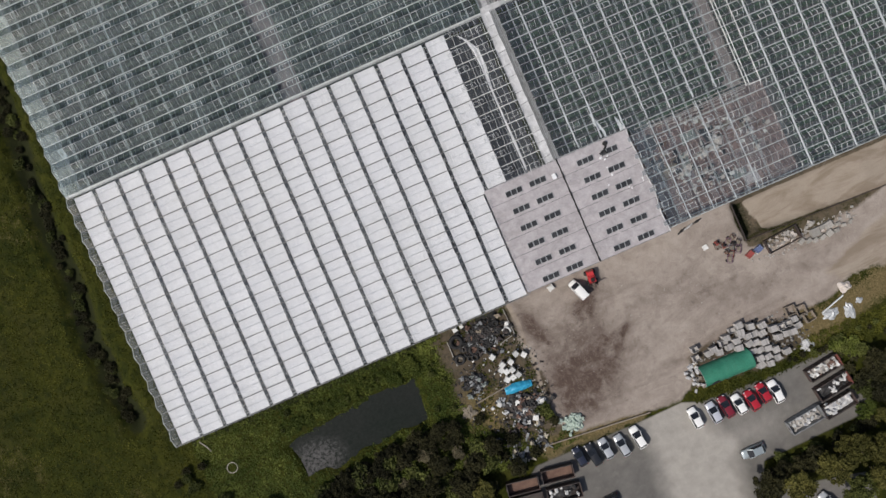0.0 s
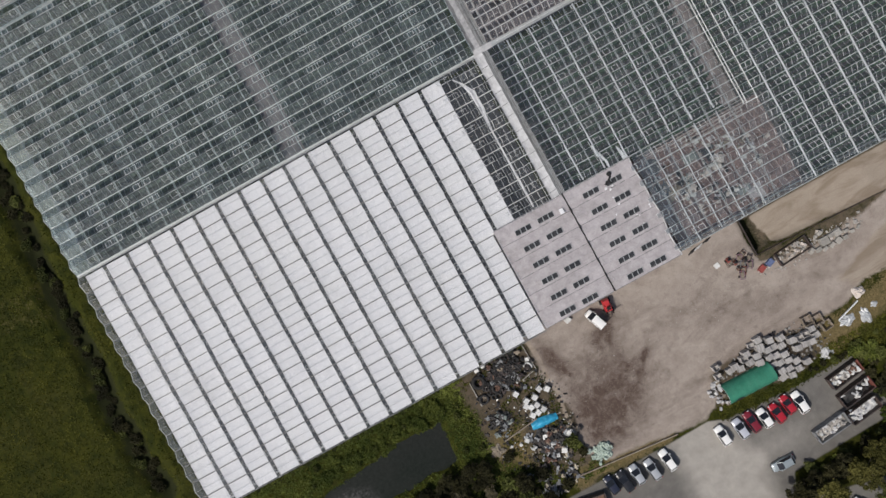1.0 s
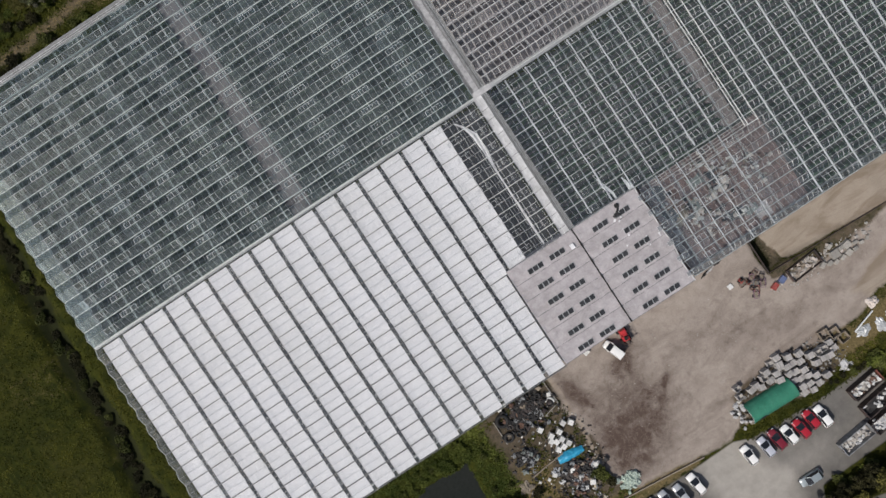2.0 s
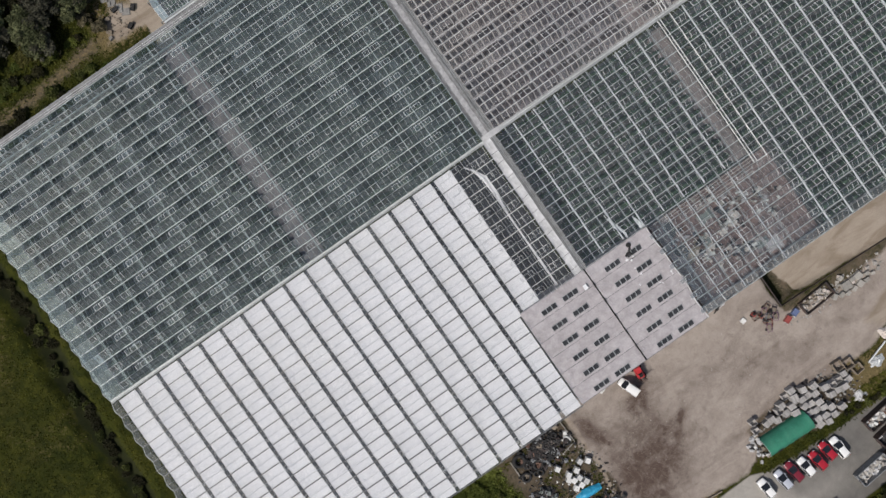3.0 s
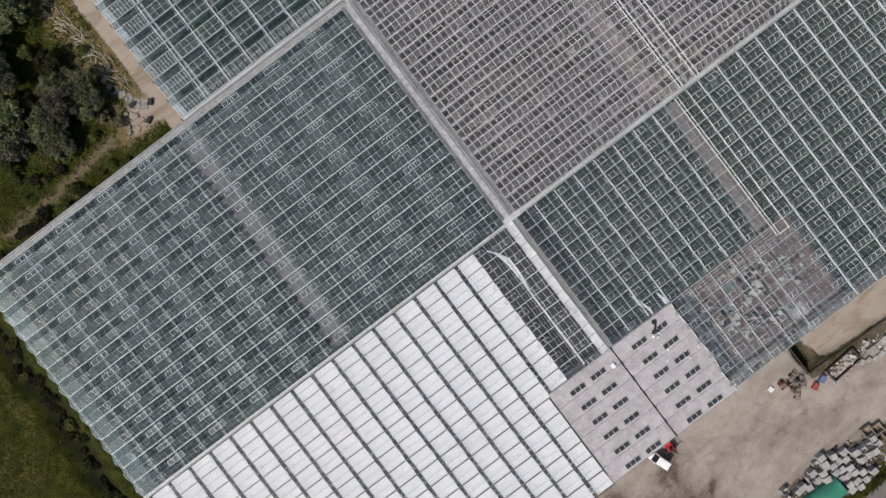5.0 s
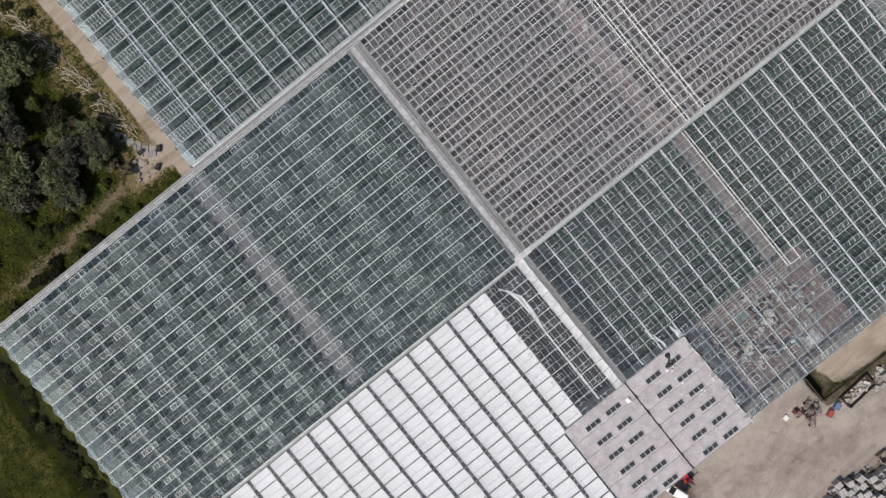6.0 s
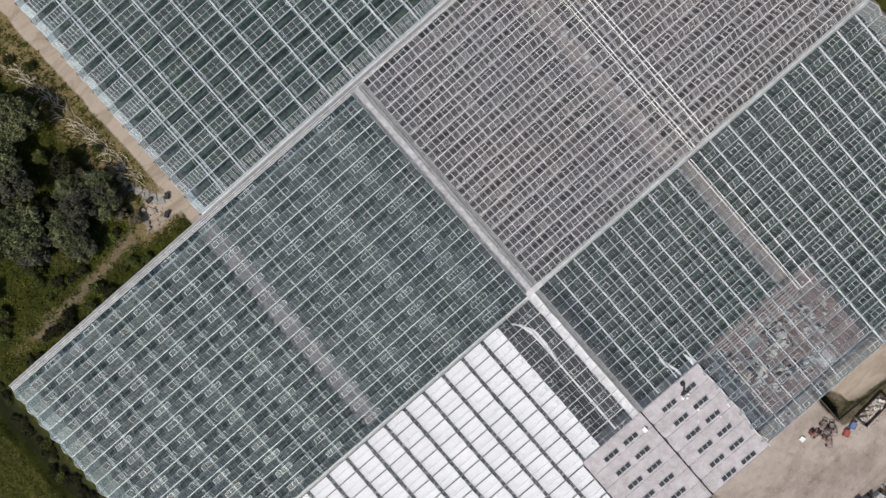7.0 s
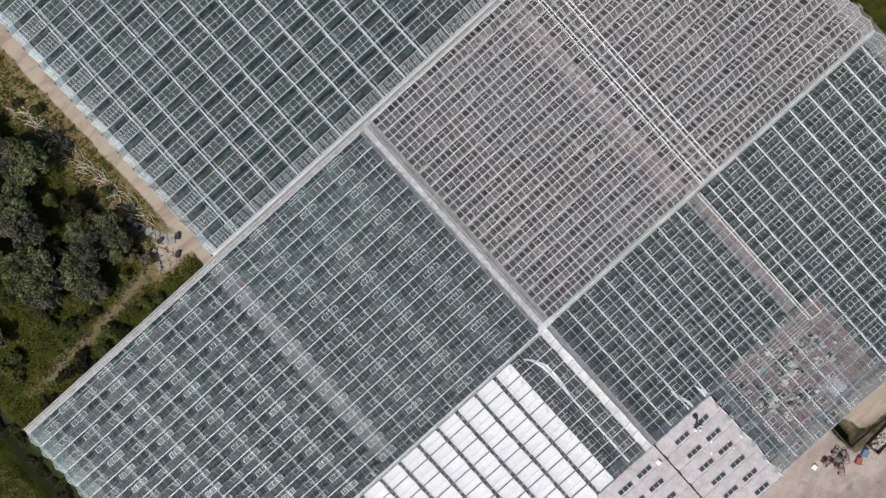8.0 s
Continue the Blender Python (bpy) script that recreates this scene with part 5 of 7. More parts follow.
# ---- vehicles ----
def car(x, y, turn, paint, label, length=4.3, width=1.78, height=1.48, van=False, group="parked cars"):
    """A car whose front points to its local +y."""
    z0 = ground_z(x, y)
    length, width = length * 0.95, width * 0.97
    root = thing("van" if van else "car", pose(x, y, z0, 0, 0, turn), label, "van" if van else "car", group)
    h, w = length / 2, width / 2
    belt = height * (0.60 if not van else 0.55)
    # lower body: stations along the length (y, half width, top height)
    st = [(-h, w * 0.80, belt * 0.78), (-h + 0.10, w * 0.90, belt * 0.95), (-h + 0.5, w * 0.98, belt), (0, w, belt), (h * 0.45, w, belt * 0.98), (h - 0.55, w * 0.97, belt * 0.85), (h - 0.16, w * 0.86, belt * 0.76), (h, w * 0.70, belt * 0.58)]
    body = Shape()
    prof = [(-1, 0.22), (-1.0, 0.55), (-0.97, 0.80), (-0.80, 0.97), (-0.4, 1.0), (0.4, 1.0), (0.80, 0.97), (0.97, 0.80), (1.0, 0.55), (1, 0.22)]
    k = len(prof)
    for yy, ww, zz in st:
        for a, b in prof:
            body.v.append((a * ww, yy, max(0.2, b * zz)))
    for i in range(len(st) - 1):
        for q in range(k - 1):
            body.f.append((i * k + q, (i + 1) * k + q, (i + 1) * k + q + 1, i * k + q + 1))
        body.f.append((i * k + k - 1, (i + 1) * k + k - 1, (i + 1) * k, i * k))
    body.f.append(tuple(range(k)))
    body.f.append(tuple(range((len(st) - 1) * k + k - 1, (len(st) - 1) * k - 1, -1)))
    part("body", body, paint, root, smooth=True)
    # cabin
    if van:
        ys = (-h + 0.06, -h + 0.18, h * 0.30, h * 0.66)
    else:
        ys = (-h + 0.22, -h + 0.72, h * 0.10, h * 0.52)
    wb, wt, zb, zt = w * 0.93, w * (0.86 if van else 0.76), belt * 0.96, height
    base = [(-wb, ys[0]), (wb, ys[0]), (wb, ys[3]), (-wb, ys[3])]
    top = [(-wt, ys[1]), (wt, ys[1]), (wt, ys[2]), (-wt, ys[2])]
    B = [Vector((a, b, zb)) for a, b in base]
    T = [Vector((a, b, zt - 0.04)) for a, b in top]
    roof = Shape()

    def rf(u, v):
        x0, yy = (-1 + 2 * u) * wt * 1.01, ys[1] - 0.03 + (ys[2] - ys[1] + 0.06) * v
        return (x0, yy, zt - 0.05 + 0.07 * (1 - (2 * u - 1) ** 2) ** 0.5 * (1 - 0.3 * (2 * v - 1) ** 2))
    roof.grid(rf, 8, 8)
    roof.grid(lambda u, v: tuple(np.array(rf(1 - u, v)) - (0, 0, 0.04)), 8, 8)
    part("roof", roof, paint, root, smooth=True)
    for nm, (i, j) in (("rear_window", (0, 1)), ("side_window", (1, 2)), ("windscreen", (2, 3)), ("side_window", (3, 0))):
        g = Shape()
        a, b, c, d = B[i], B[j], T[j], T[i]
        n = (b - a).cross(d - a).normalized() * 0.03
        g.solid([tuple(v) for v in (a, b, c, d)], [tuple(v + n) for v in (a, b, c, d)])
        part(nm, g, paint if van and nm in ("rear_window",) else CAR_GLASS, root)
    for i in range(4):
        pil = Shape()
        pil.beam(B[i], T[i], 0.09, 0.09)
        part("pillar", pil, paint, root)
    if van:
        for sx in (-1, 1):
            pil = Shape()
            pil.solid([(sx * wb, ys[0], zb), (sx * wb, h * 0.1, zb), (sx * wt, h * 0.1, zt - 0.05), (sx * wt, ys[1], zt - 0.05)],
                      [(sx * (wb + 0.04), ys[0], zb), (sx * (wb + 0.04), h * 0.1, zb), (sx * (wt + 0.04), h * 0.1, zt - 0.05), (sx * (wt + 0.04), ys[1], zt - 0.05)])
            part("side_panel", pil, paint, root)
    ty, ri = Shape(), Shape()
    ty.tube([(-0.11, 0, 0), (-0.09, 0, 0), (0.09, 0, 0), (0.11, 0, 0)], [0.28, 0.32, 0.32, 0.28], 14)
    ri.tube([(-0.12, 0, 0), (0.12, 0, 0)], 0.19, 10)
    tm, rm = ty.mesh("wheel", BLACK), ri.mesh("rim", RIM)
    for sx in (-1, 1):
        for yy in (-h * 0.60, h * 0.62):
            wv = part("wheel", tm, None, root)
            wv.location = (sx * (w - 0.12), yy, 0.32)
            part("rim", rm, None, wv)
        m = Shape()
        m.box((sx * (w + 0.09), h * 0.36, belt * 1.02), (0.18, 0.12, 0.13), taper=0.8)
        part("wing_mirror", m, paint, root)
        l1, l2 = Shape(), Shape()
        l1.box((sx * w * 0.62, h - 0.14, belt * 0.66), (0.32, 0.22, 0.14), sx * -0.35, taper=0.8)
        l2.box((sx * w * 0.72, -h + 0.10, belt * 0.74), (0.26, 0.14, 0.18), taper=0.85)
        part("headlight", l1, LAMP_CLEAR, root)
        part("tail_light", l2, LAMP_RED, root)
    for yy, nm in ((h - 0.05, "bumper"), (-h + 0.04, "bumper")):
        bp = Shape()
        bp.box((0, yy, 0.38), (width * 0.78, 0.14, 0.22), taper=0.95)
        part(nm, bp, BLACK, root)
    return root


P_WHITE = paint_mat("white_car_paint", (0.78, 0.78, 0.77))
P_SILVER = paint_mat("silver_car_paint", (0.50, 0.52, 0.54), 0.4, 0.35)
P_PALE = paint_mat("pale_silver_car_paint", (0.58, 0.60, 0.66), 0.3, 0.35)
P_RED = paint_mat("red_car_paint", (0.36, 0.010, 0.022))
P_DRED = paint_mat("dark_red_car_paint", (0.17, 0.010, 0.022))
P_NAVY = paint_mat("navy_car_paint", (0.012, 0.016, 0.035))
P_BLACK = paint_mat("black_car_paint", (0.012, 0.013, 0.016))
P_GREYBLUE = paint_mat("grey_green_car_paint", (0.36, 0.41, 0.43), 0.4, 0.35)
car(-16.1, -78.9, 8, P_NAVY, "small dark navy hatchback parked along the kerb", 3.9)
car(-13.7, -79.5, 9, P_BLACK, "black saloon car parked along the kerb", 4.6)
car(-11.2, -79.4, 6, P_SILVER, "silver hatchback parked along the kerb", 4.2)
car(-8.3, -80.0, 7, P_SILVER, "silver estate car parked along the kerb", 4.5)
car(-5.1, -79.8, 8, P_WHITE, "white saloon car at the end of the row", 4.6)
car(5.7, -80.7, 6, P_WHITE, "white hatchback parked apart from the row", 4.2)
car(9.1, -81.1, 7, P_PALE, "pale silver saloon car in the parking row", 4.3)
car(11.5, -81.0, 8, P_DRED, "dark red saloon car in the parking row", 4.5)
car(13.8, -81.5, 7, P_WHITE, "white hatchback in the parking row", 4.1)
car(16.2, -81.8, 9, P_RED, "bright red hatchback in the parking row", 4.2)
car(18.6, -81.3, 8, P_RED, "red compact car in the parking row", 4.0)
car(20.7, -82.0, 4, P_WHITE, "white estate car ending the parking row", 4.6)
car(12.8, -90.3, 90, P_GREYBLUE, "grey-green estate car parked alone", 4.6)
car(21.5, -104.0, 20, P_SILVER, "silver car half hidden by the trees", 4.3)
car(-14.6, -88.4, 96, P_BLACK, "black car beside the skips", 4.3)
car(-4.4, -51.1, 20, P_WHITE, "white van parked before the shed", 4.1, 1.72, 1.85, True, "yard vehicles")


def tractor(x, y, turn):
    root = thing("forklift", pose(x, y, ground_z(x, y), 0, 0, turn), "small red forklift tractor beside the van", "forklift")
    b = Shape()
    b.box((0, 0.1, 0.75), (1.0, 1.9, 0.7), taper=0.9)
    part("body", b, RED_PAINT, root)
    c = Shape()
    c.box((0, 0.55, 1.25), (0.9, 0.8, 0.4), taper=0.75)
    part("counterweight", c, RED_PAINT, root)
    s = Shape()
    s.box((0, -0.35, 1.2), (0.5, 0.5, 0.15)), s.box((0, -0.12, 1.45), (0.5, 0.1, 0.5))
    part("seat", s, BLACK, root)
    for sx in (-1, 1):
        m = Shape()
        m.beam((sx * 0.35, -1.0, 0.2), (sx * 0.35, -1.0, 2.1), 0.12, 0.16)
        part("mast", m, DARK_STEEL, root)
        f = Shape()
        f.beam((sx * 0.3, -1.05, 0.15), (sx * 0.3, -1.6, 0.12), 0.14, 0.06)
        part("fork", f, DARK_STEEL, root)
        g = Shape()
        g.beam((sx * 0.45, 0.3, 1.2), (sx * 0.42, 0.2, 2.0), 0.06, 0.06), g.beam((sx * 0.45, -0.7, 1.0), (sx * 0.42, -0.6, 2.0), 0.06, 0.06)
        part("guard_post", g, BLACK, root)
        for yy, rr in ((-0.7, 0.38), (0.7, 0.32)):
            t = Shape()
            t.tube([(sx * 0.62 - 0.12, yy, rr), (sx * 0.62 + 0.12, yy, rr)], rr, 14)
            part("wheel", t, BLACK, root)
    g = Shape()
    for q in range(4):
        g.beam((-0.42, -0.6 + q * 0.27, 2.02), (0.42, -0.6 + q * 0.27, 2.02), 0.05, 0.05)
    part("overhead_guard", g, BLACK, root)
    return root


tractor(-1.4, -50.0, -5).scale = (1.3, 1.3, 1.2)


def skip(x, y, turn, length, width, mat, fill, label, height=1.3, inside=None):
    root = thing("skip", pose(x, y, ground_z(x, y), 0, 0, turn), label, "skip", "waste skips")
    fl = Shape()
    fl.box((0, 0, 0.12), (length * 0.94, width * 0.94, 0.16))
    part("floor", fl, inside or mat, root)
    for sy in (-1, 1):
        w = Shape()
        w.box((0, sy * (width / 2 - 0.05), height / 2 + 0.05), (length, 0.1, height))
        w.box((0, sy * width / 2, height + 0.05), (length, 0.11, 0.1))
        for q in range(5):
            w.box((-length / 2 + length * (q + 0.5) / 5, sy * (width / 2 + 0.04), height / 2), (0.12, 0.1, height * 0.95))
        part("side_panel", w, mat, root)
    for sx in (-1, 1):
        w = Shape()
        w.box((sx * (length / 2 - 0.05), 0, height / 2 + 0.05), (0.1, width, height))
        w.box((sx * length / 2, 0, height + 0.05), (0.11, width, 0.1))
        part("end_panel", w, RED_STEEL if sx > 0 and 28 < x < 31 and y > -86 else mat, root)
    hk = Shape()
    hk.beam((-length / 2 - 0.1, -0.3, height * 0.8), (-length / 2 - 0.1, 0.3, height * 0.8), 0.08, 0.08)
    part("lifting_bar", hk, DARK_STEEL, root)
    r = random.Random(int(x * 10))
    fill_n, mats = fill
    if fill_n:
        hs = Shape()
        hs.grid(lambda u, v: (-length * 0.46 + length * 0.92 * u, -width * 0.44 + width * 0.88 * v, 0.45 + 0.5 * math.sin(math.pi * u) * math.sin(math.pi * v) + 0.35 * float(noise.noise((u * 6 + x, v * 4, 2)))), 24, 10)
        tagged(single("waste_heap", hs, mats[0], pose(x, y, ground_z(x, y), 0, 0, turn), "mixed rubble heaped in a skip", "waste", "skip contents"), kind="stuff")
        for k in range(fill_n):
            b = Shape()
            b.box((0, 0, 0), (r.uniform(.3, 1.0), r.uniform(.25, .7), r.uniform(.15, .4)), r.random() * 3, (r.uniform(-.4, .4), r.uniform(-.4, .4)), 0.8)
            m = pose(x, y, ground_z(x, y), 0, 0, turn) @ Matrix.Translation((r.uniform(-.43, .43) * length, r.uniform(-.38, .38) * width, 0.85 + r.uniform(0, 0.25)))
            single("waste_piece", b, r.choice(mats), m, "discarded piece lying in a waste skip", "waste", "skip contents")


skip(30.0, -81.3, 8, 6.2, 2.3, DARK_STEEL, (34, [RUBBLE, WHITE_PLASTIC, WHITE_PLASTIC, RUST]), "dark red-brown skip heaped with pale rubble")
skip(30.3, -85.0, 9, 6.4, 2.5, DARK_STEEL, (16, [SCRAP, WHITE_PLASTIC, CLOTH_OLD]), "dark brown skip with a white bag inside")
skip(23.4, -88.6, 7, 6.4, 2.5, GREY_STEEL, (26, [RUBBLE, RUBBLE, CLOTH_OLD, WHITE_PLASTIC]), "grey skip filled with broken concrete")
skip(29.9, -88.5, 8, 6.0, 2.4, DARK_STEEL, (24, [CLOTH_OLD, RUBBLE, WHITE_PLASTIC]), "black skip filled with pale scrap")
skip(-21.0, -80.0, -9, 5.8, 2.3, DARK_STEEL, (0, []), "empty dark skip with a rusty orange floor", inside=RUST)
skip(-27.6, -79.6, -9, 5.8, 2.3, DARK_STEEL, (0, []), "empty dark skip with a brown rusty floor", inside=RUST)
skip(-21.2, -83.6, -9, 6.2, 2.6, DARK_STEEL, (14, [SCRAP, WHITE_PLASTIC, WHITE_PLASTIC]), "dark skip with white bags in it")
skip(-28.0, -82.5, -9, 6.0, 2.4, DARK_STEEL, (0, []), "empty dark brown skip")


# ---- yard clutter ----
def hall():
    root = thing("storage_tunnel", pose(14.3, -74.6, ground_z(14.3, -74.6), 0, 0, -1), "green tarpaulin storage tunnel with arched roof", "storage tunnel")
    L, R = 9.4, 1.95
    c = Shape()

    def fn(u, v):
        a = math.pi * v
        rib = 0.014 * math.cos(u * 6 * 2 * math.pi) + 0.03 * float(noise.noise((u * 5, v * 4, 7)))
        return (-L / 2 + L * u, -math.cos(a) * (R + rib), math.sin(a) * (R + rib) * 1.05)
    c.grid(fn, 48, 16)
    c.grid(lambda u, v: tuple(np.array(fn(1 - u, v)) * (1, 0.985, 0.985)), 48, 16)
    part("tarpaulin", c, GREEN_TARP, root, smooth=True)
    for q in range(7):
        h = Shape()
        h.tube([(-L / 2 + L * q / 6, -math.cos(a) * R * 0.97, math.sin(a) * R * 1.01) for a in np.linspace(0, math.pi, 13)], 0.04, 6)
        part("hoop", h, ALU, root)
    e = Shape()
    e.solid([(L / 2, -math.cos(a) * R * 0.99, math.sin(a) * R * 1.03) for a in np.linspace(0, math.pi, 13)], [(L / 2 + 0.05, -math.cos(a) * R * 0.99, math.sin(a) * R * 1.03) for a in np.linspace(0, math.pi, 13)])
    part("end_sheet", e, GREEN_TARP, root)
    # black sheet laid on the arch, painting the shade inside a torn opening
    f = Shape()
    f.grid(lambda u, v: (-L / 2 + 0.7 + 1.7 * u + 0.3 * v, -math.cos(0.45 + 0.5 * v * (0.6 + 0.4 * math.sin(3.0 * u))) * (R + 0.06), math.sin(0.45 + 0.5 * v * (0.6 + 0.4 * math.sin(3.0 * u))) * (R + 0.06) * 1.05), 8, 5)
    part("torn_flap", f, BLACK, root, "black sheet in place of the torn opening's dark inside")


hall()
yr = random.Random(21)


def crate_box(mat, sx, sy, sz, name, label, cat, x, y, rz, z=None, group="", tilt=0.0):
    """A boarded crate: tray with a frame and a sunk lid."""
    z = ground_z(x, y) if z is None else z
    root = thing(name, pose(x, y, z, tilt, tilt * 0.6, rz), label, cat, group)
    b = Shape()
    b.box((0, 0, sz * 0.45), (sx * 0.94, sy * 0.94, sz * 0.9), taper=0.98)
    part("body", b, mat, root)
    rim = Shape()
    for q in (-1, 1):
        rim.box((0, q * sy * 0.47, sz * 0.9), (sx, sy * 0.07, sz * 0.22))
        rim.box((q * sx * 0.47, 0, sz * 0.9), (sx * 0.07, sy * 0.86, sz * 0.22))
    part("rim", rim, mat, root)
    return root


CRATES = [(19.2, -68.3), (17.8, -68.8), (19.0, -69.5), (16.2, -69.5), (15.4, -70.2), (17.7, -70.8), (21.0, -69.3), (20.0, -70.8), (21.3, -70.9), (19.7, -72.1)]
CRATES += [(18.8, -70.1), (23.1, -70.0), (22.6, -71.3), (22.3, -72.9), (20.9, -72.5), (19.9, -73.7), (21.1, -74.0), (22.5, -74.2), (24.6, -71.3), (26.0, -71.6)]
CRATES += [(24.9, -73.1), (26.3, -73.0), (27.6, -73.1), (27.3, -71.5), (28.7, -71.2), (29.0, -72.6), (23.7, -75.0), (23.4, -76.4), (21.8, -75.5), (20.4, -75.2)]
CRATES += [(20.3, -76.6), (21.8, -76.9), (10.3, -69.2), (10.0, -70.8), (12.4, -70.9), (14.3, -71.5), (16.2, -71.3), (17.7, -72.1), (13.4, -70.6), (25.3, -76.0)]
slat_me = Shape()
slat_me.box((0, 0, 0), (0.285, 1.22, 0.03))
slat_me = slat_me.mesh("slat", CRATE_WOOD)


def crate(x, y, rz, open_top, h):
    """A boarded field crate, its lid of five slats or its inside open."""
    z = ground_z(x, y)
    root = thing("crate", pose(x, y, z, yr.gauss(0, 1.6), yr.gauss(0, 1.6), rz), "open weathered wooden field crate in the stacked heap" if open_top else "boarded weathered wooden field crate in the stacked heap", "crate", "stacked crates")
    w, d = yr.uniform(1.14, 1.34), yr.uniform(0.98, 1.12)
    body = Shape()
    for q in (-1, 1):
        body.box((0, q * (d / 2 - 0.03), h / 2), (w, 0.05, h))
        body.box((q * (w / 2 - 0.03), 0, h / 2), (0.05, d - 0.12, h))
    body.box((0, 0, h * (0.35 if open_top else 0.7)), (w - 0.1, d - 0.1, 0.04))
    part("body", body, CRATE_WOOD, root)
    if not open_top:
        for q in range(5):
            o = part("slat", slat_me, None, root)
            o.location = (-w / 2 + w * (q + 0.5) / 5, yr.gauss(0, 0.02), h + 0.02)
            o.scale = (w / 1.5, d / 1.22, 1)


for k, (x, y) in enumerate(CRATES):
    crate(x, y, -2 + yr.gauss(0, 6), k in (1, 4, 19, 23, 32, 33), yr.uniform(0.8, 1.5))
for x, y, rz in ((30.5, -70.3, 2), (31.5, -72.0, 8), (28.8, -69.6, 0)):
    root = thing("empty_frame", pose(x, y, ground_z(x, y), 0, 0, rz), "empty dark timber crate frame without lid", "crate", "open crates")
    for q in (-1, 1):
        a, b = Shape(), Shape()
        a.box((0, q * 0.8, 0.45), (1.8, 0.1, 0.9))
        b.box((q * 0.85, 0, 0.45), (0.1, 1.5, 0.9))
        part("side_board", a, TIMBER, root), part("end_board", b, TIMBER, root)
for k in range(30):
    b = Shape()
    b.box((0, 0, 0.25), (yr.uniform(.4, 1.1), yr.uniform(.3, .7), yr.uniform(.3, .6)), yr.random() * 3, (yr.gauss(0, .2), yr.gauss(0, .2)), 0.8)
    b.box((0.1, 0.1, 0.5), (yr.uniform(.2, .6), yr.uniform(.1, .4), 0.2), yr.random() * 3, (yr.gauss(0, .4), 0), 0.8)
    x, y = yr.uniform(7.3, 9.6), yr.uniform(-77.0, -71.5)
    single("rubbish_bag", b, yr.choice([WHITE_PLASTIC, RUBBLE, CLOTH_OLD, TIMBER, CLOTH_OLD, SCRAP]), pose(x, y, ground_z(x, y)), "pale rubbish heaped at the tunnel end", "rubbish", "rubbish heap")

# white liquid containers
for x, y in ((-19.3, -57.2), (-18.0, -57.9), (-22.3, -58.1), (-20.7, -58.2), (-22.1, -59.5), (-21.0, -59.6), (-22.5, -60.9), (-21.4, -60.9), (-20.3, -60.8), (-23.4, -56.1), (-22.8, -58.9)):
    rz = yr.uniform(15, 40)
    root = thing("liquid_container", pose(x, y, ground_z(x, y), 0, 0, rz), "white cube-shaped plastic liquid container", "container", "white containers")
    b = Shape()
    b.box((0, 0, 0.62), (1.0, 0.95, 0.95), taper=0.94)
    part("tank", b, WHITE_PLASTIC, root)
    p = Shape()
    p.box((0, 0, 0.08), (1.1, 1.0, 0.14))
    part("pallet", p, TIMBER, root)
    c = Shape()
    c.tube([(0.1, 0, 1.08), (0.1, 0, 1.13)], 0.06, 8)
    part("cap", c, GREY_STEEL, root)
    for q in range(4):
        for s in (-1, 1):
            bar = Shape()
            bar.beam((-0.5 + q / 3, s * 0.49, 0.14), (-0.5 + q / 3, s * 0.49, 1.1), 0.03, 0.03)
            part("cage_bar", bar, ALU, root)
tp = Shape()


def tarp_fn(u, v):
    return (-2.5 + 5.0 * u, (-0.85 + 1.7 * v) * (0.75 + 0.35 * math.sin(u * 3.0 + 0.4)), 0.15 + 0.75 * math.sin(math.pi * v) * (0.5 + 0.5 * math.sin(math.pi * u)) + 0.16 * float(noise.noise((u * 7, v * 4, 3))))


tp.grid(tarp_fn, 40, 14)
tp.grid(lambda u, v: tuple(np.array(tarp_fn(1 - u, v)) * (1, 1, 0) + (0, 0, 0.0)), 40, 14)
single("tarpaulin", tp, BLUE_TARP, pose(-21.2, -63.0, ground_z(-21.2, -63.0), 0, 0, -6), "crumpled bright blue tarpaulin over a low pile", "tarpaulin", smooth=True)
bm = Shape()
bm.beam((-29.2, -62.8, 0.25), (-22.2, -61.9, 0.35), 0.25, 0.2)
single("timber_beam", bm, TIMBER, pose(0, 0, 0), "long pale timber beam on the ground", "beam")


def tyre(x, y, z, r, tilt):
    t = Shape()
    t.tube([(math.cos(a) * r, math.sin(a) * r, 0) for a in np.linspace(0, 2 * math.pi, 17)[:-1]], r * 0.36, 8, True)
    ob = single("tyre", t, BLACK, pose(x, y, z + r * 0.36, tilt[0], tilt[1], 0), "old black tyre lying in the scrap heap", "tyre", "scrap tyres", smooth=True)


for k in range(16):
    x, y = yr.gauss(-23.8, 2.4), yr.gauss(-52.2, 1.8)
    x, y = min(-18.2, max(-29.6, x)), min(-48.8, max(-56.0, y))
    tyre(x, y, ground_z(x, y) + yr.uniform(0, 0.35), yr.uniform(0.28, 0.55), (yr.gauss(0, 14), yr.gauss(0, 14)))
for x, y, r in ((-28.3, -51.1, 1.0), (-28.9, -54.3, 0.75), (-22.7, -51.6, 0.75), (-25.8, -53.6, 0.8), (-22.3, -53.4, 0.7), (-27.4, -52.5, 0.7), (-24.4, -50.6, 0.6), (-25.2, -51.8, 0.7), (-20.8, -51.0, 0.6), (-23.4, -54.6, 0.55)):
    tyre(x, y, ground_z(x, y), r, (3, 4))


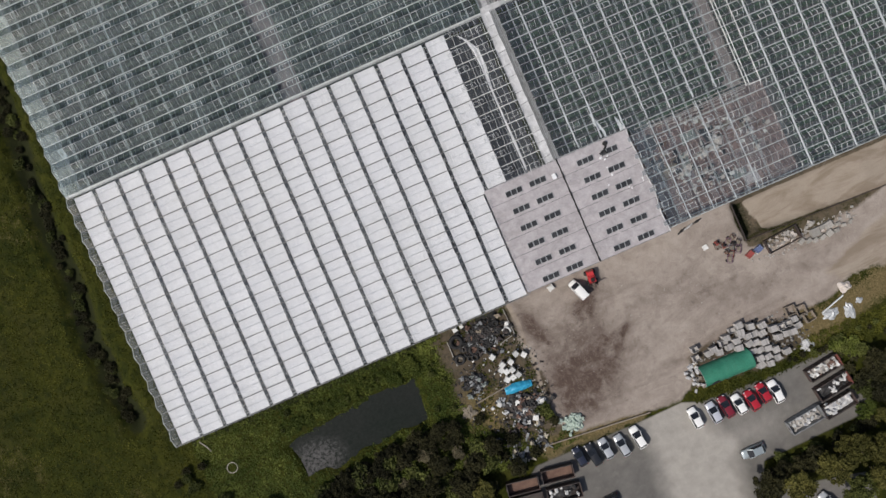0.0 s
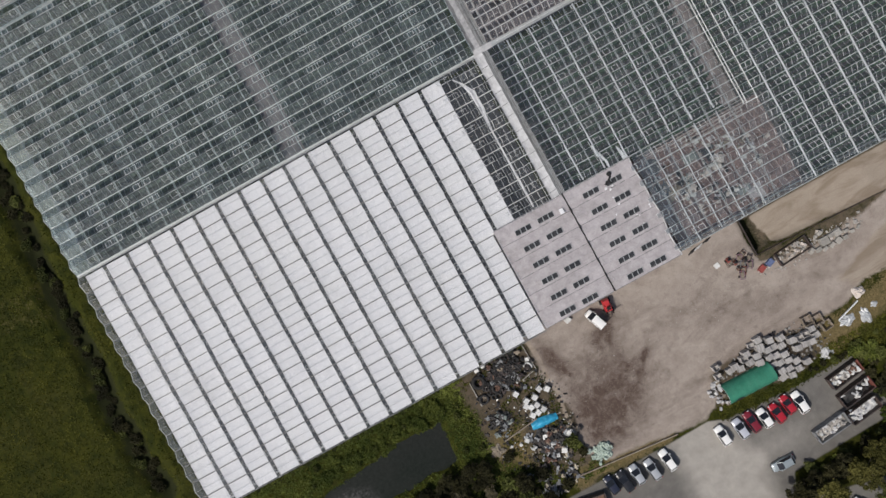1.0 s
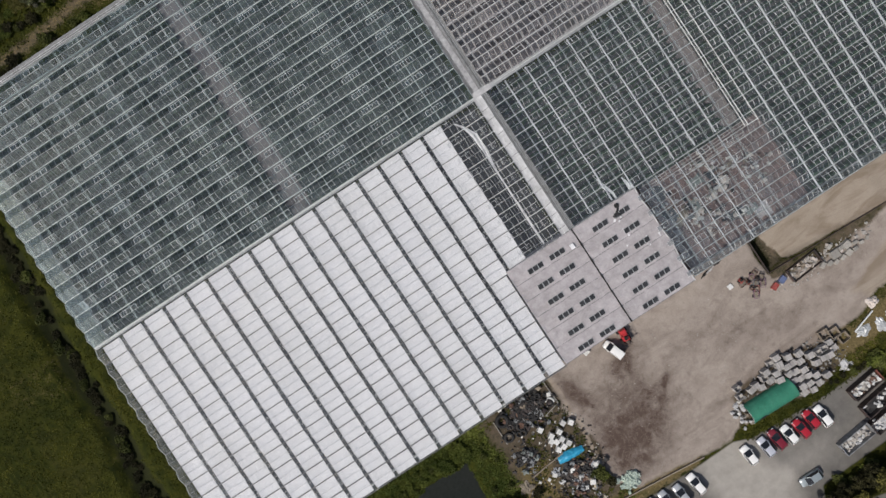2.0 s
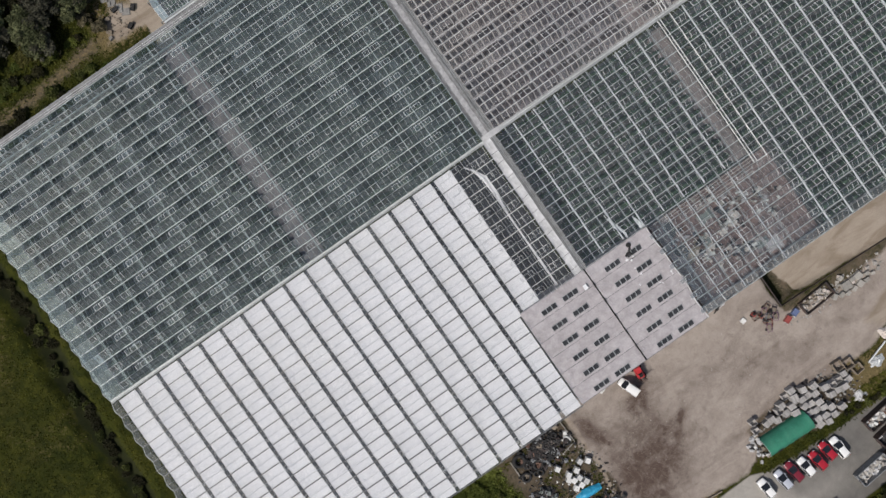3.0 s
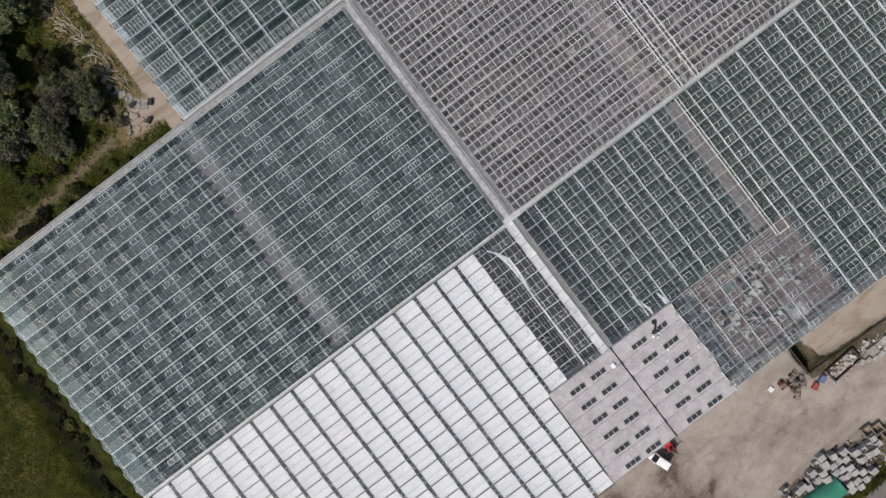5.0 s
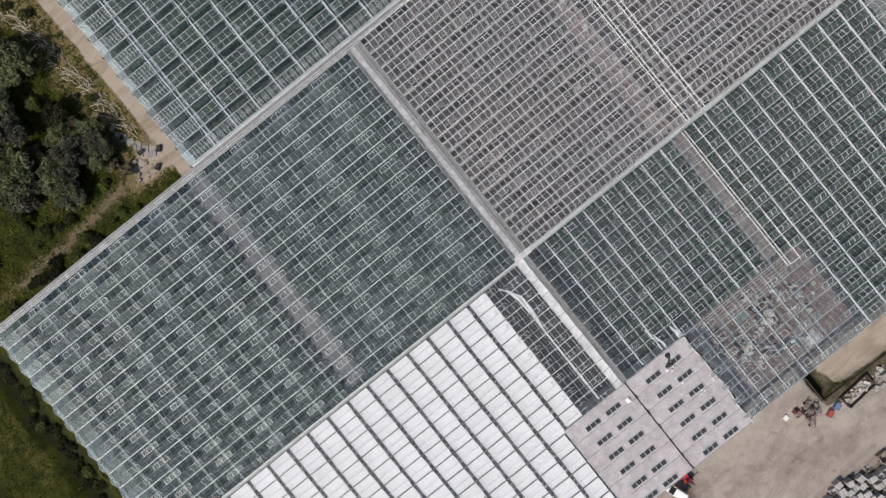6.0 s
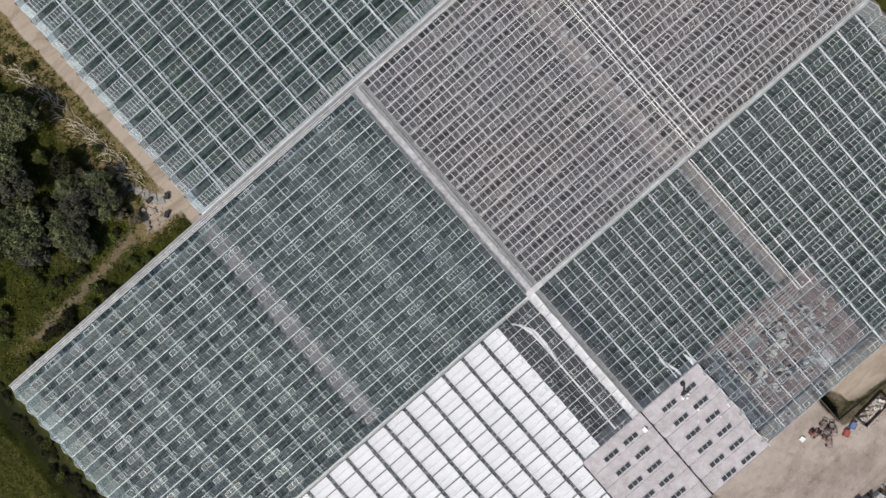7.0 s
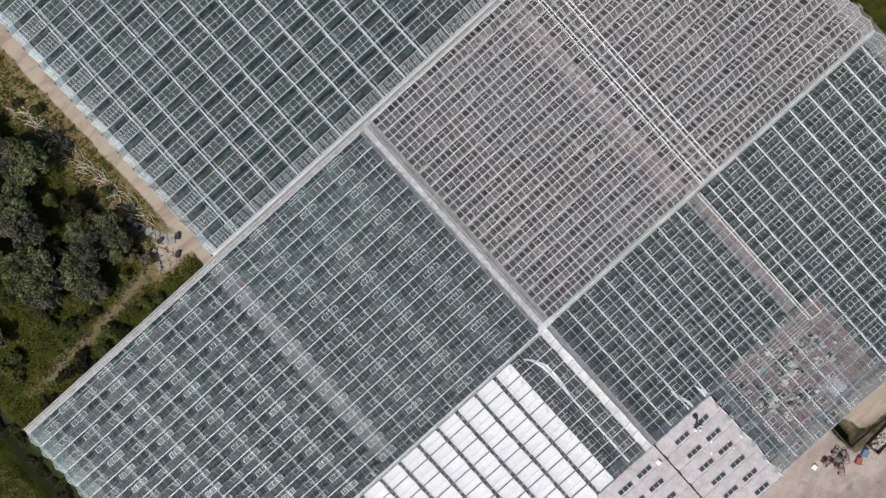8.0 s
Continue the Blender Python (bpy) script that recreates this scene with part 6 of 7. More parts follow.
def crumple(name, label, cat, x, y, rx, ry, h, mat, seed, nu=22, kind=""):
    sh = Shape()

    def fn(u, v):
        a, rr = 2 * math.pi * u, v
        q = 0.75 + 0.5 * float(noise.noise((math.cos(a) * 1.5, math.sin(a) * 1.5, seed)))
        px, py = math.cos(a) * rr * rx * q, math.sin(a) * rr * ry * q
        return (px, py, h * (1 - rr ** 2) * (0.6 + 0.9 * abs(float(noise.noise((px * 1.6, py * 1.6, seed))))) + (0.25 * float(noise.noise((px * 3, py * 3, seed))) * h if rr < 0.98 else -0.15))
    sh.grid(fn, nu * 2, 14)
    return single(name, sh, mat, pose(x, y, ground_z(x, y)), label, cat, kind=kind)


crumple("scrap_heap", "low heap of black plastic and metal scrap", "scrap", -23.8, -52.0, 4.6, 2.9, 0.55, SCRAP, 31, 36, "stuff")
crumple("scrap_heap", "heap of dark hoses and scrap", "scrap", -28.2, -59.0, 2.7, 2.1, 0.9, SCRAP, 33, 26, "stuff")
crumple("scrap_heap", "wide heap of mixed metal scrap", "scrap", -21.6, -67.0, 5.0, 3.6, 0.7, SCRAP, 35, 36, "stuff")


def scrap_piece(x, y, h, mats, label, s0=0.4, s1=1.6, group="scrap heap"):
    b = Shape()
    for q in range(3):
        b.box((yr.uniform(-.3, .3), yr.uniform(-.3, .3), yr.uniform(.1, .3)), (yr.uniform(s0, s1), yr.uniform(.08, .5), yr.uniform(.08, .3)), yr.random() * 3.1, (yr.gauss(0, .2), yr.gauss(0, .2)), 0.85)
    lo = min(v[2] for v in b.v)
    single("scrap_piece", b, yr.choice(mats), pose(x, y, ground_z(x, y) - lo + h), label, "scrap", group)


for k in range(130):
    x, y = yr.gauss(-23.5, 2.1), yr.gauss(-52.0, 1.4)
    scrap_piece(min(-18.0, max(-29, x)), min(-48.6, max(-56, y)), yr.uniform(-0.05, 0.3), [SCRAP, BLACK, BLACK, DARK_STEEL, GREY_STEEL, BLACK, DARK_STEEL, SCRAP, DARK_STEEL, TIMBER, BLACK, BLACK, RUST], "black plastic and metal scrap in a heap", 0.3, 1.3)
for k in range(50):
    x, y = yr.gauss(-28.2, 1.0), yr.gauss(-59.6, 0.9)
    scrap_piece(x, y, yr.uniform(-0.05, 0.4), [SCRAP, BLACK, BLACK, GREY_STEEL, RUST, GREEN_GREY], "dark hoses and scrap in a heap", 0.3, 1.0)
for k in range(95):
    x, y = yr.gauss(-21.6, 1.9), yr.gauss(-67.0, 1.5)
    scrap_piece(x, y, yr.uniform(-0.05, 0.4), [SCRAP, BLACK, BLACK, RUST, TIMBER, GREY_STEEL, FOIL, SCRAP, RUST, WHITE_PLASTIC], "mixed metal and plastic scrap in a heap", 0.3, 1.1)
for k in range(45):
    x, y = yr.gauss(-24.0, 2.8), yr.gauss(-73.0, 1.6)
    scrap_piece(x, y, -0.03, [GREY_STEEL, SCRAP, GREY_STEEL, DEAD, SCRAP], "grey scrap wire and sheets among weeds", 0.3, 1.2)
for x, y, s in ((-25.6, -64.6, 0.9), (-20.5, -69.3, 1.1), (-18.3, -66.9, 1.0), (-27.0, -64.8, 0.6), (-28.6, -64.3, 0.5), (-22.0, -69.6, 0.8), (-21.9, -67.6, 0.9), (-8.7, -48.9, 1.1), (-27.6, -49.0, 0.9), (-26.3, -48.9, 0.7), (-18.6, -51.6, 0.8)):
    b = Shape()
    b.box((0, 0, s * 0.3), (s * 1.1, s, s * 0.6), taper=0.8)
    b.box((s * 0.2, 0, s * 0.6), (s * 0.5, s * 0.6, s * 0.2), 0.4, taper=0.8)
    single("white_tub", b, WHITE_PLASTIC, pose(x, y, ground_z(x, y), 0, 0, yr.uniform(0, 90)), "white plastic tub standing on the ground", "tub", "white tubs")


sh = Shape()
sh.grid(lambda u, v: (-1.9 + 3.8 * u, -0.55 + 1.1 * v + 0.1 * math.sin(u * 7), 0.12 + 0.06 * abs(math.sin(u * 11 + v * 4))), 16, 6)
sh.grid(lambda u, v: (1.9 - 3.8 * u, -0.55 + 1.1 * v + 0.1 * math.sin((1 - u) * 7), 0.05), 16, 6)
single("plastic_sheet", sh, BLACK, pose(-21.5, -49.2, ground_z(-21.5, -49.2) + 0.02, 0, 0, 4), "black plastic sheet lying by the scrap heap", "sheet")
# remains of low walls round the scrap
for xa, ya, xb, yb in ((-29.8, -50.4, -29.8, -55.2), (-18.2, -49.0, -18.0, -53.9), (-18.0, -53.9, -21.2, -54.6)):
    w = Shape()
    w.beam((xa, ya, 0.15), (xb, yb, 0.15), 0.14, 0.3)
    single("low_kerb", w, CONCRETE, pose(0, 0, 0), "low broken concrete edging round the scrap", "edging", "scrap edging")
cw = Shape()
cw.tube([(math.cos(a) * 0.75, math.sin(a) * 0.75, 0.55) for a in np.linspace(-0.6, 2.6, 14)], 0.22, 8)
single("drain_ring", cw, WHITE_PLASTIC, pose(-19.2, -52.9, ground_z(-19.2, -52.9) - 0.3), "white half ring of plastic by the scrap", "ring", smooth=True)
crumple("netting_heap", "pale green crumpled netting heap by the fence", "netting", -14.5, -72.7, 2.6, 1.9, 0.9, PALE_NET, 3)
for k in range(60):
    x, y = yr.gauss(-14.5, 0.8), yr.gauss(-72.7, 0.6)
    scrap_piece(x, y, yr.uniform(0.0, 0.35), [PALE_NET], "crumpled pale green plastic netting", 0.3, 0.9, "netting scraps")
crumple("boulder", "large pale beige boulder beside the track", "boulder", 39.5, -69.7, 1.9, 1.3, 1.1, STONE, 8)
crumple("plastic_film", "crumpled silver plastic film on the bank", "film", 35.4, -73.2, 2.0, 1.3, 0.6, FOIL, 12)
crumple("plastic_film", "crumpled grey plastic film on the bank", "film", 38.8, -74.0, 1.3, 2.2, 0.5, FOIL, 14)
crumple("plastic_film", "grey plastic sheet spread on the weeds", "film", 29.3, -76.9, 1.9, 1.2, 0.35, CLOTH_OLD, 19)
crumple("plastic_film", "small white plastic film on the bank", "film", 41.0, -73.0, 0.9, 0.6, 0.3, FOIL, 15)
crumple("earth_heap", "low dull beige earth heap among weeds", "earth", -31.2, -63.8, 1.8, 1.6, 0.4, EARTH, 17)
pl = Shape()
pl.beam((33.9, -72.4, 0.4), (38.5, -70.9, 0.5), 0.2, 0.2)
single("pole", pl, ALU_BRIGHT, pose(0, 0, 0), "long white pole lying on the bank", "pole")

# retaining walls of the sunken bay
wl = Shape()
wl.box((26.75, -51.6, -0.75), (0.12, 7.2, 2.0))
wl.box((44.3, -55.65, -0.5), (35.2, 0.08, 1.3), -0.03)
single("retaining_wall", wl, DARK_STEEL, pose(0, 0, 0), "low dark steel retaining wall of the sunken bay", "wall", kind="structure")
# wall between yard and car park
kb = Shape()
for q in range(16):
    a = (-20.4 + q * 1.2, -74.9 - q * 0.115)
    kb.box((a[0] + 0.6, a[1], 0.18), (1.16, 0.22, 0.4), -0.095)
single("kerb", kb, TIMBER, pose(0, 0, 0), "low dark timber edging along the parking", "kerb", kind="structure")
# machines, frames and slabs by the bay
for x, y, mat in ((21.6, -53.4, FADED_RED), (24.2, -54.7, DARK_STEEL), (22.7, -55.6, RUST), (22.5, -54.4, RED_STEEL)):
    root = thing("garden_machine", pose(x, y, ground_z(x, y), 0, 0, yr.uniform(0, 180)), "small worn machine with wheels and handle", "machine", "yard machines")
    b = Shape()
    b.box((0, 0, 0.5), (0.9, 0.6, 0.45), taper=0.75)
    part("body", b, mat, root)
    e = Shape()
    e.box((0.15, 0, 0.85), (0.4, 0.35, 0.3), taper=0.8)
    part("engine", e, BLACK, root)
    for s in (-1, 1):
        t = Shape()
        t.tube([(0.1, s * 0.38, 0.28), (0.1, s * 0.5, 0.28)], 0.28, 12)
        part("wheel", t, BLACK, root)
        hd = Shape()
        hd.beam((-0.4, s * 0.22, 0.6), (-1.1, s * 0.25, 1.0), 0.05, 0.05)
        part("handlebar", hd, GREY_STEEL, root)
for x, y, rz, mat in ((24.7, -55.9, 60, FADED_PLUM), (22.6, -56.9, 70, FADED_PLUM), (24.2, -53.6, 20, RUST), (21.7, -54.0, 0, RUST), (23.6, -55.2, 75, GREY_STEEL), (23.2, -56.2, 65, RED_STEEL), (25.0, -54.8, 40, DARK_STEEL), (23.5, -53.9, 62, FADED_PLUM)):
    root = thing("yard_trolley", pose(x, y, ground_z(x, y), 0, yr.gauss(0, 4), rz), "worn steel trolley frame with wheels on the yard", "trolley", "yard trolleys")
    for q in (-1, 1):
        a, b = Shape(), Shape()
        a.beam((-0.75, q * 0.42, 0.55), (0.75, q * 0.42, 0.55), 0.1, 0.08)
        b.beam((q * 0.75, -0.42, 0.55), (q * 0.75, 0.42, 0.55), 0.1, 0.08)
        part("side_rail", a, mat, root), part("end_rail", b, mat, root)
        wh = Shape()
        wh.tube([(-0.3, q * 0.48, 0.24), (-0.3, q * 0.58, 0.24)], 0.24, 12)
        part("wheel", wh, BLACK, root)
    dk = Shape()
    dk.box((0.1, 0, 0.5), (0.7, 0.8, 0.05))
    part("deck", dk, TIMBER, root)
    for q in (-1, 1):
        lg = Shape()
        lg.beam((0.6, q * 0.3, 0.0), (0.6, q * 0.3, 0.55), 0.05, 0.05)
        part("leg", lg, mat, root)
crate_box(FADED_RED, 1.3, 0.9, 0.7, "crate", "faded red plastic crate by the track", "crate", 26.2, -57.6, 25, None, "plastic crates")
crate_box(FADED_BLUE, 1.3, 1.0, 0.7, "crate", "blue plastic crate by the track", "crate", 28.0, -57.3, 20, None, "plastic crates")
crate_box(WHITE_PLASTIC, 0.9, 0.9, 0.3, "crate", "pale flat box lying on the yard", "crate", 19.5, -53.3, 10, None, "plastic crates")
root = thing("rubble_bin", pose(32.6, -57.4, ground_z(32.6, -57.4), 0, 0, 5), "low open steel bin filled with pale rubble", "bin")
for q in (-1, 1):
    a, b = Shape(), Shape()
    a.box((0, q * 1.25, 0.4), (6.2, 0.1, 0.8)), b.box((q * 3.1, 0, 0.4), (0.1, 2.5, 0.8))
    part("side_board", a, DARK_STEEL, root), part("end_board", b, DARK_STEEL, root)
for k in range(48):
    b = Shape()
    b.box((0, 0, 0.2), (yr.uniform(.3, .8), yr.uniform(.25, .6), yr.uniform(.25, .6)), yr.random() * 3, (yr.gauss(0, .15), yr.gauss(0, .15)), 0.8)
    x, y = yr.uniform(29.9, 35.3), yr.uniform(-58.3, -56.5)
    single("rubble_piece", b, yr.choice([RUBBLE, RUBBLE, STONE, TIMBER]), pose(x, y, ground_z(x, y) + 0.05), "pale broken rubble inside the low frame", "rubble", "rubble pieces")
for x, y, w in ((35.5, -59.1, 1.1), (36.8, -59.5, 1.0), (37.9, -59.9, 0.9), (39.3, -59.9, 1.0), (40.7, -59.7, 1.2), (42.0, -59.8, 0.9), (38.4, -58.6, 1.7), (39.8, -58.2, 1.1), (41.1, -58.3, 1.4), (38.2, -56.9, 0.9), (42.6, -58.8, 0.8), (43.6, -59.4, 0.7)):
    b = Shape()
    b.box((0, 0, 0.35), (w, w * yr.uniform(.7, .95), 0.7), taper=0.9)
    b.box((0, 0, 0.72), (w * 0.4, w * 0.3, 0.08), taper=0.8)
    single("concrete_block", b, CONCRETE, pose(x, y, ground_z(x, y), 0, yr.gauss(0, 3), yr.gauss(12, 10)), "pale squared concrete block on the bank edge", "block", "bank blocks")
for k in range(9):
    b = Shape()
    b.box((0, 0, 0.25), (yr.uniform(.4, .9), yr.uniform(.3, .6), 0.4), yr.random() * 3, taper=0.85)
    x, y = yr.uniform(36, 47), yr.gauss(-58.4, .8)
    single("rubble_block", b, yr.choice([CONCRETE, STONE, RUBBLE]), pose(x, y, ground_z(x, y)), "pale concrete lump on the bank edge", "rubble", "bank rubble")
for k, (x, y, rz) in enumerate(((16.8, -48.9, 20), (18.2, -48.7, 15), (20.0, -48.4, 10))):
    b = Shape()
    b.tube([(-0.9, 0, 0.15), (0.9, 0, 0.15)], 0.12, 8)
    b.box((0, 0, 0.3), (0.6, 0.4, 0.35), taper=0.8)
    single("pipe_piece", b, [BLACK, CLOTH_OLD, BLACK][k], pose(x, y, 0.02, 0, 0, rz), "length of pipe lying at the greenhouse wall", "pipe", "loose pipes")
rg = Shape()
rg.tube([(math.cos(a) * 0.95, math.sin(a) * 0.95, 0) for a in np.linspace(0, 2 * math.pi, 33)[:-1]], 0.07, 6, True)
single("hoop", rg, STONE, pose(-74.9, -55.9, ground_z(-74.9, -55.9) + 0.12), "pale plastic hoop lying on the grass", "hoop", smooth=True)
dp = Shape()
dp.tube([(-78.5, -49.2, 0.1), (-77.6, -50.6, 0.15), (-77.2, -51.6, 0.12)], 0.09, 6)
single("hose", dp, STONE, pose(0, 0, 0), "short pale hose at the greenhouse corner", "hose")

# rubble and slabs at the north-west corner
for k in range(8):
    b = Shape()
    b.box((0, 0, 0.15), (yr.uniform(.4, 1.8), yr.uniform(.4, 1.0), yr.uniform(.2, .5)), yr.random() * 3, (yr.gauss(0, .1), yr.gauss(0, .1)), 0.85)
    x, y = yr.gauss(-42.5, 1.3), yr.gauss(57.0, 2.6)
    single("rubble_block", b, yr.choice([BLOCK, TIMBER, TIMBER]), pose(x, y, ground_z(x, y)), "weathered lump beside the dirt track", "rubble", "track rubble")
for x, y in ((-38.6, 55.9), (-41.5, 57.4), (-40.8, 53.4)):
    crate_box(BLACK, 1.2, 0.7, 0.5, "crate", "black plastic box on the track edge", "crate", x, y, yr.uniform(0, 60), None, "dark boxes")


# ---- vegetation ----
def leaf_crown(rng, n, rx, ry, rz, z0, leaf, clumps=14):
    """Leaves in uneven clumps round a crown, as numpy quads."""
    cc = rng.normal(size=(clumps, 3))
    cc /= np.linalg.norm(cc, axis=1)[:, None]
    cc[:, 2] = np.abs(cc[:, 2]) * 0.9 - 0.15
    cc *= rng.uniform(0.25, 0.95, (clumps, 1))
    size = rng.uniform(0.10, 0.32, clumps)
    which = rng.integers(0, clumps, n)
    off = rng.normal(size=(n, 3))
    off /= np.linalg.norm(off, axis=1)[:, None]
    off *= (rng.uniform(0, 1, n) ** 0.4 * size[which])[:, None]
    c = (cc[which] + off) * np.array([rx, ry, rz]) + np.array([0, 0, z0])
    u = rng.normal(size=(n, 3))
    u[:, 2] *= 0.5
    u /= np.linalg.norm(u, axis=1)[:, None]
    w = np.cross(u, rng.normal(size=(n, 3)))
    w /= np.linalg.norm(w, axis=1)[:, None]
    s = rng.uniform(0.6, 1.3, (n, 1)) * leaf
    v = np.stack([c - u * s, c + w * s * 0.5, c + u * s, c - w * s * 0.5], 1).reshape(-1, 3)
    return v


def crown_mesh(name, v, mat):
    me = bpy.data.meshes.new(name)
    n = len(v) // 4
    me.from_pydata(v.tolist(), [], np.arange(n * 4).reshape(n, 4).tolist())
    me.materials.append(mat)
    me.update()
    return me


def make_tree(seed, h, r, leaves, mat, label, name="tree", leaf=0.2):
    rng = np.random.default_rng(seed)
    root = thing(name, pose(0, 0, -200), label, name, "trees and shrubs")
    tk = Shape()
    k = rng.uniform(-.3, .3, 4)
    tk.tube([(0, 0, -0.3), (k[0] * .4, k[1] * .4, h * 0.25), (k[0], k[1], h * 0.5), (k[2], k[3], h * 0.8)], [0.05 * h * 0.6, 0.035 * h * 0.6, 0.025 * h * 0.6, 0.02], 7)
    part("trunk", tk, BARK, root)
    nl = 4 if name == "tree" else 2
    for q in range(nl):
        a = q * 6.283 / nl + rng.uniform(0, .6)
        z = h * rng.uniform(0.25, 0.55)
        lb = Shape()
        lb.tube([(0, 0, z), (math.cos(a) * r * 0.4, math.sin(a) * r * 0.4, z + h * 0.12), (math.cos(a) * r * 0.8, math.sin(a) * r * 0.8, z + h * 0.2)], [0.02 * h * 0.5, 0.013 * h * 0.5, 0.01], 5)
        part("limb", lb, BARK, root)
    v = leaf_crown(rng, leaves, r, r, h * 0.40, h * 0.50, leaf, 46)
    part("crown", crown_mesh("crown", v, mat), None, root)
    return root


def plant(proto, x, y, s=1.0, turn=0.0, sz=None):
    m = pose(x, y, ground_z(x, y), 0, 0, turn) @ Matrix.Diagonal((s, s, sz or s, 1))
    return copy_thing(proto, m)


protos = {
    "wood": [make_tree(11, 6.0, 3.4, 9500, LEAF_WOOD, "broad grey-green woodland tree with a rounded crown", leaf=0.17), make_tree(12, 5.4, 3.0, 8500, LEAF_WOOD, "grey-green woodland tree with an uneven crown", leaf=0.17), make_tree(13, 4.8, 2.8, 7500, LEAF_SLATE, "slate-grey thin-leaved woodland tree", leaf=0.16)],
    "grey": [make_tree(8, 4.8, 2.9, 6400, LEAF_GREY, "grey-brown shrubby tree with thin leaves"), make_tree(9, 3.6, 2.5, 5200, LEAF_GREY, "low grey-brown shrub with thin leaves", "shrub")],
    "dark": [make_tree(1, 6.5, 3.2, 7000, LEAF_DARK, "dense dark green tree with uneven crown"), make_tree(2, 5.5, 2.8, 6200, LEAF_DARK, "dark green tree with gaps in its crown")],
    "olive": [make_tree(3, 7.0, 3.4, 7400, LEAF_OLIVE, "tall olive-green tree with sunlit crown"), make_tree(4, 6.0, 3.0, 6400, LEAF_MID, "mid-green tree with clumped leaves")],
    "bush": [make_tree(5, 2.2, 1.8, 1700, LEAF_MID, "low spreading green bush", "bush", 0.22), make_tree(6, 1.8, 1.5, 1400, LEAF_DARK, "low dark green bush", "bush", 0.22), make_tree(7, 1.3, 1.5, 1200, WEED, "low bright green weeds in a clump", "bush", 0.2)]}
vr = random.Random(31)


def scatter(kind, spots, s0=0.85, s1=1.2):
    for x, y in spots:
        plant(vr.choice(protos[kind]), x, y, vr.uniform(s0, s1), vr.uniform(0, 360))


def fill(kind, n, xa, xb, ya, yb, s0, s1, ok=lambda x, y: True):
    k = 0
    for _ in range(n * 12):
        x, y = vr.uniform(xa, xb), vr.uniform(ya, yb)
        if ok(x, y):
            plant(vr.choice(protos[kind]), x, y, vr.uniform(s0, s1), vr.uniform(0, 360))
            k += 1
            if k >= n:
                return


# trees round the car park
scatter("olive", [(16.5, -98.0), (24.0, -97.0), (28.5, -95.5), (33.0, -97.0), (31.0, -101.5), (26.5, -102.5), (37.0, -93.0), (38.5, -100), (35.5, -105), (40, -108)], 0.85, 1.1)
scatter("dark", [(12.5, -95.5), (15.8, -95.0), (19.0, -95.5), (22.0, -95.0), (11.5, -98.5), (38.5, -83.0), (41.5, -86.5), (38.0, -88.5), (43.0, -84.0), (45.0, -84.0), (37.5, -84.5)], 0.7, 0.95)
fill("bush", 12, 33, 46, -81, -77.5, 0.3, 0.55)
fill("bush", 9, 25, 34, -79.0, -77.0, 0.3, 0.5)
fill("dark", 10, 41, 60, -86, -80.5, 0.5, 0.8)
fill("bush", 24, 33.5, 37.5, -93, -78, 0.7, 1.3)
fill("bush", 16, 14, 34, -95.5, -92.5, 0.6, 1.0)
# woodland south of the pond
fill("dark", 60, -62, -27, -86, -65.5, 0.45, 0.75, lambda x, y: not (-33 < x and y > -70) and (y < -66 or x > -47) and not (x > -32 and y < -76))
fill("bush", 40, -62, -27, -76, -62.5, 0.8, 1.4, lambda x, y: y < -64.6 + 1.2 * math.sin(x * 0.3) and not (x > -33 and y > -67))
fill("dark", 46, -58, -31.5, -67.5, -63.2, 0.3, 0.5, lambda x, y: y < -63.9 + 0.05 * (x + 45) and not (x > -34 and y > -66))
fill("grey", 7, -56, -30, -74, -64.5, 0.4, 0.6, lambda x, y: not (x > -34 and y > -67))
scatter("dark", [(-37.5, -74.0), (-51.0, -72.0), (-56.5, -70.5)], 0.6, 0.8)
scatter("olive", [(-34.5, -77.0), (-44.0, -76.0)], 0.6, 0.8)
scatter("bush", [(-18.6, -68.3), (-17.9, -69.6), (-17.7, -71.0), (-30.0, -65.5), (-26.0, -71.0), (-28.5, -73.5), (-23.0, -74.8), (-31.5, -70.0), (-29.5, -69.0)], 0.6, 1.0)
for q in range(34):
    plant(protos["bush"][vr.choice([2, 2, 0])], vr.uniform(-66, -33), vr.uniform(-53.6, -50.2), vr.uniform(0.2, 0.45), vr.uniform(0, 360))
for q in range(46):
    x = vr.uniform(-62, -36)
    plant(protos["bush"][2], x, -52.6 + 0.05 * (x + 50) + vr.gauss(0, 0.7), vr.uniform(0.4, 0.75), vr.uniform(0, 360))
for q in range(18):
    plant(protos["bush"][vr.choice([2, 2, 0])], vr.uniform(-38.5, -32.8), vr.uniform(-66, -50), vr.uniform(0.2, 0.45), vr.uniform(0, 360))
# hedge along the ditch
for q in range(110):
    y = 58 - q * 0.90
    x = np.interp(y, [p[1] for p in DITCH[::-1]], [p[0] for p in DITCH[::-1]])
    if vr.random() < 0.85:
        plant(protos["bush"][vr.choice([0, 1, 1, 1])], float(x) + vr.gauss(0.0, 0.8), y, vr.uniform(0.4, 0.8), vr.uniform(0, 360))
fill("bush", 8, -86, -78, -62, -52, 0.5, 0.9, lambda x, y: x < -77 or y < -57)
fill("dark", 5, -84, -70, -72, -62, 0.5, 0.8)
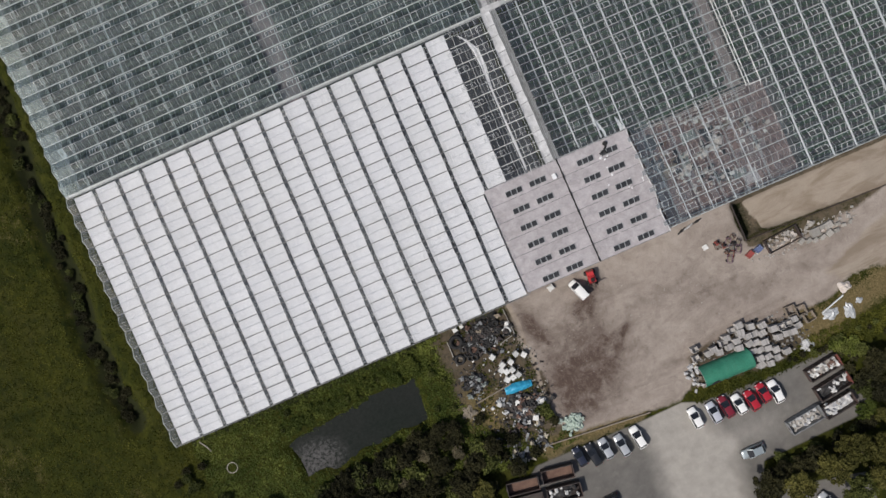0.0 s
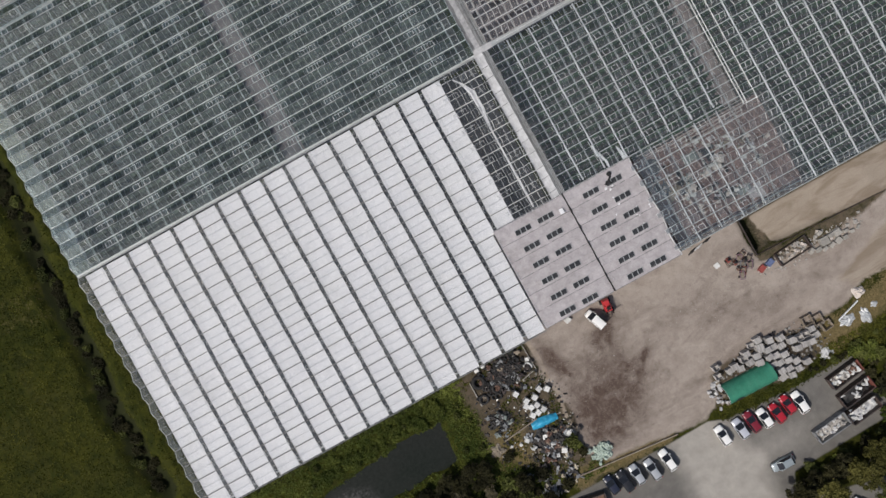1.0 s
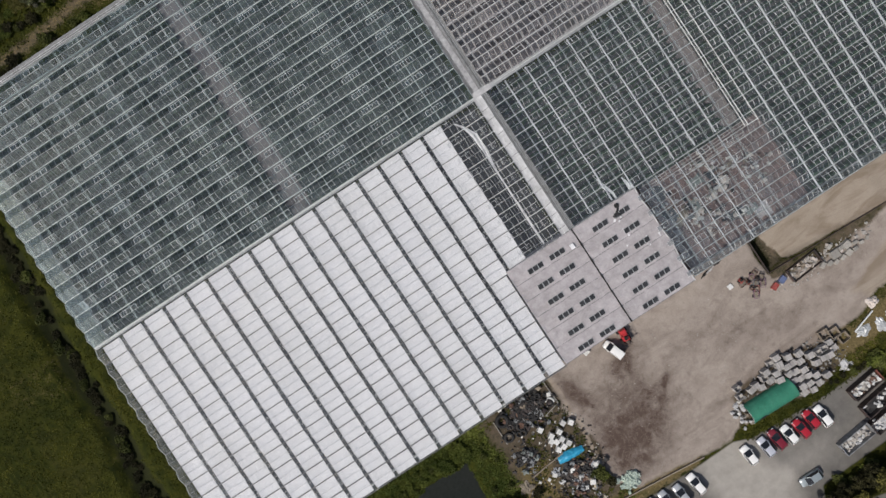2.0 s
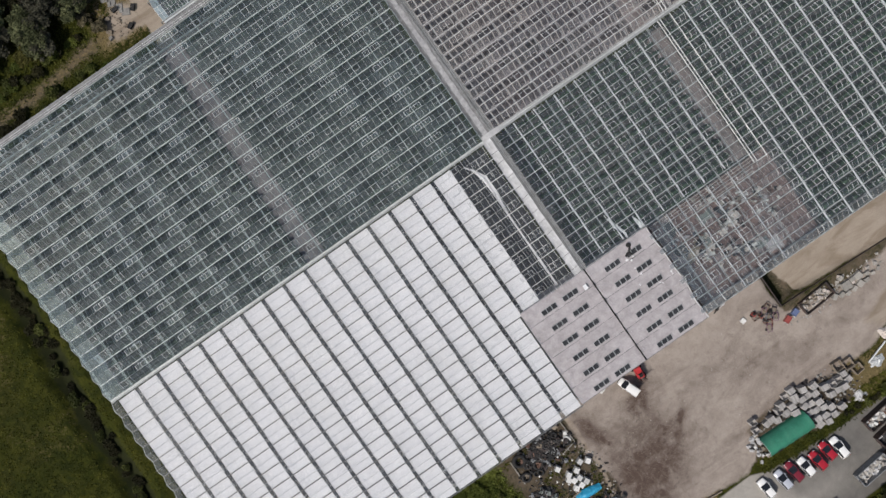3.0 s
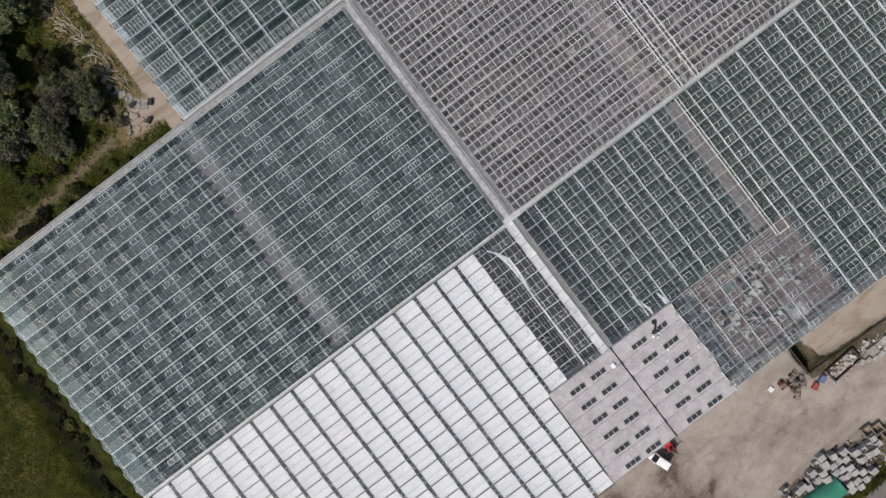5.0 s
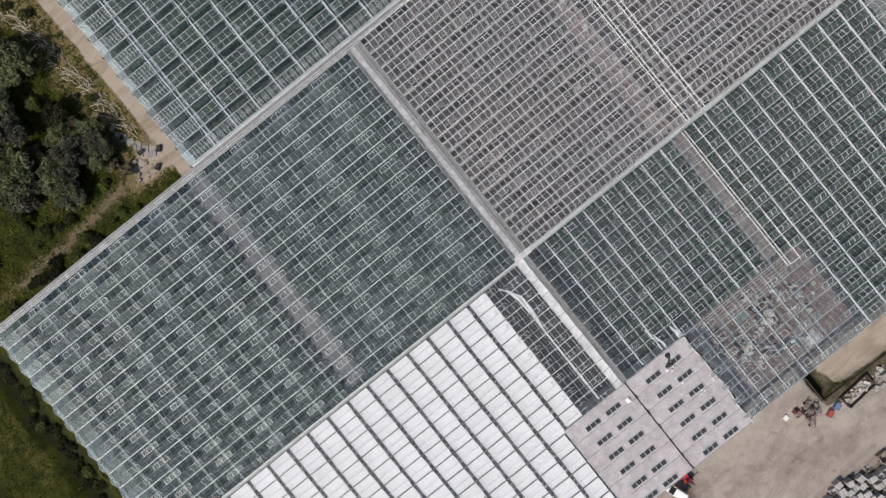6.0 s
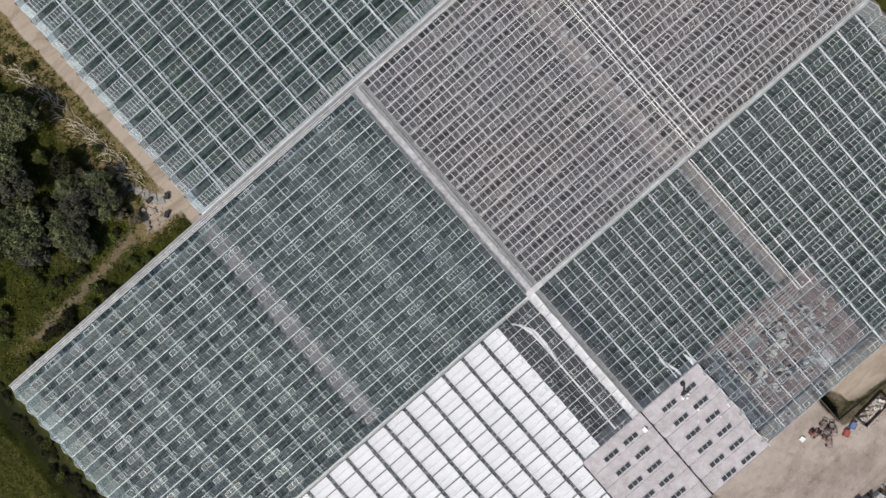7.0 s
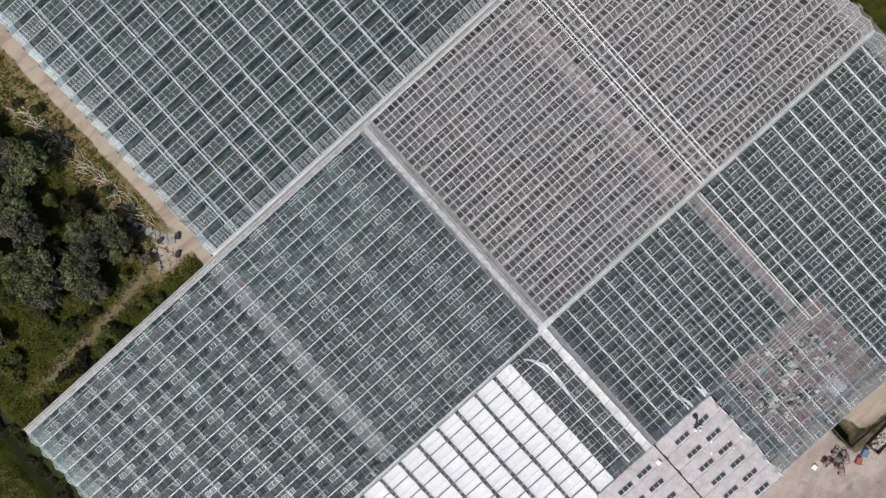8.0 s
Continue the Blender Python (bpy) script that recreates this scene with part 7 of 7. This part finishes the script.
# woodland by the north-west track
fill("wood", 46, -84, -45.5, 56.5, 112, 0.9, 1.5, lambda x, y: x < -47.5 - 0.02 * (y - 56) + (2 if y > 70 else 0) and y > 57.5 + 0.05 * abs(x + 60))
fill("olive", 16, -80, -46, 58, 105, 0.45, 0.8, lambda x, y: x < -48)
fill("bush", 52, -80, -40.5, 48.6, 60, 0.4, 0.9, lambda x, y: (y < 51.6 or y > 55.8) and not (x > -46 and y < 60))
fill("grey", 12, -50, -43.5, 55.5, 70, 0.35, 0.6)
fill("grey", 14, -78, -45.5, 57.5, 108, 0.7, 1.1, lambda x, y: x < -46 and y > 58)
fill("dark", 8, -60, -46, 58, 104, 0.6, 0.9)
fill("wood", 14, -60, -46, 58, 104, 0.7, 1.1)
fill("bush", 9, -45.5, -41.5, 60, 105, 0.35, 0.7)
for group in protos.values():
    for p in group:
        for o in (*p.children_recursive, p):
            bpy.data.objects.remove(o)


def tufts(name, label, n, test, mat, h, seed, spread):
    """Loose blades of grass and weeds as one object."""
    rng = np.random.default_rng(seed)
    pts = []
    xa, xb, ya, yb = spread
    while len(pts) < n:
        x, y = rng.uniform(xa, xb), rng.uniform(ya, yb)
        if test(x, y):
            pts.append((x, y, ground_z(x, y)))
    c = np.repeat(np.array(pts), 6, 0)
    m = len(c)
    c[:, :2] += rng.normal(0, 0.22, (m, 2))
    a = rng.uniform(0, 2 * math.pi, m)
    d = np.stack([np.cos(a), np.sin(a), np.zeros(m)], 1)
    lean = np.stack([-np.sin(a), np.cos(a), np.zeros(m)], 1) * rng.uniform(-2.2, 2.2, (m, 1))
    hh = rng.uniform(0.5, 1.2, (m, 1)) * h
    w = rng.uniform(0.05, 0.16, (m, 1))
    tip = c + lean * hh + np.array([0, 0, 1]) * hh
    v = np.stack([c - d * w, c + d * w, tip + d * w * 0.3, tip - d * w * 0.3], 1).reshape(-1, 3)
    ob = new(name, crown_mesh(name, v, mat))
    tagged(ob, label, "grass", kind="stuff")


def on_grass(x, y):
    i, j = int(np.searchsorted(gx, x)), int(np.searchsorted(gy, y))
    return max(yard_m[i, j], tar_m[i, j], sand_m[i, j], near_house[i, j]) < 0.4 and soil_m[i, j] < 0.6 and Z[i, j] > -0.5


tufts("grass", "rough olive-green meadow grass with seed heads", 22000, on_grass, GRASS, 0.15, 1, (-132, -80, -72, 62))
tufts("weeds", "green weeds round the pond and yard edges", 9000, on_grass, WEED, 0.2, 2, (-80, -14, -76, -48.5))
tufts("weeds", "green weeds growing up through the scrap", 500, lambda x, y: fbm(np.array([x]), np.array([y]), 0.25, 91)[0] > 0.52, GRASS, 0.22, 5, (-31.5, -17.5, -74, -48.8))
tufts("grass", "dry grass by the north-west track", 6000, on_grass, GRASS, 0.25, 3, (-84, -38, 49, 104))
tufts("weeds", "dull green weeds on the bank and verge", 2200, lambda x, y: on_grass(x, y) and not (x > 28 and -75.5 < y < -62), GRASS, 0.17, 4, (7, 62, -80, -56.6))


def litter(name, label, n, cx, cy, rx, ry, mat, s0, s1, seed):
    """Small scattered scraps as one object."""
    r = random.Random(seed)
    sh = Shape()
    for _ in range(n):
        a, q = r.uniform(0, 6.283), r.random() ** 0.6
        x, y, w = cx + math.cos(a) * q * rx, cy + math.sin(a) * q * ry, r.uniform(s0, s1)
        sh.box((x, y, ground_z(x, y) + 0.06), (w, w * r.uniform(.2, .9), w * 0.4), r.random() * 3, (r.gauss(0, .3), r.gauss(0, .3)), 0.8)
    ob = new(name, sh.mesh(name, mat))
    tagged(ob, label, "litter", kind="stuff")


litter("litter", "pale broken litter scattered over the scrap yard", 130, -23.5, -62.0, 8.0, 12.5, RUBBLE, 0.12, 0.4, 1)
litter("litter", "white plastic scraps scattered over the heaps", 55, -22.5, -63.0, 6.5, 12.0, WHITE_PLASTIC, 0.15, 0.5, 12)
litter("litter", "white scraps among the black heap", 30, -23.6, -52.0, 4.5, 3.0, WHITE_PLASTIC, 0.2, 0.6, 13)
litter("litter", "dark scraps scattered over the scrap yard", 420, -23.5, -62.0, 8.5, 13.5, SCRAP, 0.15, 0.6, 2)
litter("litter", "broken grey pieces between the stacked crates", 240, 21.5, -72.8, 11.0, 4.5, BLOCK, 0.15, 0.55, 3)
litter("litter", "dark scraps between the stacked crates", 300, 20.5, -72.8, 11.0, 4.2, SCRAP, 0.2, 0.6, 4)
litter("litter", "pale stones strewn along the bay bank", 150, 36.0, -58.3, 11.0, 1.8, RUBBLE, 0.15, 0.5, 5)
litter("litter", "pale stones strewn beside the dirt track", 130, -42.5, 58.0, 3.0, 6.0, TIMBER, 0.12, 0.4, 6)
litter("litter", "small stones strewn on the open yard", 120, 4.0, -60.0, 20.0, 9.0, RUBBLE, 0.08, 0.2, 7)
br = Shape()
for k in range(190):
    y = vr.choice([vr.uniform(58, 92), vr.gauss(66, 3), vr.gauss(75, 4), vr.gauss(88, 3)])
    x = -40.2 - 0.13 * (y - 60) + vr.gauss(0, 0.75)
    a = vr.gauss(1.85, 0.55)
    L = vr.uniform(0.6, 2.6)
    z = ground_z(x, y)
    br.tube([(x, y, z + 0.1), (x + math.cos(a) * L * 0.5, y + math.sin(a) * L * 0.5, z + 0.3), (x + math.cos(a + .12) * L, y + math.sin(a + .12) * L, z + 0.15)], [0.07, 0.05, 0.02], 4)
sl = Shape()
for q in range(5):
    sl.box((-42.6 + 0.62 * q, 61.5 - 1.35 * q, 0.1), (1.5, 1.25, 0.14), -0.42 + 0.05 * math.sin(q * 3), taper=0.98)
single("concrete_slab", sl, BLOCK, pose(0, 0, 0), "broken grey concrete slab beside the dirt track", "slab")
tagged(new("dead_branches", br.mesh("dead_branches", DEAD)), "bleached dead branches along the path verge", "branches", kind="stuff")
